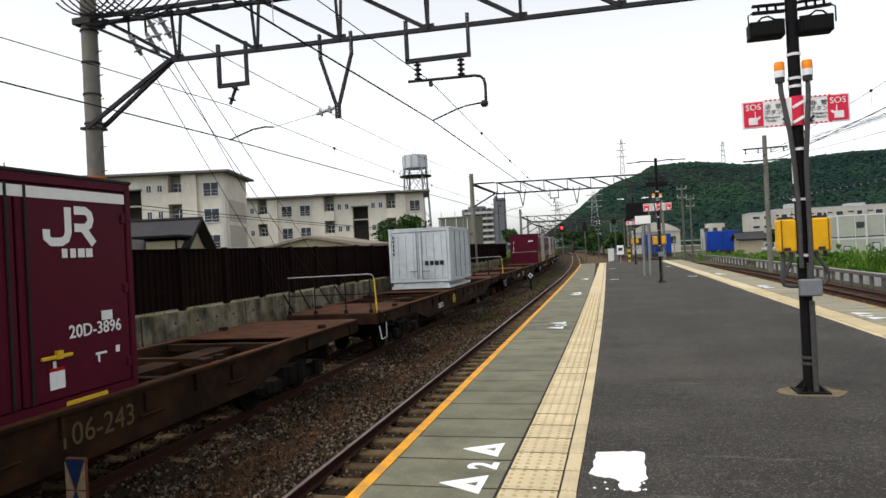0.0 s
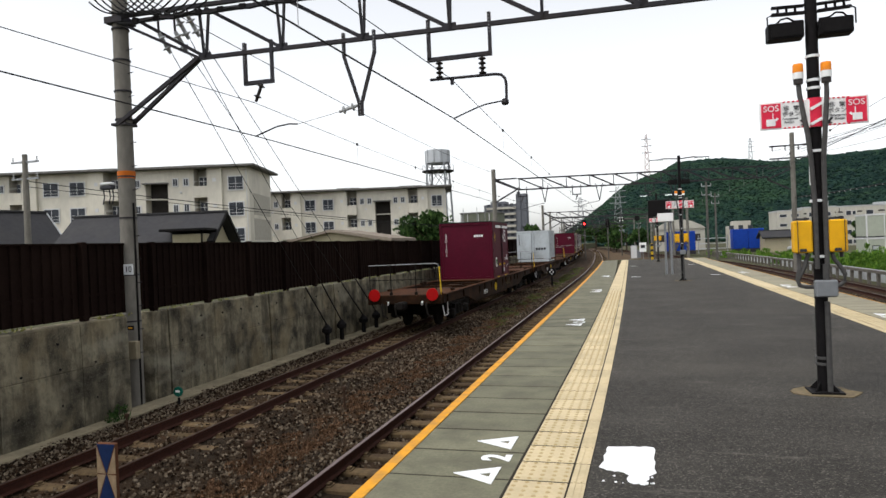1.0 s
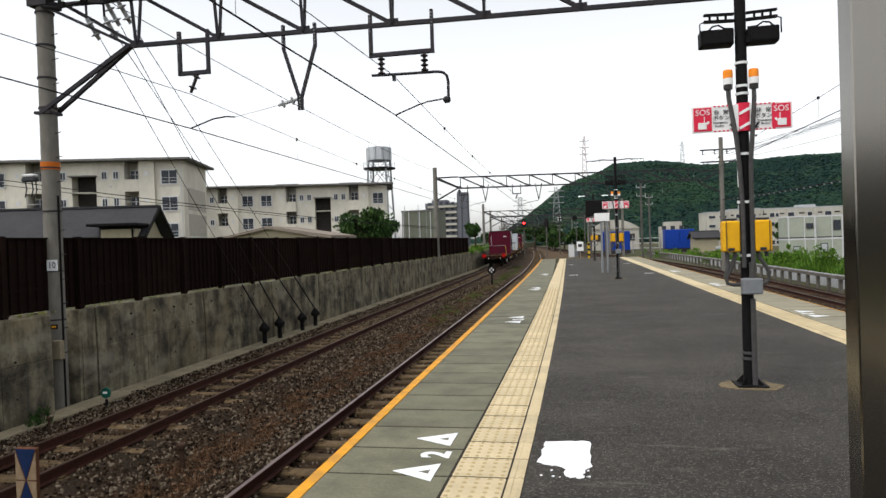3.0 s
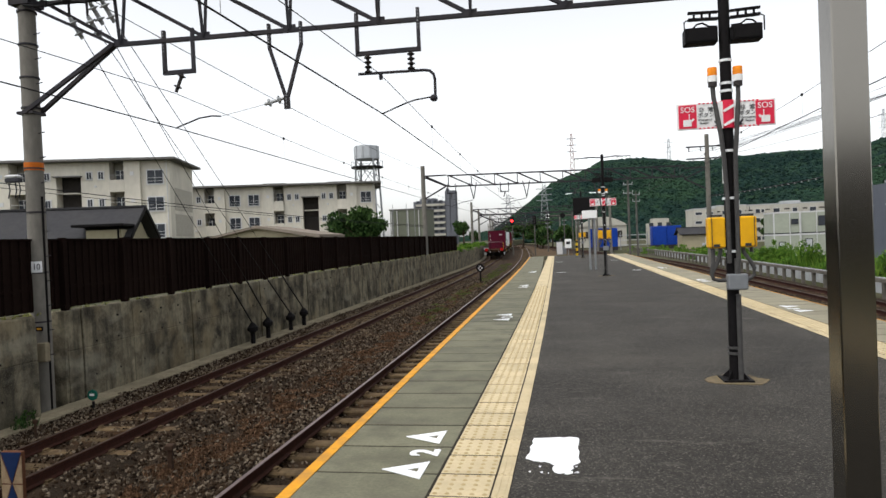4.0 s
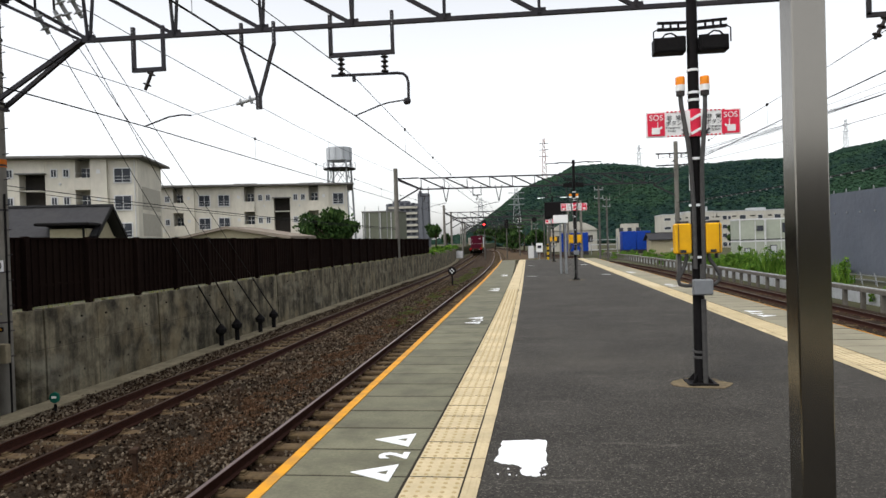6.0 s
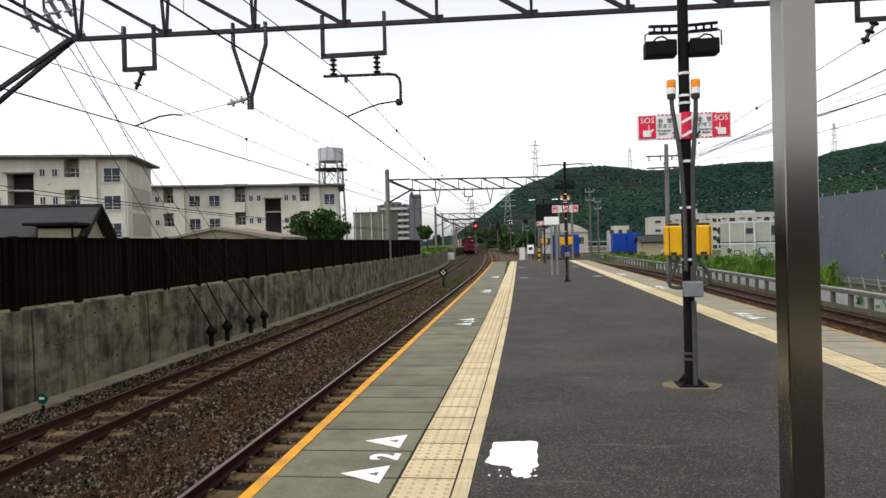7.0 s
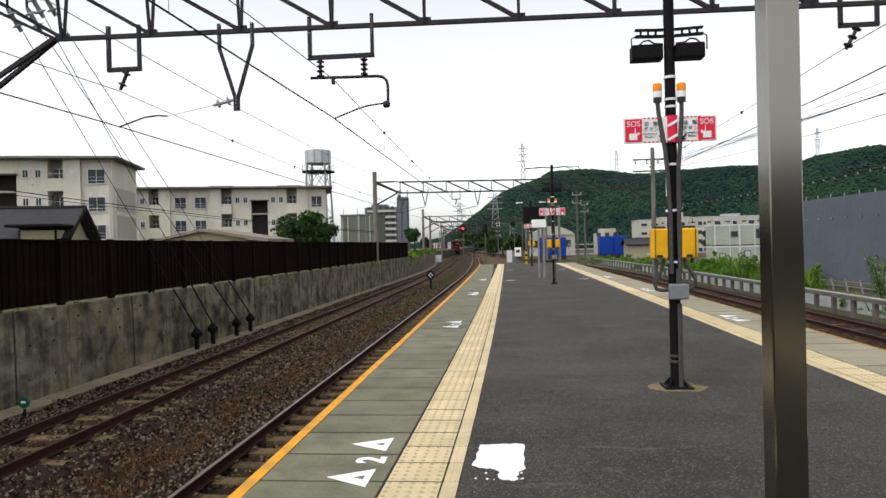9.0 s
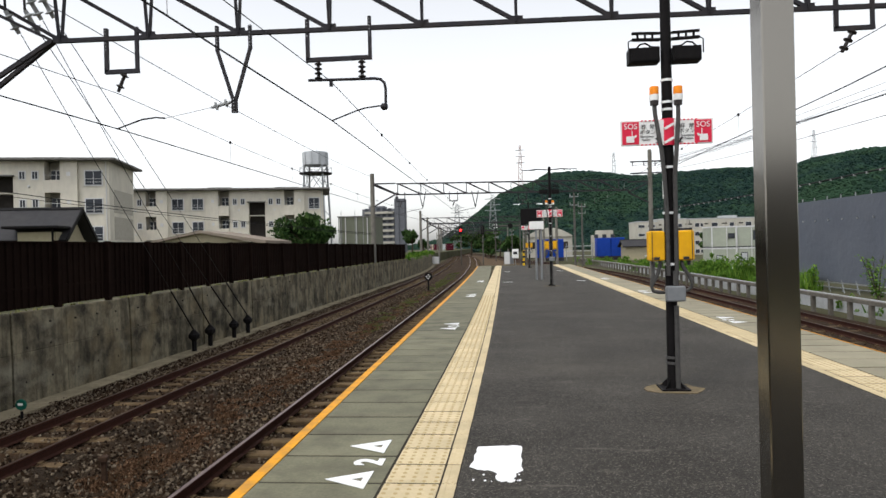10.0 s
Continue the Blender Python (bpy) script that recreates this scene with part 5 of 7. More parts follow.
CONDUIT = surface("grey_conduit", (0.05, 0.048, 0.048), (0.075, 0.073, 0.07), 14, 0.6, 0.05)
BOX_GREY = surface("grey_box_paint", (0.19, 0.20, 0.21), (0.16, 0.17, 0.18), 8, 0.5, 0.05)
LAMP_WHITE = glow("lit_lamp_panel", (0.95, 1.0, 0.98), 1.6)
BASE_STAIN = surface("sandy_grout", (0.2, 0.155, 0.09), (0.12, 0.095, 0.06), 16, 0.9, 0.3, stain=(0.06, 0.05, 0.035), stain_scale=4)


def tape(parent, z, r=0.068):
    part("pole_strap", Shape().rod((0, 0, z), (0, 0, z + 0.026), r, n=14), CONDUIT if z < 0.5 else WHITE_PAINT, parent, "steel strap")


def build_lamp_pole(m, detailed=True):
    """A platform lamp pole with two lamps, loudspeaker boxes, beacons, an alarm sign and alarm button boxes."""
    root = thing("platform_lamp_pole", m, "black lamp pole with red alarm sign and yellow button boxes", "lamp pole", "lamp poles on the platform")
    pole = part("pole", Shape().rod((0, 0, 0), (0, 0, 4.62), 0.062, 0.055, 16), BLACK_STEEL, root, "black painted steel pole", smooth=True)
    s = Shape().box(0, 0, 0.012, 0.3, 0.3, 0.024)
    for k in range(4):
        a = math.pi / 4 + k * math.pi / 2
        c, d = math.cos(a), math.sin(a)
        s.add([(0.05 * c - 0.005 * d, 0.05 * d + 0.005 * c, 0.02), (0.16 * c - 0.005 * d, 0.16 * d + 0.005 * c, 0.02), (0.055 * c - 0.005 * d, 0.055 * d + 0.005 * c, 0.13),
               (0.05 * c + 0.005 * d, 0.05 * d - 0.005 * c, 0.02), (0.16 * c + 0.005 * d, 0.16 * d - 0.005 * c, 0.02), (0.055 * c + 0.005 * d, 0.055 * d - 0.005 * c, 0.13)],
              [(0, 1, 2), (5, 4, 3), (0, 3, 4, 1), (1, 4, 5, 2), (2, 5, 3, 0)])
    part("base_plate", s, BLACK_STEEL, root)
    rnd = random.Random(2)
    part("grout_pad", Shape().slab([(0.31 * math.cos(k * 0.45) * rnd.uniform(0.85, 1.1), 0.27 * math.sin(k * 0.45) * rnd.uniform(0.8, 1.2)) for k in range(14)], 0.001, 0.008), BASE_STAIN, root, "sandy grout round the foot")
    for z in (0.28, 0.34, 1.36, 1.92, 2.42, 3.05, 3.13, 3.37):
        tape(pole, z, 0.075 if z < 3 else 0.066)
    # two lamps on short arms at the top
    for k in (-1, 1):
        arm = part("lamp_arm", Shape().tube([(0, 0, 4.5), (0.5 * k, 0, 4.54), (0.72 * k, 0, 4.52)], 0.022, 8), STEEL, root)
        lamp = part("lamp_head", Shape().box(0.8 * k, 0, 4.5, 0.5, 0.16, 0.06, chamfer=0.02), GALV, root, "flat grey lamp head")
        part("lamp_panel", Shape().box(0.8 * k, 0, 4.467, 0.42, 0.12, 0.008), LAMP_WHITE, lamp, "lit white lamp panel")
    # loudspeaker boxes hung from a rack
    for k, x0, x1 in ((-1, -0.41, -0.08), (1, 0.06, 0.36)):
        box = part("loudspeaker", Shape().box((x0 + x1) / 2, 0, 3.655, x1 - x0, 0.16, 0.165, chamfer=0.007), BLACK_STEEL, root, "black horn loudspeaker box")
        part("front_grille", Shape().box((x0 + x1) / 2, -0.085, 3.655, x1 - x0 - 0.05, 0.01, 0.12), BLACK_STEEL, box)
        part("rack_bar", Shape().bar((0.06 * k, 0, 3.905), (0.36 * k, 0, 3.915), 0.05, 0.02).bar((0.06 * k, 0, 3.835), (0.36 * k, 0, 3.845), 0.05, 0.025)
             .bar((0.14 * k, 0, 3.905), (0.14 * k, 0, 3.845), 0.02, 0.02).bar((0.22 * k, 0, 3.905), (0.22 * k, 0, 3.845), 0.02, 0.02).bar((0.3 * k, 0, 3.905), (0.3 * k, 0, 3.845), 0.02, 0.02), BLACK_STEEL, root)
        part("hanger_rod", Shape().tube([(0.36 * k, 0, 3.845), (0.40 * k, 0, 3.825), (0.40 * k, 0, 3.675)], 0.008, 5), BLACK_STEEL, root)
        part("speaker_lead", Shape().tube([(0.07 * k, 0.0, 3.755), (0.16 * k, -0.02, 3.755), (0.22 * k, -0.02, 3.795), (0.28 * k, -0.02, 3.785), (0.33 * k, -0.02, 3.735)], 0.01, 5), BLACK_STEEL, root)
    # amber beacons on conduits
    for k, x, h in ((-1, -0.145, 3.16), (1, 0.108, 3.155)):
        b = part("beacon", Shape().lathe((x, -0.04, h), [(0.05, 0.0), (0.051, 0.0), (0.051, 0.065)], 16), SIGN_WHITE, root, "amber warning beacon with a white base", smooth=True)
        part("lens", Shape().lathe((x, -0.04, h + 0.065), [(0.049, 0), (0.049, 0.075), (0.043, 0.088), (0.0, 0.092)], 16), AMBER, b, "amber lens", smooth=True)
        part("socket", Shape().rod((x, -0.04, h - 0.05), (x, -0.04, h), 0.045, n=12), DARK_CERAMIC, b)
        part("conduit", Shape().tube([(x, -0.04, h - 0.04), (x * 0.97, -0.05, 3.0), (x * 0.62, -0.09, 2.6), (x * 0.45, -0.08, 2.35), (0.045 * k, -0.085, 1.9), (0.045 * k, -0.085, 1.25)], 0.024, 8), CONDUIT, root, "grey cable conduit", smooth=True)
    # the alarm sign: a board with two red ends and a barred middle
    sign = part("sign_board", Shape().box(-0.026, -0.055, 2.81, 0.985, 0.012, 0.28, chamfer=0.004), SIGN_WHITE, root, "red and white emergency button sign")
    for k in (-1, 1):
        dx = -0.052 if k > 0 else 0.0
        part("red_field", Shape().box(0.41 * k + dx, -0.064, 2.81, 0.18, 0.006, 0.245), SIGN_RED, sign)
        part("hand_symbol", Shape().box(0.415 * k + dx, -0.07, 2.742, 0.085, 0.006, 0.07, 8 * 0, chamfer=0.001).bar((0.395 * k + dx, -0.07, 2.74), (0.395 * k + dx, -0.07, 2.835), 0.006, 0.024).bar((0.37 * k + dx, -0.07, 2.76), (0.35 * k + dx, -0.07, 2.785), 0.006, 0.02), SIGN_WHITE, sign, "white pressing hand symbol")
        if detailed:
            lettering("sign_text", "SOS", 0.085, SIGN_WHITE, sign, pose(0.41 * k + dx, -0.07, 2.88, 90, 0, 0))
            lettering("sign_text", "非  常", 0.06, SIGN_DARK, sign, pose(0.225 * k + dx * 0.7, -0.064, 2.87, 90, 0, 0))
            lettering("sign_text", "ボタン", 0.056, SIGN_DARK, sign, pose(0.225 * k + dx * 0.7, -0.064, 2.815, 90, 0, 0))
            lettering("sign_text", "Emergency", 0.032, SIGN_DARK, sign, pose(0.235 * k + dx * 0.7, -0.064, 2.77, 90, 0, 0))
            lettering("sign_text", "Button", 0.032, SIGN_DARK, sign, pose(0.245 * k + dx * 0.7, -0.064, 2.735, 90, 0, 0))
        else:
            part("text_bar", Shape().box(0.225 * k, -0.064, 2.86, 0.14, 0.006, 0.045), SIGN_DARK, sign)
            part("text_bar", Shape().box(0.225 * k, -0.064, 2.795, 0.14, 0.006, 0.045), SIGN_DARK, sign)
        for j in range(5):
            part("warning_stripe", Shape().box(k * (0.12 + 0.042 * j), -0.064, 2.94, 0.022, 0.006, 0.014), SIGN_RED, sign)
            part("warning_stripe", Shape().box(k * (0.12 + 0.042 * j), -0.064, 2.68, 0.022, 0.006, 0.014), SIGN_RED, sign)
        a = [(0.15, 2.745), (0.12, 2.71), (0.145, 2.70), (0.085, 2.685), (0.08, 2.735), (0.10, 2.715), (0.13, 2.755)]
        s = Shape()
        n = len(a)
        s.add([(k * x, -0.07, z) for x, z in a] + [(k * x, -0.06, z) for x, z in a], [tuple(range(n)), tuple(range(2 * n - 1, n - 1, -1))] + [(i, (i + 1) % n, n + (i + 1) % n, n + i) for i in range(n)])
        part("arrow", s, SIGN_DARK, sign)
    wrap = part("barred_wrap", Shape().rod((0, 0, 2.67), (0, 0, 2.96), 0.082, n=18), SIGN_RED, root, "red and white striped wrap", smooth=True)
    for z in (2.71, 2.86):
        part("white_stripe", Shape().bar((-0.05, -0.072, z - 0.015), (0.05, -0.072, z + 0.04), 0.024, 0.028), SIGN_WHITE, wrap)
    # button boxes
    for k, x in ((-1, -0.162), (1, 0.148)):
        box = part("alarm_box", Shape().box(x, -0.03, 1.575, 0.168, 0.15, 0.325, chamfer=0.014), BOX_YELLOW, root, "yellow emergency button box")
        part("lid_seam", Shape().box(x + 0.055 * k, -0.117, 1.575, 0.006, 0.006, 0.32), SIGN_DARK, box)
        part("hood", Shape().box(x, -0.03, 1.752, 0.12, 0.1, 0.02), SIGN_DARK, box)
        part("latch", Shape().box(x - 0.01, -0.118, 1.44, 0.06, 0.012, 0.03), SIGN_DARK, box)
        for j in range(2):
            part("cable_gland", Shape().rod((x - 0.04 + 0.08 * j, -0.03, 1.36), (x - 0.04 + 0.08 * j, -0.03, 1.41), 0.018, n=8), SIGN_DARK, box)
    for way in (((-0.2, 1.4), (-0.205, 1.25), (-0.225, 1.15), (-0.205, 1.085), (-0.15, 1.07), (-0.07, 1.07)),
                ((-0.12, 1.4), (-0.15, 1.28), (-0.19, 1.2), (-0.222, 1.14)),
                ((0.1, 1.4), (0.11, 1.35), (0.17, 1.26), (0.205, 1.19), (0.2, 1.12), (0.16, 1.085), (0.1, 1.08))):
        part("conduit", Shape().tube([(x, -0.06, z) for x, z in way], 0.021, 8), CONDUIT, root, "grey bent conduit", smooth=True)
    part("junction_box", Shape().box(0.02, -0.1, 1.055, 0.2, 0.1, 0.165, chamfer=0.012), BOX_GREY, root, "grey junction box")
    part("conduit", Shape().tube([(0.03, -0.09, 1.3), (0.03, -0.09, 1.05)], 0.03, 8), CONDUIT, root)
    part("conduit", Shape().tube([(0.036, -0.07, 0.92), (0.036, -0.07, 0.02)], 0.027, 10), CONDUIT, root, "grey conduit down the pole", smooth=True)
    part("warning_label", Shape().box(-0.062, -0.045, 2.3, 0.03, 0.01, 0.42), SIGN_WHITE, root, "narrow white label on the pole")
    return root


def build_column():
    """The square stainless column of the platform roof, beside the camera."""
    root = thing("steel_column", pose(1.3035, 3.485, 0), "square brushed stainless steel platform column", "column")
    part("shaft", Shape().box(0, 0, 2.16, 0.152, 0.15, 4.32, chamfer=0.006), STAINLESS, root, "brushed stainless shaft")
    part("base_collar", Shape().box(0, 0, 0.03, 0.24, 0.24, 0.06, chamfer=0.008), STAINLESS, root)


def build_display():
    """Twin grey posts that carry a dark train display and a white board."""
    root = thing("train_display", pose(1.57, 31.1, 0), "dark train display on twin grey posts with a white board", "display")
    for x in (-0.12, 0.12):
        part("post", Shape().rod((x, 0, 0), (x, 0, 3.2 if x < 0 else 2.35), 0.05, n=10), GALV, root, smooth=True)
    part("display_case", Shape().box(-0.33, 0.1, 2.93, 0.95, 0.3, 0.72, chamfer=0.03), BLACK_STEEL, root, "black display case")
    part("white_board", Shape().box(-0.1, -0.2, 2.5, 0.66, 0.05, 0.36, chamfer=0.01), SIGN_WHITE, root, "plain white board")


def build_platform_end():
    root = thing("end_barrier", pose(1.4, 52.6, 0), "yellow and black barrier post at the platform end", "barrier")
    part("post", Shape().rod((0.1, 0, 0), (0.1, 0, 1.2), 0.09, n=12), YELLOW, root, smooth=True)
    for z in (0.2, 0.6, 1.0):
        part("black_band", Shape().rod((0.1, 0, z), (0.1, 0, z + 0.16), 0.095, n=12), BLACK, root)
    part("sign_board", Shape().box(-0.55, 0, 0.95, 0.5, 0.04, 0.7, chamfer=0.01), SIGN_WHITE, root, "white notice board with a dark mark")
    part("dark_mark", Shape().box(-0.55, -0.03, 1.0, 0.3, 0.02, 0.22), SIGN_DARK, root)
    part("board_leg", Shape().rod((-0.55, 0.03, 0), (-0.55, 0.03, 0.7), 0.03, n=8), GALV, root)


def signal(m, lit, label):
    root = thing("railway_signal", m, label, "railway signal", "railway signals")
    part("post", Shape().rod((0, 0, -1.3), (0, 0, 3.6), 0.09, n=10), DARK_POLE, root, smooth=True)
    head = part("signal_head", Shape().box(0, -0.1, 4.1, 0.55, 0.2, 1.3, chamfer=0.08), BLACK_STEEL, root, "black signal head")
    for k in range(3):
        part("lens", Shape().lathe((0, -0.2, 3.72 + 0.36 * k), [(0.15, 0), (0.15, -0.02), (0.0, -0.04)], 14, (0, 1, 0)), glow("red_signal", (1.0, 0.02, 0.02), 6.0) if lit and k == 1 else DARK_CERAMIC, head, "glowing red lens" if lit and k == 1 else "")
        part("visor", Shape().box(0, -0.3, 3.9 + 0.36 * k, 0.34, 0.22, 0.02), BLACK_STEEL, head)


def build_lineside():
    signal(pose(-6.55, 102, 0), True, "black railway signal showing a red light")
    signal(pose(-3.2, 102, 0), False, "dark railway signal with no light showing")
    # signal bracket with round ground signals
    root = thing("signal_bracket", pose(-0.9, 100, -1.3), "grey bracket with a white-cross marker and small signals", "signal bracket")
    wpart("post", Shape().rod((2.4, 100, -1.3), (2.4, 100, 5.0), 0.09, n=10).rod((3.3, 100, -1.3), (3.3, 100, 4.9), 0.1, n=10), DARK_POLE, root)
    wpart("beam", Shape().bar((-1.3, 100, 4.55), (3.4, 100, 4.55), 0.12, 0.16), DARK_POLE, root)
    for x in (-1.2, 1.0, 2.9):
        h = wpart("signal_head", Shape().lathe((x, 99.8, 4.5), [(0.38, 0), (0.38, 0.1)], 18, (0, 1, 0)), BLACK_STEEL, root, "round black signal head")
        if x < 0:
            for a, b in ((-0.18, -0.18), (0.18, 0.18), (-0.18, 0.18), (0.18, -0.18)):
                wpart("white_spot", Shape().lathe((x + a, 99.78, 4.5 + b), [(0.09, 0), (0.09, -0.03)], 10, (0, 1, 0)), SIGN_WHITE, root, under=h)
    # relay cabinets
    for x, y, w, h in ((-11.5, 112, 1.2, 1.25), (0.4, 100, 0.9, 1.9), (1.0, 101.5, 0.8, 1.2)):
        root = thing("relay_cabinet", pose(x, y, -1.35), "pale grey steel relay cabinet beside the track", "cabinet", "relay cabinets")
        part("case", Shape().box(0, 0, h / 2 + 0.1, w, 0.6, h, chamfer=0.03), GALV, root)
        part("door", Shape().box(0, -0.31, h / 2 + 0.1, w - 0.12, 0.03, h - 0.15, chamfer=0.008), BOX_GREY if x > 0.5 else FRAME, root)
        part("plinth", Shape().box(0, 0, 0.05, w + 0.1, 0.7, 0.12), LEDGE, root)
    # blue and white waisted marker post
    root = thing("marker_post", pose(-5.53, 6.0, -1.38), "rusty boundary marker post with blue and white triangles", "marker post")
    part("stake", Shape().box(0, 0, 0.52, 0.24, 0.05, 1.04, chamfer=0.008), surface("rusty_marker", (0.12, 0.05, 0.025), (0.08, 0.035, 0.02), 12, 0.8, 0.2), root)
    blue = surface("faded_blue", (0.008, 0.018, 0.06), (0.012, 0.026, 0.08), 14, 0.6, 0.1)
    tan = surface("faded_cream", (0.3, 0.22, 0.14), (0.2, 0.14, 0.08), 14, 0.7, 0.1)
    def tri(name, pts, mat_):
        s = Shape()
        n = len(pts)
        s.add([(x, -0.03, z) for x, z in pts] + [(x, -0.024, z) for x, z in pts], [tuple(range(n)), tuple(range(2 * n - 1, n - 1, -1))] + [(i, (i + 1) % n, n + (i + 1) % n, n + i) for i in range(n)])
        part(name, s, mat_, root)
    tri("blue_triangle", [(-0.115, 1.03), (0.115, 1.03), (0.0, 0.72)], blue)
    tri("blue_triangle", [(-0.115, 0.40), (0.115, 0.40), (0.0, 0.71)], blue)
    tri("cream_triangle", [(-0.118, 1.0), (-0.012, 0.715), (-0.118, 0.72)], tan)
    tri("cream_triangle", [(0.118, 1.0), (0.012, 0.715), (0.118, 0.72)], tan)
    tri("cream_triangle", [(-0.118, 0.43), (-0.012, 0.705), (-0.118, 0.70)], tan)
    tri("cream_triangle", [(0.118, 0.43), (0.012, 0.705), (0.118, 0.70)], tan)
    # small stakes by the tracks
    brown = surface("rusty_stake", (0.035, 0.02, 0.013), (0.055, 0.033, 0.021), 16, 0.85, 0.2)
    for x, y, h, w in ((-5.26, 8.3, 0.36, 0.09), (-8.36, 9.5, 0.35, 0.05), (-5.3, 11.6, 0.42, 0.06)):
        root = thing("wooden_stake", pose(x, y, -1.38), "short rusty stake in the ballast", "stake", "stakes by the track")
        part("shaft", Shape().box(0, 0, h / 2, w * 0.7, w * 0.7, h, 12, chamfer=0.008), brown, root)
        part("cap", Shape().box(0, 0, h, w * 1.3, w * 1.3, 0.07, 12, chamfer=0.012), brown, root)
    root = thing("small_sign", pose(-8.62, 11.2, -1.42), "small green marker plate on a short post", "marker", "stakes by the track")
    part("post", Shape().rod((0, 0, 0), (0, 0, 0.3), 0.025, n=8), BLACK_STEEL, root)
    part("plate", Shape().lathe((0, -0.03, 0.42), [(0.1, 0), (0.105, 0.02), (0.1, 0.04)], 8, (0, 1, 0)), surface("green_marker", (0.006, 0.075, 0.05), (0.01, 0.1, 0.07), 20, 0.6, 0.1), root, "round green plate")
    part("white_bar", Shape().box(0.0, -0.035, 0.43, 0.09, 0.006, 0.04), SIGN_WHITE, root)
    root = thing("round_marker", pose(-5.1, 44.4, -1.4), "black round marker on a short post between the tracks", "marker")
    part("post", Shape().rod((0, 0, 0), (0, 0, 0.9), 0.06, n=8), BLACK_STEEL, root)
    part("disc", Shape().lathe((0, -0.04, 1.05), [(0.28, 0), (0.28, 0.06)], 16, (0, 1, 0)), BLACK_STEEL, root)
    for a, b in ((-0.11, 0.0), (0.11, 0.0), (0, 0.12), (0, -0.12)):
        part("white_spot", Shape().lathe((a, -0.05, 1.05 + b), [(0.05, 0), (0.05, -0.02)], 8, (0, 1, 0)), SIGN_WHITE, root)


def build_platform_things():
    first = build_lamp_pole(pose(1.79, 7.6, 0))
    copy_thing(first, pose(1.79, 26.25, 0))
    copy_thing(first, pose(1.75, 47.5, 0))
    build_column()
    build_display()
    build_platform_end()
    build_lineside()


# ---------- surroundings ----------
TOWN_WALL = surface("town_render", (0.47, 0.45, 0.39), (0.4, 0.38, 0.33), 1.5, 0.85, 0.1, stain=(0.25, 0.24, 0.21), stain_scale=0.3, stain_amount=0.5, stretch=(1, 1, 0.35))
RENDER_WALL = surface("cream_render", (0.66, 0.62, 0.53), (0.58, 0.545, 0.465), 3, 0.85, 0.1, stain=(0.34, 0.32, 0.28), stain_scale=0.35, stain_amount=0.5, stretch=(1, 1, 0.4))
ROOF_EDGE = surface("grey_roof_edge", (0.17, 0.165, 0.155), (0.13, 0.125, 0.12), 3, 0.85, 0.1)
# Cream render darkened for recess shade; reused for the beige gable panels.
SHADED_RENDER = surface("shaded_render", (0.42, 0.395, 0.34), (0.35, 0.33, 0.28), 3, 0.9, 0.1)
GLASS = surface("window_glass", (0.03, 0.035, 0.045), (0.05, 0.055, 0.065), 0.6, 0.12, 0.0)
FRAME = surface("aluminium_frame", (0.6, 0.6, 0.6), (0.52, 0.52, 0.52), 6, 0.5, 0.0)
# Near-black tone: the shade inside stairwells and openings, put into the colour.
OPENING_SHADE = surface("shaded_opening", (0.045, 0.04, 0.036), (0.03, 0.027, 0.025), 2, 0.8, 0.0)
ROOF_TILE = surface("dark_grey_roof", (0.03, 0.03, 0.033), (0.042, 0.042, 0.045), 4, 0.7, 0.2, stain=(0.055, 0.052, 0.05), stain_scale=0.7, stain_amount=0.4)
HOUSE_WALL = surface("beige_house_wall", (0.36, 0.32, 0.22), (0.31, 0.275, 0.19), 4, 0.85, 0.1)
TAN_ROOF = surface("tan_flat_roof", (0.24, 0.2, 0.16), (0.19, 0.16, 0.13), 3, 0.85, 0.1)
CABIN = surface("pale_cabin_panel", (0.36, 0.385, 0.315), (0.31, 0.335, 0.275), 2, 0.6, 0.05, stain=(0.24, 0.255, 0.21), stain_scale=0.6, stain_amount=0.4)
TARP_BLUE = surface("blue_tarpaulin", (0.008, 0.045, 0.29), (0.006, 0.032, 0.22), 2, 0.6, 0.3, depth=0.05)
PANEL_GREY = surface("grey_noise_screen", (0.112, 0.124, 0.15), (0.098, 0.108, 0.13), 1.2, 0.75, 0.6, stain=(0.14, 0.15, 0.175), stain_scale=0.3, stain_amount=0.5, depth=0.15)
SITE_WHITE = surface("white_site_wall", (0.46, 0.475, 0.49), (0.36, 0.375, 0.385), 2, 0.7, 0.1, stain=(0.2, 0.2, 0.185), stain_scale=0.9)
RAIL_CONC = surface("old_guard_concrete", (0.17, 0.155, 0.13), (0.11, 0.1, 0.085), 6, 0.9, 0.3, stain=(0.035, 0.033, 0.026), stain_scale=1.3)
TANK_GREY = surface("grey_tank_panel", (0.46, 0.48, 0.5), (0.4, 0.42, 0.44), 2, 0.5, 0.05)
TOWER_GREY = surface("tower_concrete", (0.13, 0.135, 0.15), (0.105, 0.11, 0.125), 0.6, 0.85, 0.0)
NET_GREEN = surface("olive_cladding", (0.15, 0.16, 0.12), (0.12, 0.125, 0.095), 1.0, 0.8, 0.1)
BARK = surface("bark", (0.07, 0.05, 0.035), (0.045, 0.035, 0.025), 8, 0.95, 0.4)
LEAF = islands("leaf", (0.012, 0.03, 0.008), (0.024, 0.055, 0.013), (0.055, 0.1, 0.024), 0.7, 3)
LEAF_LIGHT = islands("light_leaf", (0.022, 0.065, 0.008), (0.075, 0.165, 0.018), (0.16, 0.26, 0.034), 0.7, 1.2)
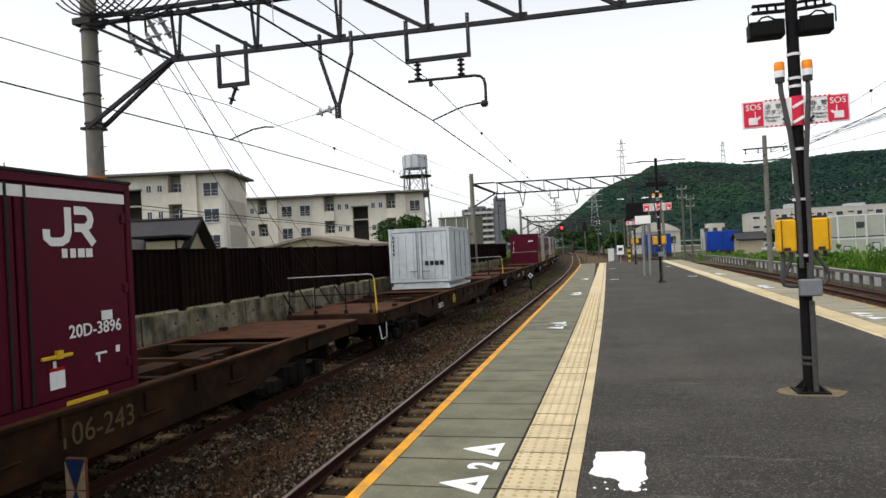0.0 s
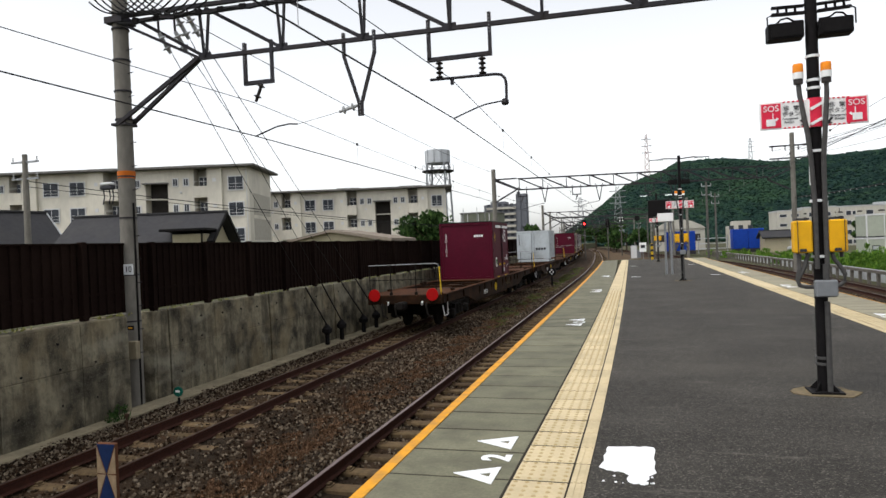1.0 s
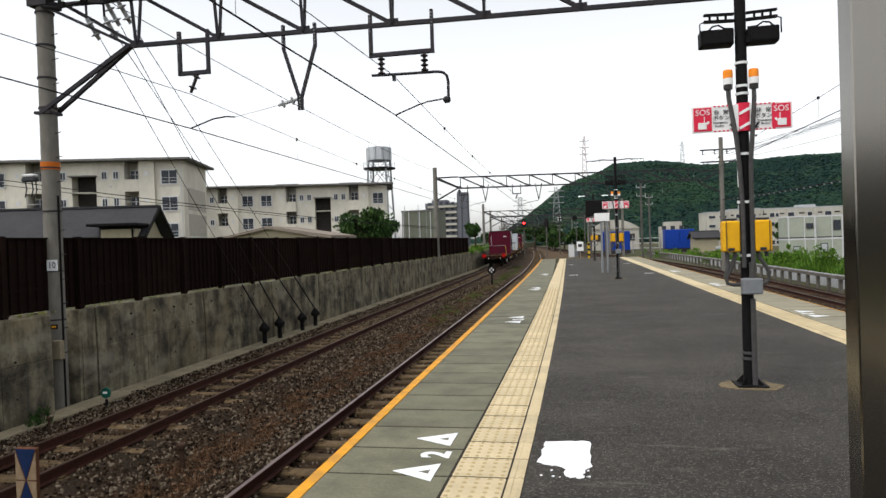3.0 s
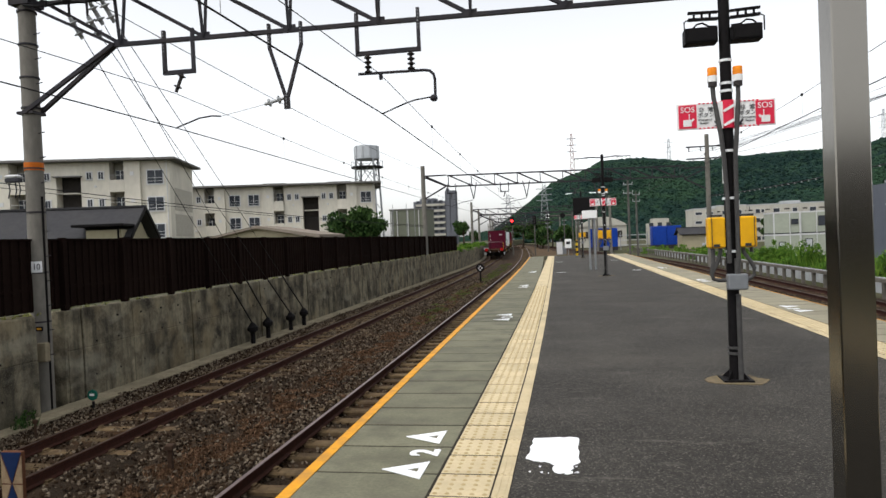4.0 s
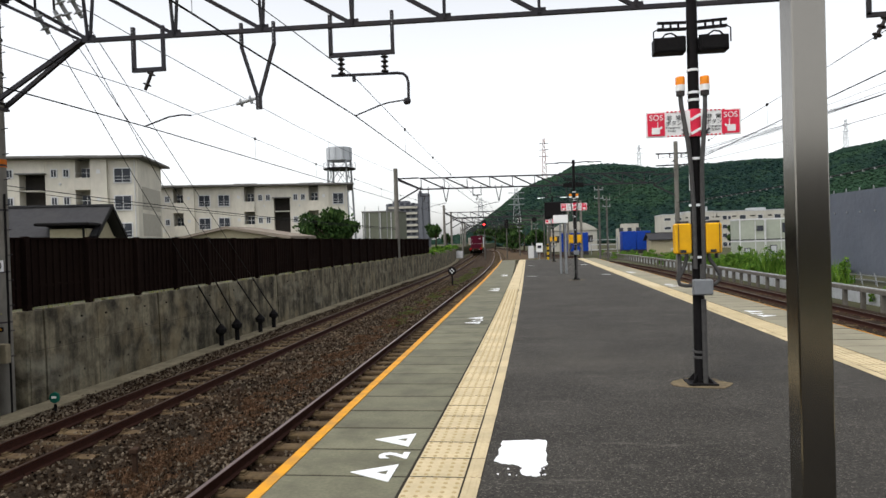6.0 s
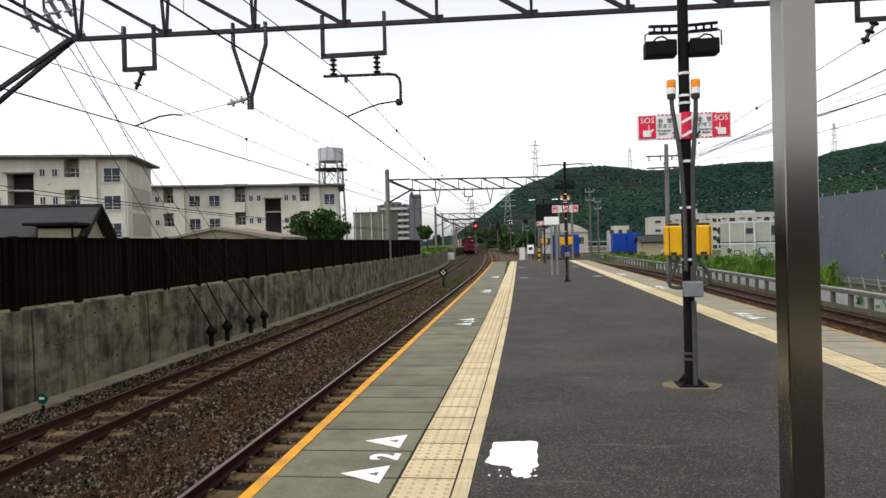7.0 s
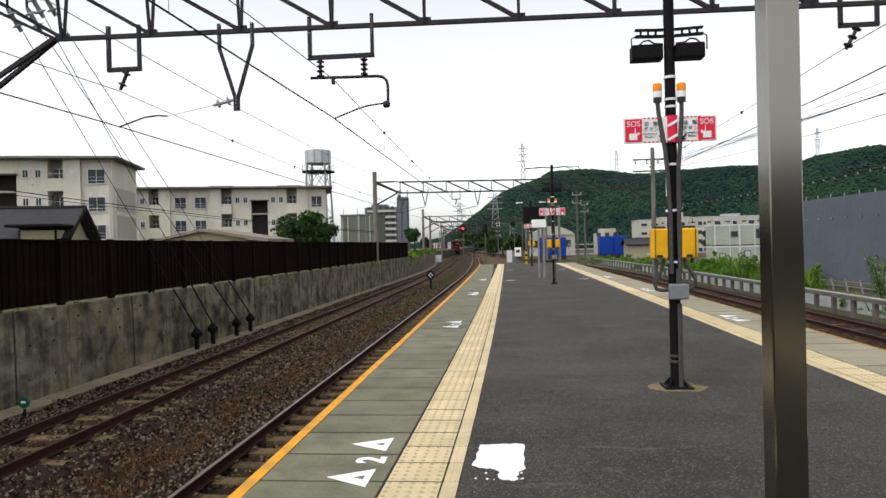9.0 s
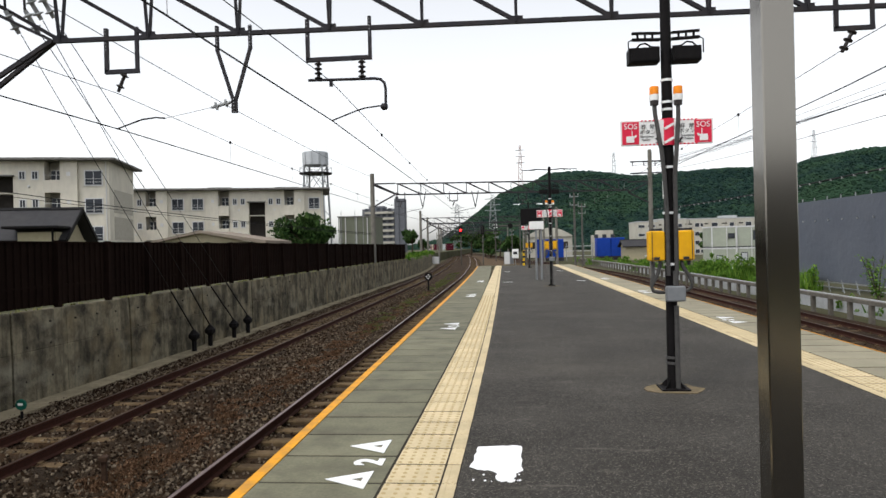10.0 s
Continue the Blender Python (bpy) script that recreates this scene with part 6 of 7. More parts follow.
# Hill greens shifted to blue: slight distance haze mixed into the base colours.
WOODS = layered(islands("hazy_hill_woods", (0.006, 0.0175, 0.0165), (0.0105, 0.027, 0.0225), (0.021, 0.046, 0.028), 0.95, 0.06), ((0.011, (1, 1, 1.6), 0.47, 0.6, 0.6, (0.023, 0.051, 0.024)), (0.02, (1, 1, 2), 0.5, 0.62, 0.75, (0.0055, 0.018, 0.0165)), (0.1, (1, 1, 1), 0.55, 0.66, 0.4, (0.034, 0.068, 0.026))))
DISTANCE = surface("hazy_wooded_slope", (0.0075, 0.02, 0.0175), (0.011, 0.028, 0.0225), 0.1, 0.95, 0.0)


def window(parent, x, z, w, h, y=0.0, bars=True):
    win = part("window", Shape().box(x, y - 0.04, z, w + 0.16, 0.08, h + 0.16), FRAME, parent)
    for k in (-1, 1):
        part("pane", Shape().box(x + k * w / 4, y - 0.085, z, w / 2 - 0.06, 0.02, h - 0.06), GLASS, win)
    if bars:
        part("railing", Shape().box(x, y - 0.16, z - h * 0.28, w + 0.1, 0.03, 0.04).box(x, y - 0.16, z - h * 0.05, w + 0.1, 0.03, 0.03).box(x, y - 0.16, z - h * 0.48, w + 0.1, 0.03, 0.04), FRAME, win)


def build_apartment(m, half, storey, top, units, label, cut=0.0):
    """A walk-up block: its facade along x, its corner at the origin, the top at z = top."""
    root = thing("apartment_block", m, label, "apartment building", "apartment blocks")
    k = half / 9.5
    deep = 9.0
    floors = 4
    w_win, w_pil, w_bal, w_small, w_stair = 2.7 * k, 1.5 * k, 1.45 * k, 2.7 * k, 2.3 * k
    x = 0.0
    order = []
    for u in range(units):
        order += [("win", w_win), ("pil", w_pil), ("bal", w_bal), ("small", w_small), ("stair", w_stair), ("small", w_small), ("bal", w_bal), ("pil", w_pil), ("win", w_win)]
    base = top - floors * storey - 0.4
    for what, w in order:
        x0, x1 = x - w, x
        mid = (x0 + x1) / 2
        if what in ("bal", "stair"):
            part("wall", Shape().box(mid, deep / 2 + 0.7, (top + base) / 2, w, deep - 1.4, top - base), SHADED_RENDER if what == "bal" else OPENING_SHADE, root)
        else:
            proud = 0.35 if what == "pil" else 0.0
            part("wall", Shape().box(mid, deep / 2 - proud / 2, (top + base) / 2, w - 0.004, deep + proud, top - base), RENDER_WALL, root)
        for f in range(floors):
            z = top - 0.35 - storey * (f + 0.5)
            if what == "win":
                window(root, mid, z + 0.05, 1.5 * k, 1.45)
            elif what == "small":
                window(root, mid - 0.55 * k, z + 0.35, 0.5, 0.75, bars=False)
                window(root, mid + 0.55 * k, z + 0.35, 0.5, 0.75, bars=False)
                part("vent", Shape().lathe((mid, -0.02, z - 0.75), [(0.13, 0), (0.13, -0.08), (0.05, -0.12)], 8, (0, 1, 0)), FRAME, root)
            elif what == "bal":
                bal = part("balcony", Shape().box(mid, -0.3, z - storey * 0.25, w - 0.02, 0.1, storey * 0.4, chamfer=0.01).box(mid, 0.52, z - storey * 0.47, w, 1.75, 0.14), RENDER_WALL, root)
                part("pane", Shape().box(mid + 0.1, 0.67, z + 0.3, w * 0.6, 0.05, storey * 0.42), GLASS, bal)
                part("pane_frame", Shape().box(mid + 0.1, 0.64, z + 0.3, 0.06, 0.05, storey * 0.42).box(mid + 0.1, 0.64, z + 0.3 + storey * 0.21, w * 0.66, 0.05, 0.06), FRAME, bal)
                part("drying_rail", Shape().rod((mid - w * 0.45, -0.28, z + storey * 0.12), (mid + w * 0.45, -0.28, z + storey * 0.12), 0.025, n=5).rod((mid - w * 0.45, -0.28, z - storey * 0.1), (mid - w * 0.45, -0.28, z + storey * 0.4), 0.02, n=5), FRAME, bal)
            elif what == "stair":
                part("landing", Shape().box(mid, 0.4, z - storey * 0.5, w, 0.8, 0.16), SHADED_RENDER, root)
            elif what == "pil" and f < 3:
                part("vent", Shape().box(mid, -0.38, z + 0.45, 0.36, 0.05, 0.4), FRAME, root)
        if what == "stair":
            part("stair_head", Shape().box(mid, 0.1, top - storey * 0.25, w, 0.3, storey * 0.5), RENDER_WALL, root)
            part("stair_canopy", Shape().box(mid, -0.15, top - storey * 0.52, w + 0.3, 0.9, 0.12), ROOF_EDGE, root)
        x = x0
    part("roof", Shape().box(x / 2 + 0.25, deep / 2 - 0.3, top + 0.12, -x + 1.3, deep + 1.6, 0.26, chamfer=0.05), ROOF_EDGE, root, "thin grey flat roof with overhang")
    for x_, w in ((-w_win - w_pil - 1.0 * k, 3.2), (-2 * half + 4, 3.0)):
        part("roof_kerb", Shape().box(x_, 2.0, top + 0.34, w, 3.6, 0.2), ROOF_EDGE, root)
    for f in range(3):
        part("gable_panel", Shape().box(0.02, deep * 0.55, top - storey * (f + 1.5) + 0.3, 0.05, deep * 0.75, storey * 0.85), SHADED_RENDER, root)
    part("downpipe", Shape().rod((-0.25, -0.08, base), (-0.25, -0.08, top), 0.05, n=6), FRAME, root)


def build_house(m, length, wall_h, rise, depth, label, roof=ROOF_TILE, verge=BLACK_STEEL):
    """A gabled house: ridge along x from 0 to -length, eaves at wall_h."""
    root = thing("house", m, label, "house", "houses behind the fence")
    part("wall", Shape().box(-length / 2, 0, wall_h / 2, length - 0.9, depth - 0.9, wall_h), HOUSE_WALL, root)
    h = depth / 2
    s = Shape()
    for x0 in (0.0,):
        t = 0.14
        s.add([(0, -h, wall_h), (-length, -h, wall_h), (-length, 0, wall_h + rise), (0, 0, wall_h + rise), (0, -h, wall_h - t), (-length, -h, wall_h - t), (-length, 0, wall_h + rise - t), (0, 0, wall_h + rise - t)],
              [(0, 1, 2, 3), (7, 6, 5, 4), (0, 4, 5, 1), (0, 3, 7, 4), (1, 5, 6, 2)])
        s.add([(0, h, wall_h), (-length, h, wall_h), (-length, 0, wall_h + rise), (0, 0, wall_h + rise), (0, h, wall_h - t), (-length, h, wall_h - t), (-length, 0, wall_h + rise - t), (0, 0, wall_h + rise - t)],
              [(3, 2, 1, 0), (4, 5, 6, 7), (1, 5, 4, 0), (4, 7, 3, 0), (2, 6, 5, 1)])
    part("roof", s, roof, root, "dark grey slate roof")
    part("ridge", Shape().bar((0.05, 0, wall_h + rise + 0.03), (-length - 0.05, 0, wall_h + rise + 0.03), 0.25, 0.1), roof, root)
    for x in (-0.5, -length + 0.5):
        part("gable", Shape().add([(x, -h + 0.45, wall_h - 0.1), (x, h - 0.45, wall_h - 0.1), (x, 0, wall_h + rise - 0.2), (x - 0.1, -h + 0.45, wall_h - 0.1), (x - 0.1, h - 0.45, wall_h - 0.1), (x - 0.1, 0, wall_h + rise - 0.2)],
                                  [(0, 1, 2), (5, 4, 3), (0, 3, 4, 1), (1, 4, 5, 2), (2, 5, 3, 0)]), HOUSE_WALL, root)
    for y, k in ((-h, 1), (h, -1)):
        part("verge", Shape().bar((0.02, y, wall_h - 0.05), (0.02, 0, wall_h + rise - 0.05), 0.05, 0.2), verge, root)
        part("gutter", Shape().rod((0, y, wall_h - 0.08), (-length, y, wall_h - 0.08), 0.06, n=6), BLACK_STEEL, root)
    return root


def leaves(s, rnd, centre, radii, count, size):
    """Small folded leaves scattered through an uneven cloud of clumps."""
    clumps = []
    for i in range(max(6, count // 110)):
        d = Vector((rnd.gauss(0, 1), rnd.gauss(0, 1), rnd.gauss(0, 1))).normalized() * rnd.uniform(0.35, 0.95)
        clumps.append((Vector((d.x * radii[0], d.y * radii[1], d.z * radii[2])), rnd.uniform(0.18, 0.42)))
    for i in range(count):
        c, r = rnd.choice(clumps)
        d = Vector((rnd.gauss(0, 1), rnd.gauss(0, 1), rnd.gauss(0, 1))).normalized() * (r * rnd.uniform(0.5, 1.0))
        p = Vector(centre) + c + Vector((d.x * radii[0], d.y * radii[1], d.z * radii[2]))
        e = Euler((rnd.uniform(0, 6.3), rnd.uniform(0, 6.3), rnd.uniform(0, 6.3))).to_matrix()
        k = size * rnd.uniform(0.6, 1.4)
        pts = [p + e @ Vector(q) * k for q in ((-0.5, 0, 0), (0, -0.35, 0.1), (0.55, 0, 0), (0, 0.35, 0.1))]
        s.add(pts, [(0, 1, 2), (0, 2, 3)])


def build_tree(x, y, z, height, spread_, count, size, label, leaf=None, seed=1):
    rnd = random.Random(seed)
    root = thing("tree", pose(x, y, z), label, "tree", "trees round the railway")
    s = Shape()
    s.rod((0, 0, -0.2), (0.1, 0, height * 0.45), height * 0.035, height * 0.022, 8)
    for i in range(7):
        a, h = rnd.uniform(0, 6.28), rnd.uniform(0.3, 0.5) * height
        tip = (math.cos(a) * spread_ * 0.6, math.sin(a) * spread_ * 0.6, h + height * rnd.uniform(0.2, 0.4))
        s.rod((0.05, 0, h), tip, height * 0.014, height * 0.004, 5)
    part("trunk", s, BARK, root, "brown trunk with limbs")
    s = Shape()
    leaves(s, rnd, (0, 0, height * 0.62), (spread_, spread_, height * 0.38), count, size)
    part("crown", s, leaf or LEAF, root, "leafy uneven green crown")


def build_sapling(x, y, z, height, seed):
    """A thin many-stemmed young tree with loose leaves."""
    rnd = random.Random(seed)
    root = thing("sapling", pose(x, y, z), "thin bright green sapling growing before the grey screen", "sapling", "saplings beside the track")
    stems, green = Shape(), Shape()
    for k in range(9):
        a = rnd.uniform(0, 6.28)
        r = rnd.uniform(0.2, 0.75)
        h = height * rnd.uniform(0.55, 1.0)
        way = [Vector((r * math.cos(a) * t ** 1.6, r * math.sin(a) * t ** 1.6, h * t)) for t in (0, 0.35, 0.7, 1.0)]
        stems.tube(way, 0.012, 5)
        for j in range(46):
            t = 0.25 + 0.75 * rnd.random()
            p = Vector((r * math.cos(a) * t ** 1.6, r * math.sin(a) * t ** 1.6, h * t)) + Vector((rnd.gauss(0, 0.11), rnd.gauss(0, 0.11), rnd.gauss(0, 0.08)))
            e = Euler((rnd.uniform(-0.8, 0.8), rnd.uniform(-0.8, 0.8), rnd.uniform(0, 6.3))).to_matrix()
            w = rnd.uniform(0.05, 0.1)
            green.add([p + e @ Vector(q) * w for q in ((-0.9, 0, 0), (0, -0.45, 0.1), (1, 0, -0.1), (0, 0.45, 0.1))], [(0, 1, 2), (0, 2, 3)])
    part("stem", stems, BARK, root)
    part("foliage", green, LEAF_LIGHT, root, "loose bright green leaves")


def build_bush_row(name, spots, label, leaf, seed, blade=0.35):
    """Weeds and shrubs: tufts of blades and leaves joined into one mass."""
    rnd = random.Random(seed)
    s = Shape()
    for x, y, z, r, h in spots:
        n = int(130 * r * max(1.0, h) * (1 if blade > 0.1 else 3))
        for i in range(n):
            a, d = rnd.uniform(0, 6.28), r * math.sqrt(rnd.random())
            px, py = x + d * math.cos(a), y + d * math.sin(a)
            hh = h * rnd.uniform(0.3, 1.0) * (1 - 0.5 * (d / r) ** 2)
            lean = (rnd.uniform(-0.3, 0.3) * hh, rnd.uniform(-0.3, 0.3) * hh)
            w = rnd.uniform(0.03, 0.07) * (max(0.7, blade * 3) if blade > 0.1 else 0.17)
            b = rnd.uniform(0, 6.28)
            dx, dy = w * math.cos(b), w * math.sin(b)
            s.add([(px - dx, py - dy, z), (px + dx, py + dy, z), (px + lean[0] + dx * 0.6, py + lean[1] + dy * 0.6, z + hh * 0.7), (px + lean[0] * 1.5, py + lean[1] * 1.5, z + hh)], [(0, 1, 2), (0, 2, 3)])
        leaves(s, rnd, (x, y, z + h * 0.5), (r * 0.9, r * 0.9, h * 0.5), int(n * (2.2 if blade > 0.1 else 1)), blade)
    tagged(part(name, s, leaf), label, "weeds", kind="stuff")


RIDGE_AZ = (-14, -8, -5.4, -3.5, -2.0, -0.3, 1.2, 2.8, 3.8, 7.0, 9.0, 10.6, 12.0, 14.2, 18.2, 22.6, 23.8, 25.5, 27.3, 34, 45, 60)
RIDGE_UP = (6, 8, 18, 43, 66, 95, 107, 118, 131, 133, 128, 123, 123, 128, 133, 130, 141, 149, 157, 160, 120, 60)


def ridge(az):
    base = float(np.interp(az, RIDGE_AZ, RIDGE_UP)) + 4.0 + 6.0 * min(1.0, max(0.0, (az - 19) / 4))
    return max(0.0, base) / 1183.0 * math.cos(radians(az + 5.2))


def build_hill():
    """A wooded hill: a slope mesh under a mass of tree crowns."""
    azs = np.arange(-16, 62, 0.8)
    steps = [(300, 0.0), (380, 0.1), (440, 0.35), (500, 0.65), (560, 0.88), (620, 1.0), (720, 0.95), (900, 0.5), (1200, 0.0)]

    def spot(az, k):
        d, up = steps[k]
        a = radians(az)
        crest = ridge(az) * 620
        bump = 6 * noise.noise(Vector((az * 0.25, k * 0.9, 2)))
        return (d * math.sin(a), d * math.cos(a), -1.3 + max(0.0, crest * up + bump * up * (1 - up) * 3 - 3 * (up > 0)))
    s = Shape()
    pts = [spot(az, k) for az in azs for k in range(len(steps))]
    n = len(steps)
    s.add(pts, [(i * n + k, i * n + k + 1, i * n + n + k + 1, i * n + n + k) for i in range(len(azs) - 1) for k in range(n - 1)])
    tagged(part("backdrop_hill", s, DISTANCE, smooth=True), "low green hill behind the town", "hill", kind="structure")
    rnd = random.Random(21)
    s = Shape()
    ico = [(0, 0, 1), (0.89, 0, 0.45), (0.28, 0.85, 0.45), (-0.72, 0.53, 0.45), (-0.72, -0.53, 0.45), (0.28, -0.85, 0.45), (0.6, 0.4, -0.3), (-0.3, 0.7, -0.3), (-0.6, -0.4, -0.3), (0.4, -0.7, -0.3)]
    fac = [(0, 1, 2), (0, 2, 3), (0, 3, 4), (0, 4, 5), (0, 5, 1), (1, 6, 2), (2, 6, 7), (2, 7, 3), (3, 7, 8), (3, 8, 4), (4, 8, 9), (4, 9, 5), (5, 9, 6), (5, 6, 1)]
    for i in range(46000):
        az = rnd.uniform(-9, 40)
        if ridge(az) * 1183 < 10:
            continue
        u = rnd.random()
        k = min(4, int(u * 5))
        t = rnd.random()
        p0, p1 = Vector(spot(az, k)), Vector(spot(az, k + 1))
        p = p0.lerp(p1, t)
        if p.z < 1 and rnd.random() < 0.5:
            continue
        r = rnd.uniform(0.7, 1.9)
        turn = rnd.uniform(0, 6.28)
        c, d = math.cos(turn), math.sin(turn)
        tall = rnd.uniform(0.8, 1.3)
        s.add([(p.x + r * (q[0] * c - q[1] * d) * rnd.uniform(0.75, 1.25), p.y + r * (q[0] * d + q[1] * c), p.z + r * 0.2 + r * q[2] * tall * rnd.uniform(0.7, 1.2)) for q in ico], fac)
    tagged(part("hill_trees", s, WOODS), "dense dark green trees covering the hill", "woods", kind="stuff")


def build_pylon(x, y, z0, z1, w, paint=GALV, heavy=1.0):
    root = thing("transmission_tower", pose(x, y, z0), "slender %s lattice transmission tower on the skyline" % ("faded red" if heavy > 1 else "grey"), "pylon", "transmission towers")
    h = z1 - z0
    s = Shape()
    t = w * 0.04 * heavy
    for a in (-1, 1):
        for b in (-1, 1):
            s.bar((a * w / 2, b * w / 2, 0), (a * w * 0.12, b * w * 0.12, h), t, t)
    part("legs", s, paint, root)
    s = Shape()
    for k in range(12):
        z, z2 = h * k / 12, h * (k + 1) / 12
        wa, wb = w / 2 - (w * 0.38) * k / 12, w / 2 - (w * 0.38) * (k + 1) / 12
        for b in (-1, 1):
            s.bar((-wa, b * wa, z), (wb, b * wb, z2), t * 0.6, t * 0.6)
            s.bar((wa, b * wa, z), (-wb, b * wb, z2), t * 0.6, t * 0.6)
    part("bracing", s, paint, root)
    for k in (0.72, 0.82, 0.92):
        part("cross_arm", Shape().bar((-w * 0.7, 0, h * k), (w * 0.7, 0, h * k), t * 1.2, t * 1.5), GALV, root)


def utility_pole(x, y, z0, z1, label, arm=1.6, transformer=False):
    root = thing("utility_pole", pose(x, y, z0), label, "utility pole", "utility poles")
    h = z1 - z0
    part("pole", Shape().rod((0, 0, 0), (0, 0, h), 0.11 if arm < 1 else 0.16, 0.085 if arm < 1 else 0.11, 12), DARK_POLE if arm < 1 else CONC_POLE, root, smooth=True)
    for k in (0.35, 1.1):
        part("cross_arm", Shape().bar((-arm / 2, 0, h - k), (arm / 2, 0, h - k), 0.08, 0.08), GALV, root)
        for q in (-0.45, 0.0, 0.45):
            part("insulator", insulator((q * arm, 0, h - k + 0.04), (q * arm, 0, h - k + 0.24), 2, 0.05), CERAMIC, root)
    if transformer:
        part("transformer", Shape().lathe((0.45, -0.1, h - 2.6), [(0.22, 0), (0.25, 0.05), (0.25, 0.7), (0.2, 0.78)], 14), GALV, root, "round grey transformer", smooth=True)
    return root


def build_water_tower():
    root = thing("water_tower", pose(-31.2, 110, 0.4), "grey water tank on a steel trestle tower", "water tower")
    part("tank", Shape().lathe((0, 0, 15.3), [(2.05, 0), (2.15, 0.1), (2.15, 2.2), (1.9, 2.32)], 10), TANK_GREY, root, "octagonal grey panelled tank")
    for k in range(10):
        a = 2 * math.pi * (k + 0.5) / 10
        part("tank_rib", Shape().rod((2.1 * math.cos(a), 2.1 * math.sin(a), 15.4), (2.1 * math.cos(a), 2.1 * math.sin(a), 17.5), 0.05, n=5), GALV, root)
    part("deck", Shape().lathe((0, 0, 13.9), [(2.7, 0), (2.75, 0.08), (2.75, 0.2)], 16), STEEL, root)
    for k in range(14):
        a = 2 * math.pi * k / 14
        b = 2 * math.pi * (k + 1) / 14
        part("guard_rail", Shape().rod((2.7 * math.cos(a), 2.7 * math.sin(a), 14.0), (2.7 * math.cos(a), 2.7 * math.sin(a), 15.0), 0.03, n=4)
             .rod((2.7 * math.cos(a), 2.7 * math.sin(a), 15.0), (2.7 * math.cos(b), 2.7 * math.sin(b), 15.0), 0.03, n=4), GALV, root)
    for a in (-1, 1):
        for b in (-1, 1):
            part("leg", Shape().rod((a * 2.0, b * 2.0, 0), (a * 1.5, b * 1.5, 15.4), 0.17, n=8), GALV, root)
        part("brace", Shape().bar((a * 1.55, -1.55, 11), (a * 1.5, 1.5, 15.2), 0.1, 0.1).bar((a * 1.55, 1.55, 11), (a * 1.5, -1.5, 15.2), 0.1, 0.1), GALV, root)
        part("brace", Shape().bar((-1.55, a * 1.55, 11), (1.5, a * 1.5, 15.2), 0.1, 0.1).bar((1.55, a * 1.55, 11), (-1.5, a * 1.5, 15.2), 0.1, 0.1), GALV, root)
        part("brace", Shape().bar((-1.7, a * 1.7, 7), (1.6, a * 1.6, 11), 0.1, 0.1).bar((1.7, a * 1.7, 7), (-1.6, a * 1.6, 11), 0.1, 0.1), GALV, root)
    for a in (-1.8, 0.2, 1.9):
        part("lightning_rod", Shape().rod((a, 0, 17.5), (a, 0, 18.9), 0.025, n=4), GALV, root)


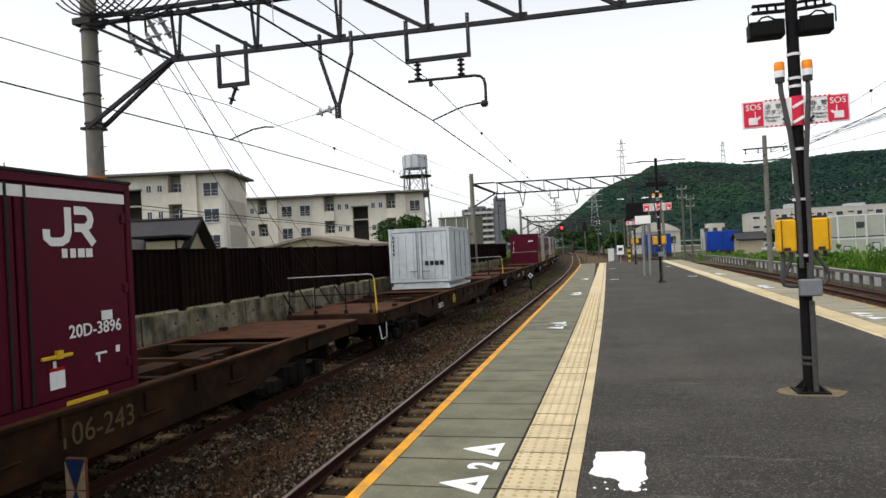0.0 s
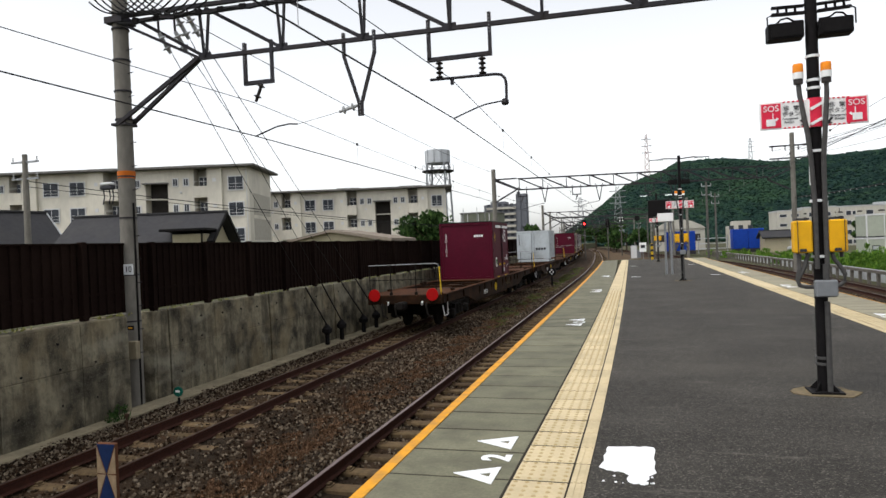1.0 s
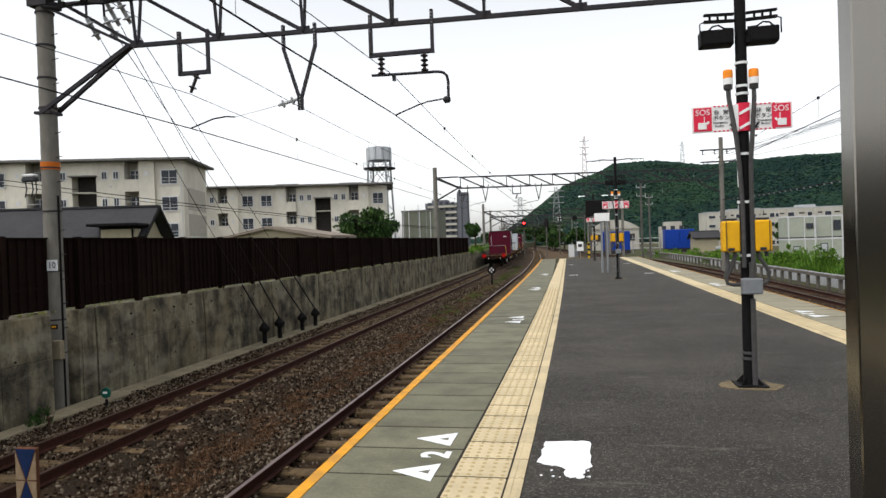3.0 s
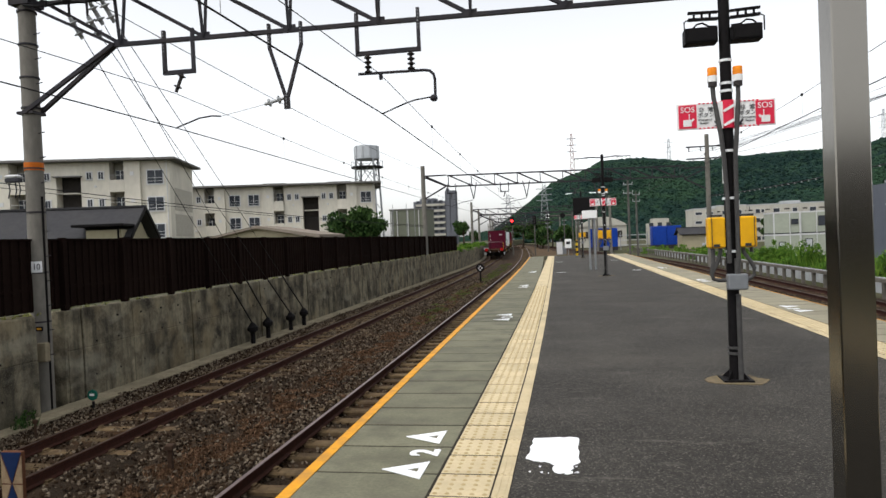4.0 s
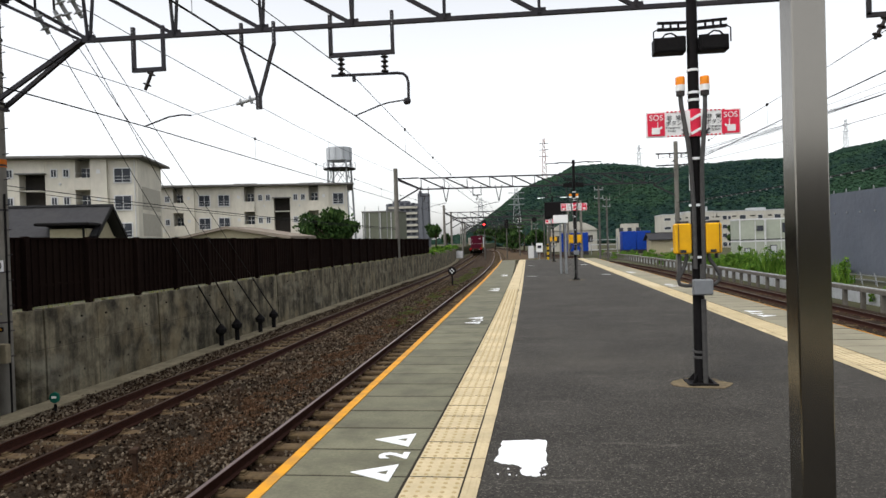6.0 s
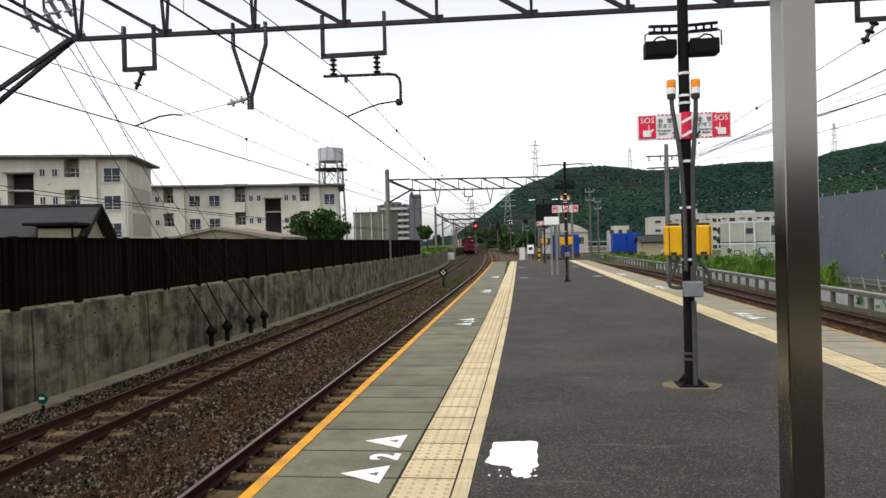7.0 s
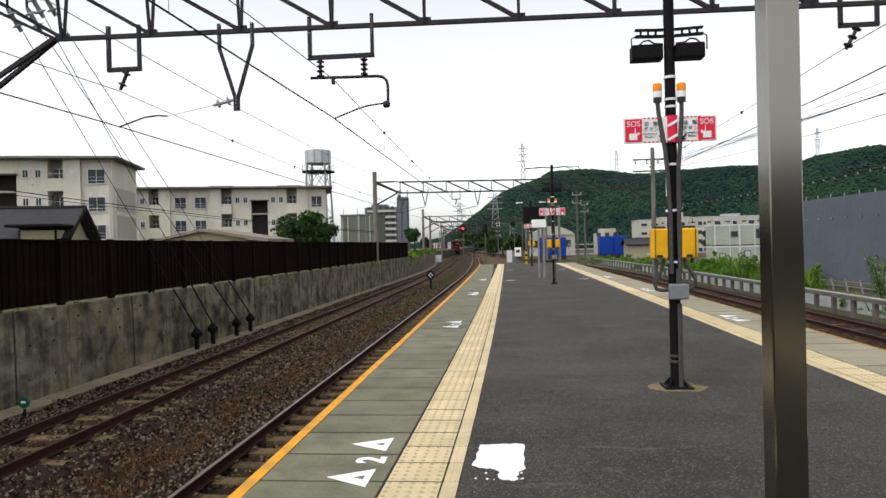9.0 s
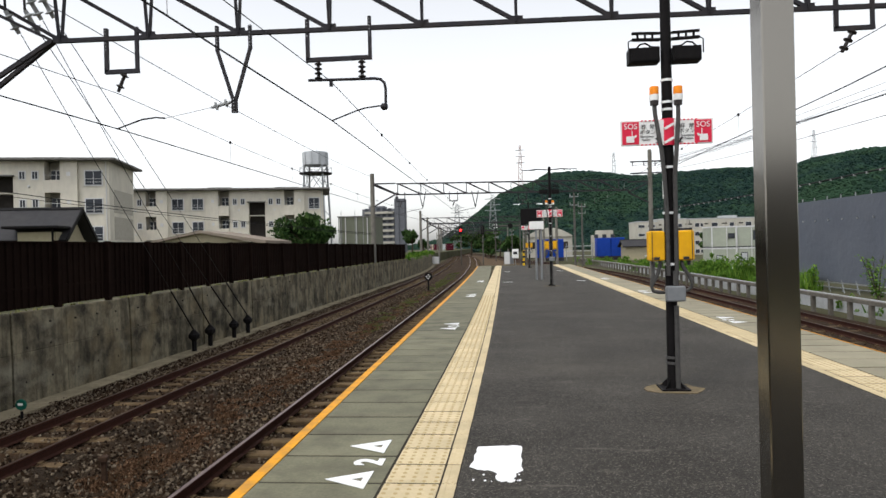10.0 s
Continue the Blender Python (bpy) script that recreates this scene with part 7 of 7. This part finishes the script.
def build_far_blocks():
    # tall grey slab with a balconied block in front of it
    root = thing("apartment_tower", pose(-27.3, 172, 0.4), "tall grey concrete apartment tower", "apartment building", "apartment blocks")
    part("wall", Shape().box(0.75, 0, 6.9, 2.6, 4, 13.9), TOWER_GREY, root)
    part("lift_shaft", Shape().box(0.2, -2.1, 7.2, 0.8, 0.4, 14.4), TOWER_GREY, root)
    root = thing("apartment_tower", pose(-32.2, 176, 0.4), "beige stepped block with rows of balconies", "apartment building", "apartment blocks")
    part("wall", Shape().box(0, 0, 5.7, 8.5, 10, 11.4), TOWER_GREY, root)
    part("stair_head", Shape().box(-1, 0, 11.7, 4, 5, 1.2), TOWER_GREY, root)
    for f in range(7):
        part("balcony", Shape().box(0.3, -5.3, 1.1 + 1.55 * f, 7.6, 0.7, 0.55), TOWN_WALL, root)
        for k in range(5):
            part("pane", Shape().box(-3 + 1.5 * k, -5.05, 1.95 + 1.55 * f, 0.9, 0.06, 0.6), GLASS, root)
    # olive-clad hall
    root = thing("hall", pose(-20.2, 90, 0.4), "olive corrugated hall with pale downpipes", "building")
    part("wall", Shape().box(0.4, 2, 2.75, 5.0, 6, 5.5), NET_GREEN, root)
    part("roof", Shape().box(0.4, 2, 5.58, 5.2, 6.2, 0.16), ROOF_EDGE, root)
    for x in (-1.9, -1.1, 0.4, 1.9):
        part("downpipe", Shape().rod((x, -1.1, 0), (x, -1.1, 5.4), 0.06, n=6), FRAME, root)
    for x in (-1.6, 0.3, 1.4):
        part("mast", Shape().rod((x, -1.4, 0), (x, -1.4, 6.3), 0.04, n=5), GALV, root)
    # long low shed behind the fence
    root = thing("long_shed", pose(-22.2, 48, 0.4), "long low shed with a tan shallow roof", "shed", "houses behind the fence")
    part("wall", Shape().box(0, 2, 0.95, 8.6, 5, 1.9), HOUSE_WALL, root)
    s = Shape()
    s.add([(-5.2, -0.9, 1.85), (0, -0.9, 2.85), (5.0, -0.9, 2.0), (-5.2, 5, 1.85), (0, 5, 2.85), (5.0, 5, 2.0), (-5.2, -0.9, 1.7), (0, -0.9, 2.65), (5.0, -0.9, 1.75), (-5.2, 5, 1.7), (0, 5, 2.65), (5.0, 5, 1.75)],
          [(0, 1, 4, 3), (1, 2, 5, 4), (6, 9, 10, 7), (7, 10, 11, 8), (0, 6, 7, 1), (1, 7, 8, 2), (3, 4, 10, 9), (4, 5, 11, 10), (0, 3, 9, 6), (2, 8, 11, 5)])
    part("roof", s, TAN_ROOF, root, "shallow tan roof")
    part("gable", Shape().add([(-4.3, -0.5, 1.8), (4.3, -0.5, 1.8), (0, -0.5, 2.7), (-4.3, -0.4, 1.8), (4.3, -0.4, 1.8), (0, -0.4, 2.7)], [(0, 1, 2), (5, 4, 3), (0, 3, 4, 1), (1, 4, 5, 2), (2, 5, 3, 0)]), HOUSE_WALL, root)


def build_right_side():
    # guard fence of old concrete along the outer track
    root = thing("guard_fence", pose(12.6, 20, -1.3), "weathered low concrete guard fence beside the track", "fence")
    def line(y):
        return 12.45 + 0.3 * bend(y) - max(0, y - 60) * 0.02
    for i in range(62):
        y = 14 + 1.45 * i
        wpart("post", Shape().box(line(y), y, -1.05, 0.16, 0.16, 0.75, chamfer=0.015), RAIL_CONC, root)
    for i in range(30):
        y0, y1 = 14 + 2.9 * i, 14 + 2.9 * (i + 1) - 0.02
        wpart("rail", Shape().bar((line(y0), y0, -0.66), (line(y1), y1, -0.66), 0.2, 0.14), RAIL_CONC, root)
    s = Shape()
    s.sweep([(0.0, -1.4), (0.12, -1.4), (0.12, -0.72), (0.0, -0.72)], lambda y: line(y) + 1.0, spread(12, 105, 2, 1, 4))
    tagged(part("site_wall", s, SITE_WHITE), "low white works wall behind the guard fence", "wall", kind="structure")
    # two-storey site cabins
    for k in range(3):
        for f in range(2):
            cab = thing("site_cabin", pose(20.4 + 2.45 * k, 68.2 + 0.25 * k, -1.25 + 2.13 * f), "pale green-grey stacked site cabin", "site cabin", "site cabins")
            part("body", Shape().box(1.2, 1.5, 1.02, 2.36, 3.0, 2.0, chamfer=0.05), CABIN, cab)
            part("top_rail", Shape().box(1.2, 1.5, 2.04, 2.42, 3.06, 0.14), FRAME, cab)
            part("floor_rail", Shape().box(1.2, 1.5, 0.05, 2.42, 3.06, 0.1), SIGN_DARK if f else FRAME, cab)
            for x in (0.05, 2.35):
                part("corner_post", Shape().box(x, 0.0, 1.02, 0.1, 0.1, 2.0), FRAME, cab)
            win = part("window", Shape().box(0.75 if f == 0 else 1.9, -0.03, 1.15, 0.62, 0.06, 0.95 if k else 0.5), SIGN_DARK, cab)
            part("pane", Shape().box(0.75 if f == 0 else 1.9, -0.065, 1.15, 0.5, 0.02, 0.8 if k else 0.36), SITE_WHITE if f == 0 else GLASS, win)
            part("drain_pipe", Shape().rod((1.45, -0.06, 0.0), (1.45, -0.06, 2.0), 0.04, n=6), FRAME, cab)
    # grey noise screen on scaffolding
    root = thing("noise_screen", pose(16.0, 40, -1.2), "tall grey noise screen sheets on scaffolding", "noise screen")
    a, b = Vector((16.9, 41.6, -0.7)), Vector((17.8, 26.0, -0.7))
    n = 12
    for i in range(n):
        p, q = a.lerp(b, i / n), a.lerp(b, (i + 0.995) / n)
        s = Shape()
        s.bar(p + Vector((0, 0, 2.175)), q + Vector((0, 0, 2.175)), 0.03, 4.35)
        sheet = wpart("sheet", s, PANEL_GREY, root)
        wpart("clamp", Shape().box(p.x - 0.05, p.y - 0.6, 2.55, 0.06, 0.09, 0.09), GALV, root, under=sheet)
        wpart("scaffold_post", Shape().rod((p.x + 0.2, p.y, -1.2), (p.x + 0.2, p.y, 3.85), 0.03, n=6), GALV, root)
        wpart("scaffold_brace", Shape().rod((p.x + 0.1, p.y, -0.45), (p.x - 0.3, p.y - 1.2, -1.2), 0.025, n=6), GALV, root)
    for z in (-0.75, -1.0):
        wpart("scaffold_rail", Shape().rod((a.x, a.y, z), (b.x, b.y, z), 0.03, n=6), GALV, root)
    # white town blocks before the hill
    root = thing("town_block", pose(26.7, 138, -1.7), "long white four-storey block before the hill", "apartment building", "town blocks")
    for x0, w, h, d in ((0, 4.2, 7.3, 8), (4.3, 5.6, 7.7, 9), (10.0, 15.5, 7.6, 10)):
        part("wall", Shape().box(x0 + w / 2, d / 2, h / 2, w, d, h, chamfer=0.03), TOWN_WALL, root)
        part("parapet", Shape().box(x0 + w / 2, d / 2, h + 0.1, w + 0.1, d + 0.1, 0.2), SITE_WHITE, root)
    # Flat dark strips on the facade stand in for stairwell shade.
    for x0, w in ((4.6, 0.7), (7.3, 0.8), (10.3, 1.3), (13.7, 0.8), (17.2, 1.0), (20.4, 0.8), (23.4, 1.0)):
        part("stair_recess", Shape().box(x0, -0.02, 3.5, w, 0.08, 6.6), OPENING_SHADE, root, "flat dark strip in the tone of a shaded stairwell")
        for f in range(4):
            part("landing", Shape().box(x0, -0.1, 1.0 + 1.75 * f, w + 0.08, 0.16, 0.55), TOWN_WALL, root)
    for x0, w, hw in ((1.0, 1.2, 0.5), (3.0, 1.3, 0.5), (5.9, 1.0, 0.75), (8.6, 0.7, 0.7), (11.9, 0.8, 0.75), (12.8, 0.5, 0.6), (15.3, 1.1, 0.75), (18.6, 0.8, 0.7), (21.8, 1.1, 0.75)):
        for f in range(4):
            win = part("window", Shape().box(x0, -0.02, 1.2 + 1.75 * f, w + 0.12, 0.06, hw + 0.12), FRAME, root)
            part("pane", Shape().box(x0, -0.06, 1.2 + 1.75 * f, w, 0.03, hw), GLASS, win)
    for x0 in (4.25, 9.95, 14.5, 19.5):
        part("fin", Shape().box(x0, -0.25, 3.7, 0.25, 0.5, 7.4), TOWN_WALL, root)
    part("roof_house", Shape().box(8.2, 4, 8.3, 2.2, 3, 1.1), SITE_WHITE, root)
    part("roof_house", Shape().box(19, 4, 8.0, 3.0, 3, 0.6), SITE_WHITE, root)
    for x in (7.2, 9.9, 10.4):
        part("downpipe", Shape().rod((x, -0.12, 0), (x, -0.12, 7.4), 0.06, n=5), STEEL, root)
    # blue tarpaulin-covered stacks
    for x, y, w in ((17.6, 114, 4.5), (7.6, 113, 4.4)):
        root = thing("covered_stack", pose(x, y, -1.2), "tall stack covered with blue tarpaulin", "covered stack", "blue covered stacks")
        for k in range(2):
            part("tarpaulin", Shape().box(-w / 4 + w / 2 * k, 0, 2.1, w / 2 - 0.03, 3, 3.1, chamfer=0.08), TARP_BLUE, root)
        part("skid", Shape().box(0, 0, 0.3, w, 3, 0.6), STEEL, root)
    h = build_house(pose(22.6, 108.5, -1.2), 4.2, 2.2, 1.0, 5, "small grey-roofed house beside the works site")
    # arched-roof hall and a stepped office
    root = thing("arched_hall", pose(9.6, 143, -1.2), "cream hall with a shallow arched roof", "building", "town blocks")
    part("wall", Shape().box(0, 4, 2.2, 9.6, 8, 4.4), TOWN_WALL, root)
    s = Shape()
    prof = [(-5 + i, 4.4 + 1.9 * (1 - ((i - 5) / 5) ** 2)) for i in range(11)]
    n = len(prof)
    s.add([(x, -0.3, z) for x, z in prof] + [(x, 8.3, z) for x, z in prof], [(i, i + 1, n + i + 1, n + i) for i in range(n - 1)] + [tuple(range(n - 1, -1, -1)), tuple(range(n, 2 * n)), (0, n, 2 * n - 1, n - 1)])
    part("roof", s, TOWN_WALL, root)
    # Flat dark panels drawn for the shade in the hall's openings.
    for k in range(4):
        part("opening", Shape().box(-3.3 + 2.2 * k, -0.05, 2.6, 1.2, 0.1, 1.4), OPENING_SHADE, root)
    root = thing("office", pose(22.0, 150, -1.2), "small stepped beige office block", "building", "town blocks")
    part("wall", Shape().box(0, 2, 2.3, 4.6, 5, 4.6), TOWN_WALL, root)
    part("upper_floor", Shape().box(0.3, 2, 5.1, 3.4, 4, 1.0), TOWN_WALL, root)
    for k in range(3):
        part("pane", Shape().box(-1.8 + 1.8 * k, -0.53, 4.3, 0.9, 0.04, 0.8), GLASS, root)
    # white pick-up parked on the site
    root = thing("pickup_truck", pose(22.8, 103, -1.2), "small white pick-up truck parked at the works", "pick-up truck")
    part("body", Shape().box(0, 0, 0.62, 3.3, 1.4, 0.45, chamfer=0.06), SITE_WHITE, root)
    part("cab", Shape().box(0.7, 0, 1.15, 1.2, 1.3, 0.7, chamfer=0.12), SITE_WHITE, root)
    part("windscreen", Shape().box(0.75, -0.66, 1.25, 0.8, 0.03, 0.4), GLASS, root)
    for x in (-1.0, 1.0):
        for y in (-0.62, 0.62):
            part("wheel", Shape().rod((x, y - 0.08, 0.28), (x, y + 0.08, 0.28), 0.28, n=14), BLACK_STEEL, root)
    rnd = random.Random(31)
    # light steel racks between the stacks
    root = thing("storage_rack", pose(12.3, 112, -1.2), "pale steel storage rack on the works site", "rack")
    for z in (0.8, 1.6, 2.4):
        part("shelf", Shape().box(0, 0, z, 4.4, 1.2, 0.1), SITE_WHITE, root)
    for x in (-2.1, -0.7, 0.7, 2.1):
        part("upright", Shape().rod((x, -0.6, 0), (x, -0.6, 2.9), 0.06, n=6), GALV, root)
    utility_pole(6.35, 61, -1.3, 6.2, "grey concrete pole beside the track", 0.8)
    utility_pole(8.75, 76, -1.3, 6.1, "grey concrete pole beside the track", 0.8)
    utility_pole(14.4, 21.5, -1.3, 4.5, "slim grey cable pole on the works site", 0.6)
    utility_pole(24.0, 96, -1.2, 6.3, "grey concrete pole on the works site", 1.2)
    for x, y, h in ((-1.5, 122, 4.2), (1.5, 125, 4.6), (3.8, 120, 4.0), (5.0, 95, 4.4)):
        utility_pole(x, y, -1.3, h, "slim grey pole beyond the platform", 0.7)
    spots = []
    for i in range(48):
        y = rnd.uniform(30, 62)
        if y < 37:
            continue
        if noise.noise(Vector((y * 0.21, 4.0, 0))) < -0.05:
            continue
        spots.append((13.9 + rnd.uniform(0.3, 2.2) + max(0, (y - 30) * 0.05), y, -1.25, rnd.uniform(0.6, 1.1), rnd.uniform(0.7, 2.0)))
    for i in range(60):
        y = rnd.uniform(50, 108)
        if noise.noise(Vector((y * 0.16, 9.0, 0))) < 0.02:
            continue
        spots.append((13.2 + rnd.uniform(0, 5) - max(0, y - 60) * 0.05, y, -1.25, rnd.uniform(0.6, 1.2), rnd.uniform(0.6, 1.3)))
    for i in range(16):
        spots.append((13.5 + rnd.uniform(0, 0.5), rnd.uniform(20, 34), -1.25, rnd.uniform(0.2, 0.4), rnd.uniform(0.25, 0.6)))
    build_bush_row("weeds", spots, "tall bright green weeds along the guard fence", LEAF_LIGHT, 33, 0.13)
    for i, (y, h) in enumerate(((28.1, 2.3), (22.4, 1.5))):
        build_sapling(14.75, y, -1.25, h, 60 + i)
    for i, (x, y, hgt, sp) in enumerate(((-9.0, 185, 7.5, 4.0), (-5.0, 178, 7.0, 4.0), (-1.0, 172, 7.2, 4.2), (3.2, 168, 6.2, 3.6), (-13.5, 210, 8.0, 4.5), (7.0, 166, 5.4, 3.2), (29.5, 134, 4.5, 2.4), (38.0, 128, 5.0, 2.6), (-3.2, 160, 5.2, 3.2), (1.2, 158, 5.0, 3.0))):
        build_tree(x, y, -1.3, hgt, sp, 900, 0.75, "rounded green tree at the foot of the hill", LEAF, 50 + i)


def build_left_side():
    turn = 15.6
    build_apartment(pose(-39.5, 64.1, 0.4, 0, 0, turn), 10.0, 2.8, 10.65, 2, "cream four-storey apartment block with balconies and a flat roof")
    build_apartment(pose(-24.3, 89.0, 0.4, 0, 0, turn), 8.75, 3.02, 9.35, 2, "cream apartment block with balconies, further off")
    build_house(pose(-21.95, 33.2, 0.4, 0, 0, turn), 8.6, 2.05, 1.62, 4.6, "beige house with a dark grey gabled roof behind the fence")
    root = thing("porch", pose(-21.55, 30.6, 0.4, 0, 0, turn), "small beige porch with a dark eave behind the fence", "porch", "houses behind the fence")
    part("wall", Shape().box(-0.9, 0.5, 1.2, 1.7, 1.0, 2.4), HOUSE_WALL, root)
    part("eave", Shape().box(-1.0, 0.3, 2.62, 2.5, 1.7, 0.14, chamfer=0.03), BLACK_STEEL, root)
    part("downpipe", Shape().rod((-0.15, -0.15, 0), (-0.15, -0.15, 2.55), 0.05, n=6), BLACK_STEEL, root)
    build_house(pose(-35.0, 33.5, 0.4, 0, 0, turn + 62), 7.0, 2.2, 2.1, 4.2, "pale gabled house with white verge boards behind the fence", ROOF_TILE, SITE_WHITE)
    build_water_tower()
    build_far_blocks()
    build_tree(-17.7, 58.7, 0.4, 4.6, 2.6, 6500, 0.30, "broad leafy green tree behind the fence", LEAF, 5)
    build_tree(-17.8, 129, 0.4, 5.2, 2.2, 900, 0.5, "rounded green tree beyond the fence", LEAF, 6)
    build_tree(-14.6, 120, 0.2, 3.4, 1.6, 700, 0.4, "small green tree beside the track", LEAF, 7)
    rnd = random.Random(8)
    spots = [(wall_line(y) - rnd.uniform(0.3, 1.6), y, 0.4, rnd.uniform(0.5, 0.9), rnd.uniform(0.35, 0.75)) for y in np.arange(64.5, 116, 1.2)]
    build_bush_row("weeds", spots, "yellow-green shrubs at the end of the fence", LEAF_LIGHT, 12, 0.25)
    rnd = random.Random(14)
    spots = [(rnd.uniform(-5.6, -4.4) + bend(y), y, -1.38, rnd.uniform(0.12, 0.4), rnd.uniform(0.05, 0.16)) for y in [rnd.uniform(22, 75) for i in range(170)]]
    spots += [(rnd.uniform(-2.5, -2.0), y, -1.3, 0.15, 0.08) for y in [rnd.uniform(4, 16) for i in range(14)]]
    build_bush_row("grass_tufts", spots, "short green grass between the tracks", islands("track_grass", (0.05, 0.07, 0.018), (0.08, 0.1, 0.028), (0.13, 0.14, 0.05)), 15, 0.035)
    rnd = random.Random(19)
    spots = [(rnd.uniform(-5.5, -4.1), y, -1.37, rnd.uniform(0.1, 0.4), rnd.uniform(0.04, 0.12)) for y in [4.5 + 40 * rnd.random() ** 1.7 for i in range(420)]]
    spots += [(-4.05 + rnd.uniform(-0.1, 0.15), y, -1.34, rnd.uniform(0.1, 0.22), rnd.uniform(0.08, 0.2)) for y in (6.6, 7.2, 9.8, 10.1, 12.2, 13.5)]
    build_bush_row("dry_grass", spots, "dry reddish-brown grass over the ballast", islands("dry_grass", (0.055, 0.027, 0.014), (0.1, 0.056, 0.03), (0.19, 0.115, 0.068)), 20, 0.036)
    build_bush_row("weeds", [(-8.93, 10.0, -1.25, 0.16, 0.34), (-8.95, 9.8, -1.25, 0.12, 0.25)], "dark weeds at the foot of the wall", LEAF, 44, 0.05)
    utility_pole(-26.1, 24.0, 0.4, 6.5, "grey concrete utility pole behind the fence", 1.5)
    root = thing("cable_splice", pose(-24.8, 27.45, 5.3), "black cable splice hung on a service cable", "cable splice")
    part("case", Shape().box(0, 0, -0.12, 0.75, 0.3, 0.22, chamfer=0.05), SIGN_DARK, root)
    part("pale_cap", Shape().box(0, 0, 0.06, 0.7, 0.32, 0.14, chamfer=0.05), FRAME, root)
    for x in (-0.25, 0.1, 0.3):
        part("lead", Shape().tube([(x, 0, -0.2), (x + 0.05, 0, -0.6), (x - 0.05, 0, -0.95)], 0.03, 5), SIGN_DARK, root)
    sag_wire((-26.1, 24.0, 5.3), (-9.45, 48, 2.7), 0.25, 0.02, WIRE, "black service cable running above the fence")
    sag_wire((-26.1, 24.0, 5.05), (-9.45, 48, 2.6), 0.2, 0.014, WIRE, "black service cable running above the fence")


def build_unseen_wall():
    """An unseen plain wall behind the camera, added for the steel column to reflect."""
    s = Shape().box(4, -45, 3.0, 70, 0.3, 8.8)
    tagged(part("wall_south", s, surface("dark_unseen_wall", (0.085, 0.07, 0.055), (0.06, 0.05, 0.04), 2, 0.9, 0.1)), "plain unseen wall added behind the camera to darken reflections", "wall", kind="structure")


def build_surroundings():
    build_left_side()
    build_right_side()
    build_hill()
    build_pylon(24.5, 906, 50, 136, 9, surface("faded_red_steel", (0.3, 0.13, 0.1), (0.45, 0.4, 0.38), 0.12, 0.8, 0.0), 1.7)
    build_pylon(419, 942, 60, 147, 9)
    build_pylon(150, 918, 60, 123, 8)
    build_pylon(-4.6, 300, -1, 24.5, 5)
    build_pylon(-20, 290, -1, 20, 4)
    build_unseen_wall()


# ---------- build ----------
build_ground()
build_bed()
build_wall()
build_fence()
build_surroundings()
build_overhead()
build_platform_things()
build_train()
build_track(near_line, "railway track with rusty rails beside the platform", 128, -11.0)
build_track(far_line, "railway track with rusty rails along the wall", 128, -11.0, RAIL_DULL)
build_track(right_line, "railway track curving in beyond the platform", 90, 12.0, RAIL_DULL)
build_platform()
motions()
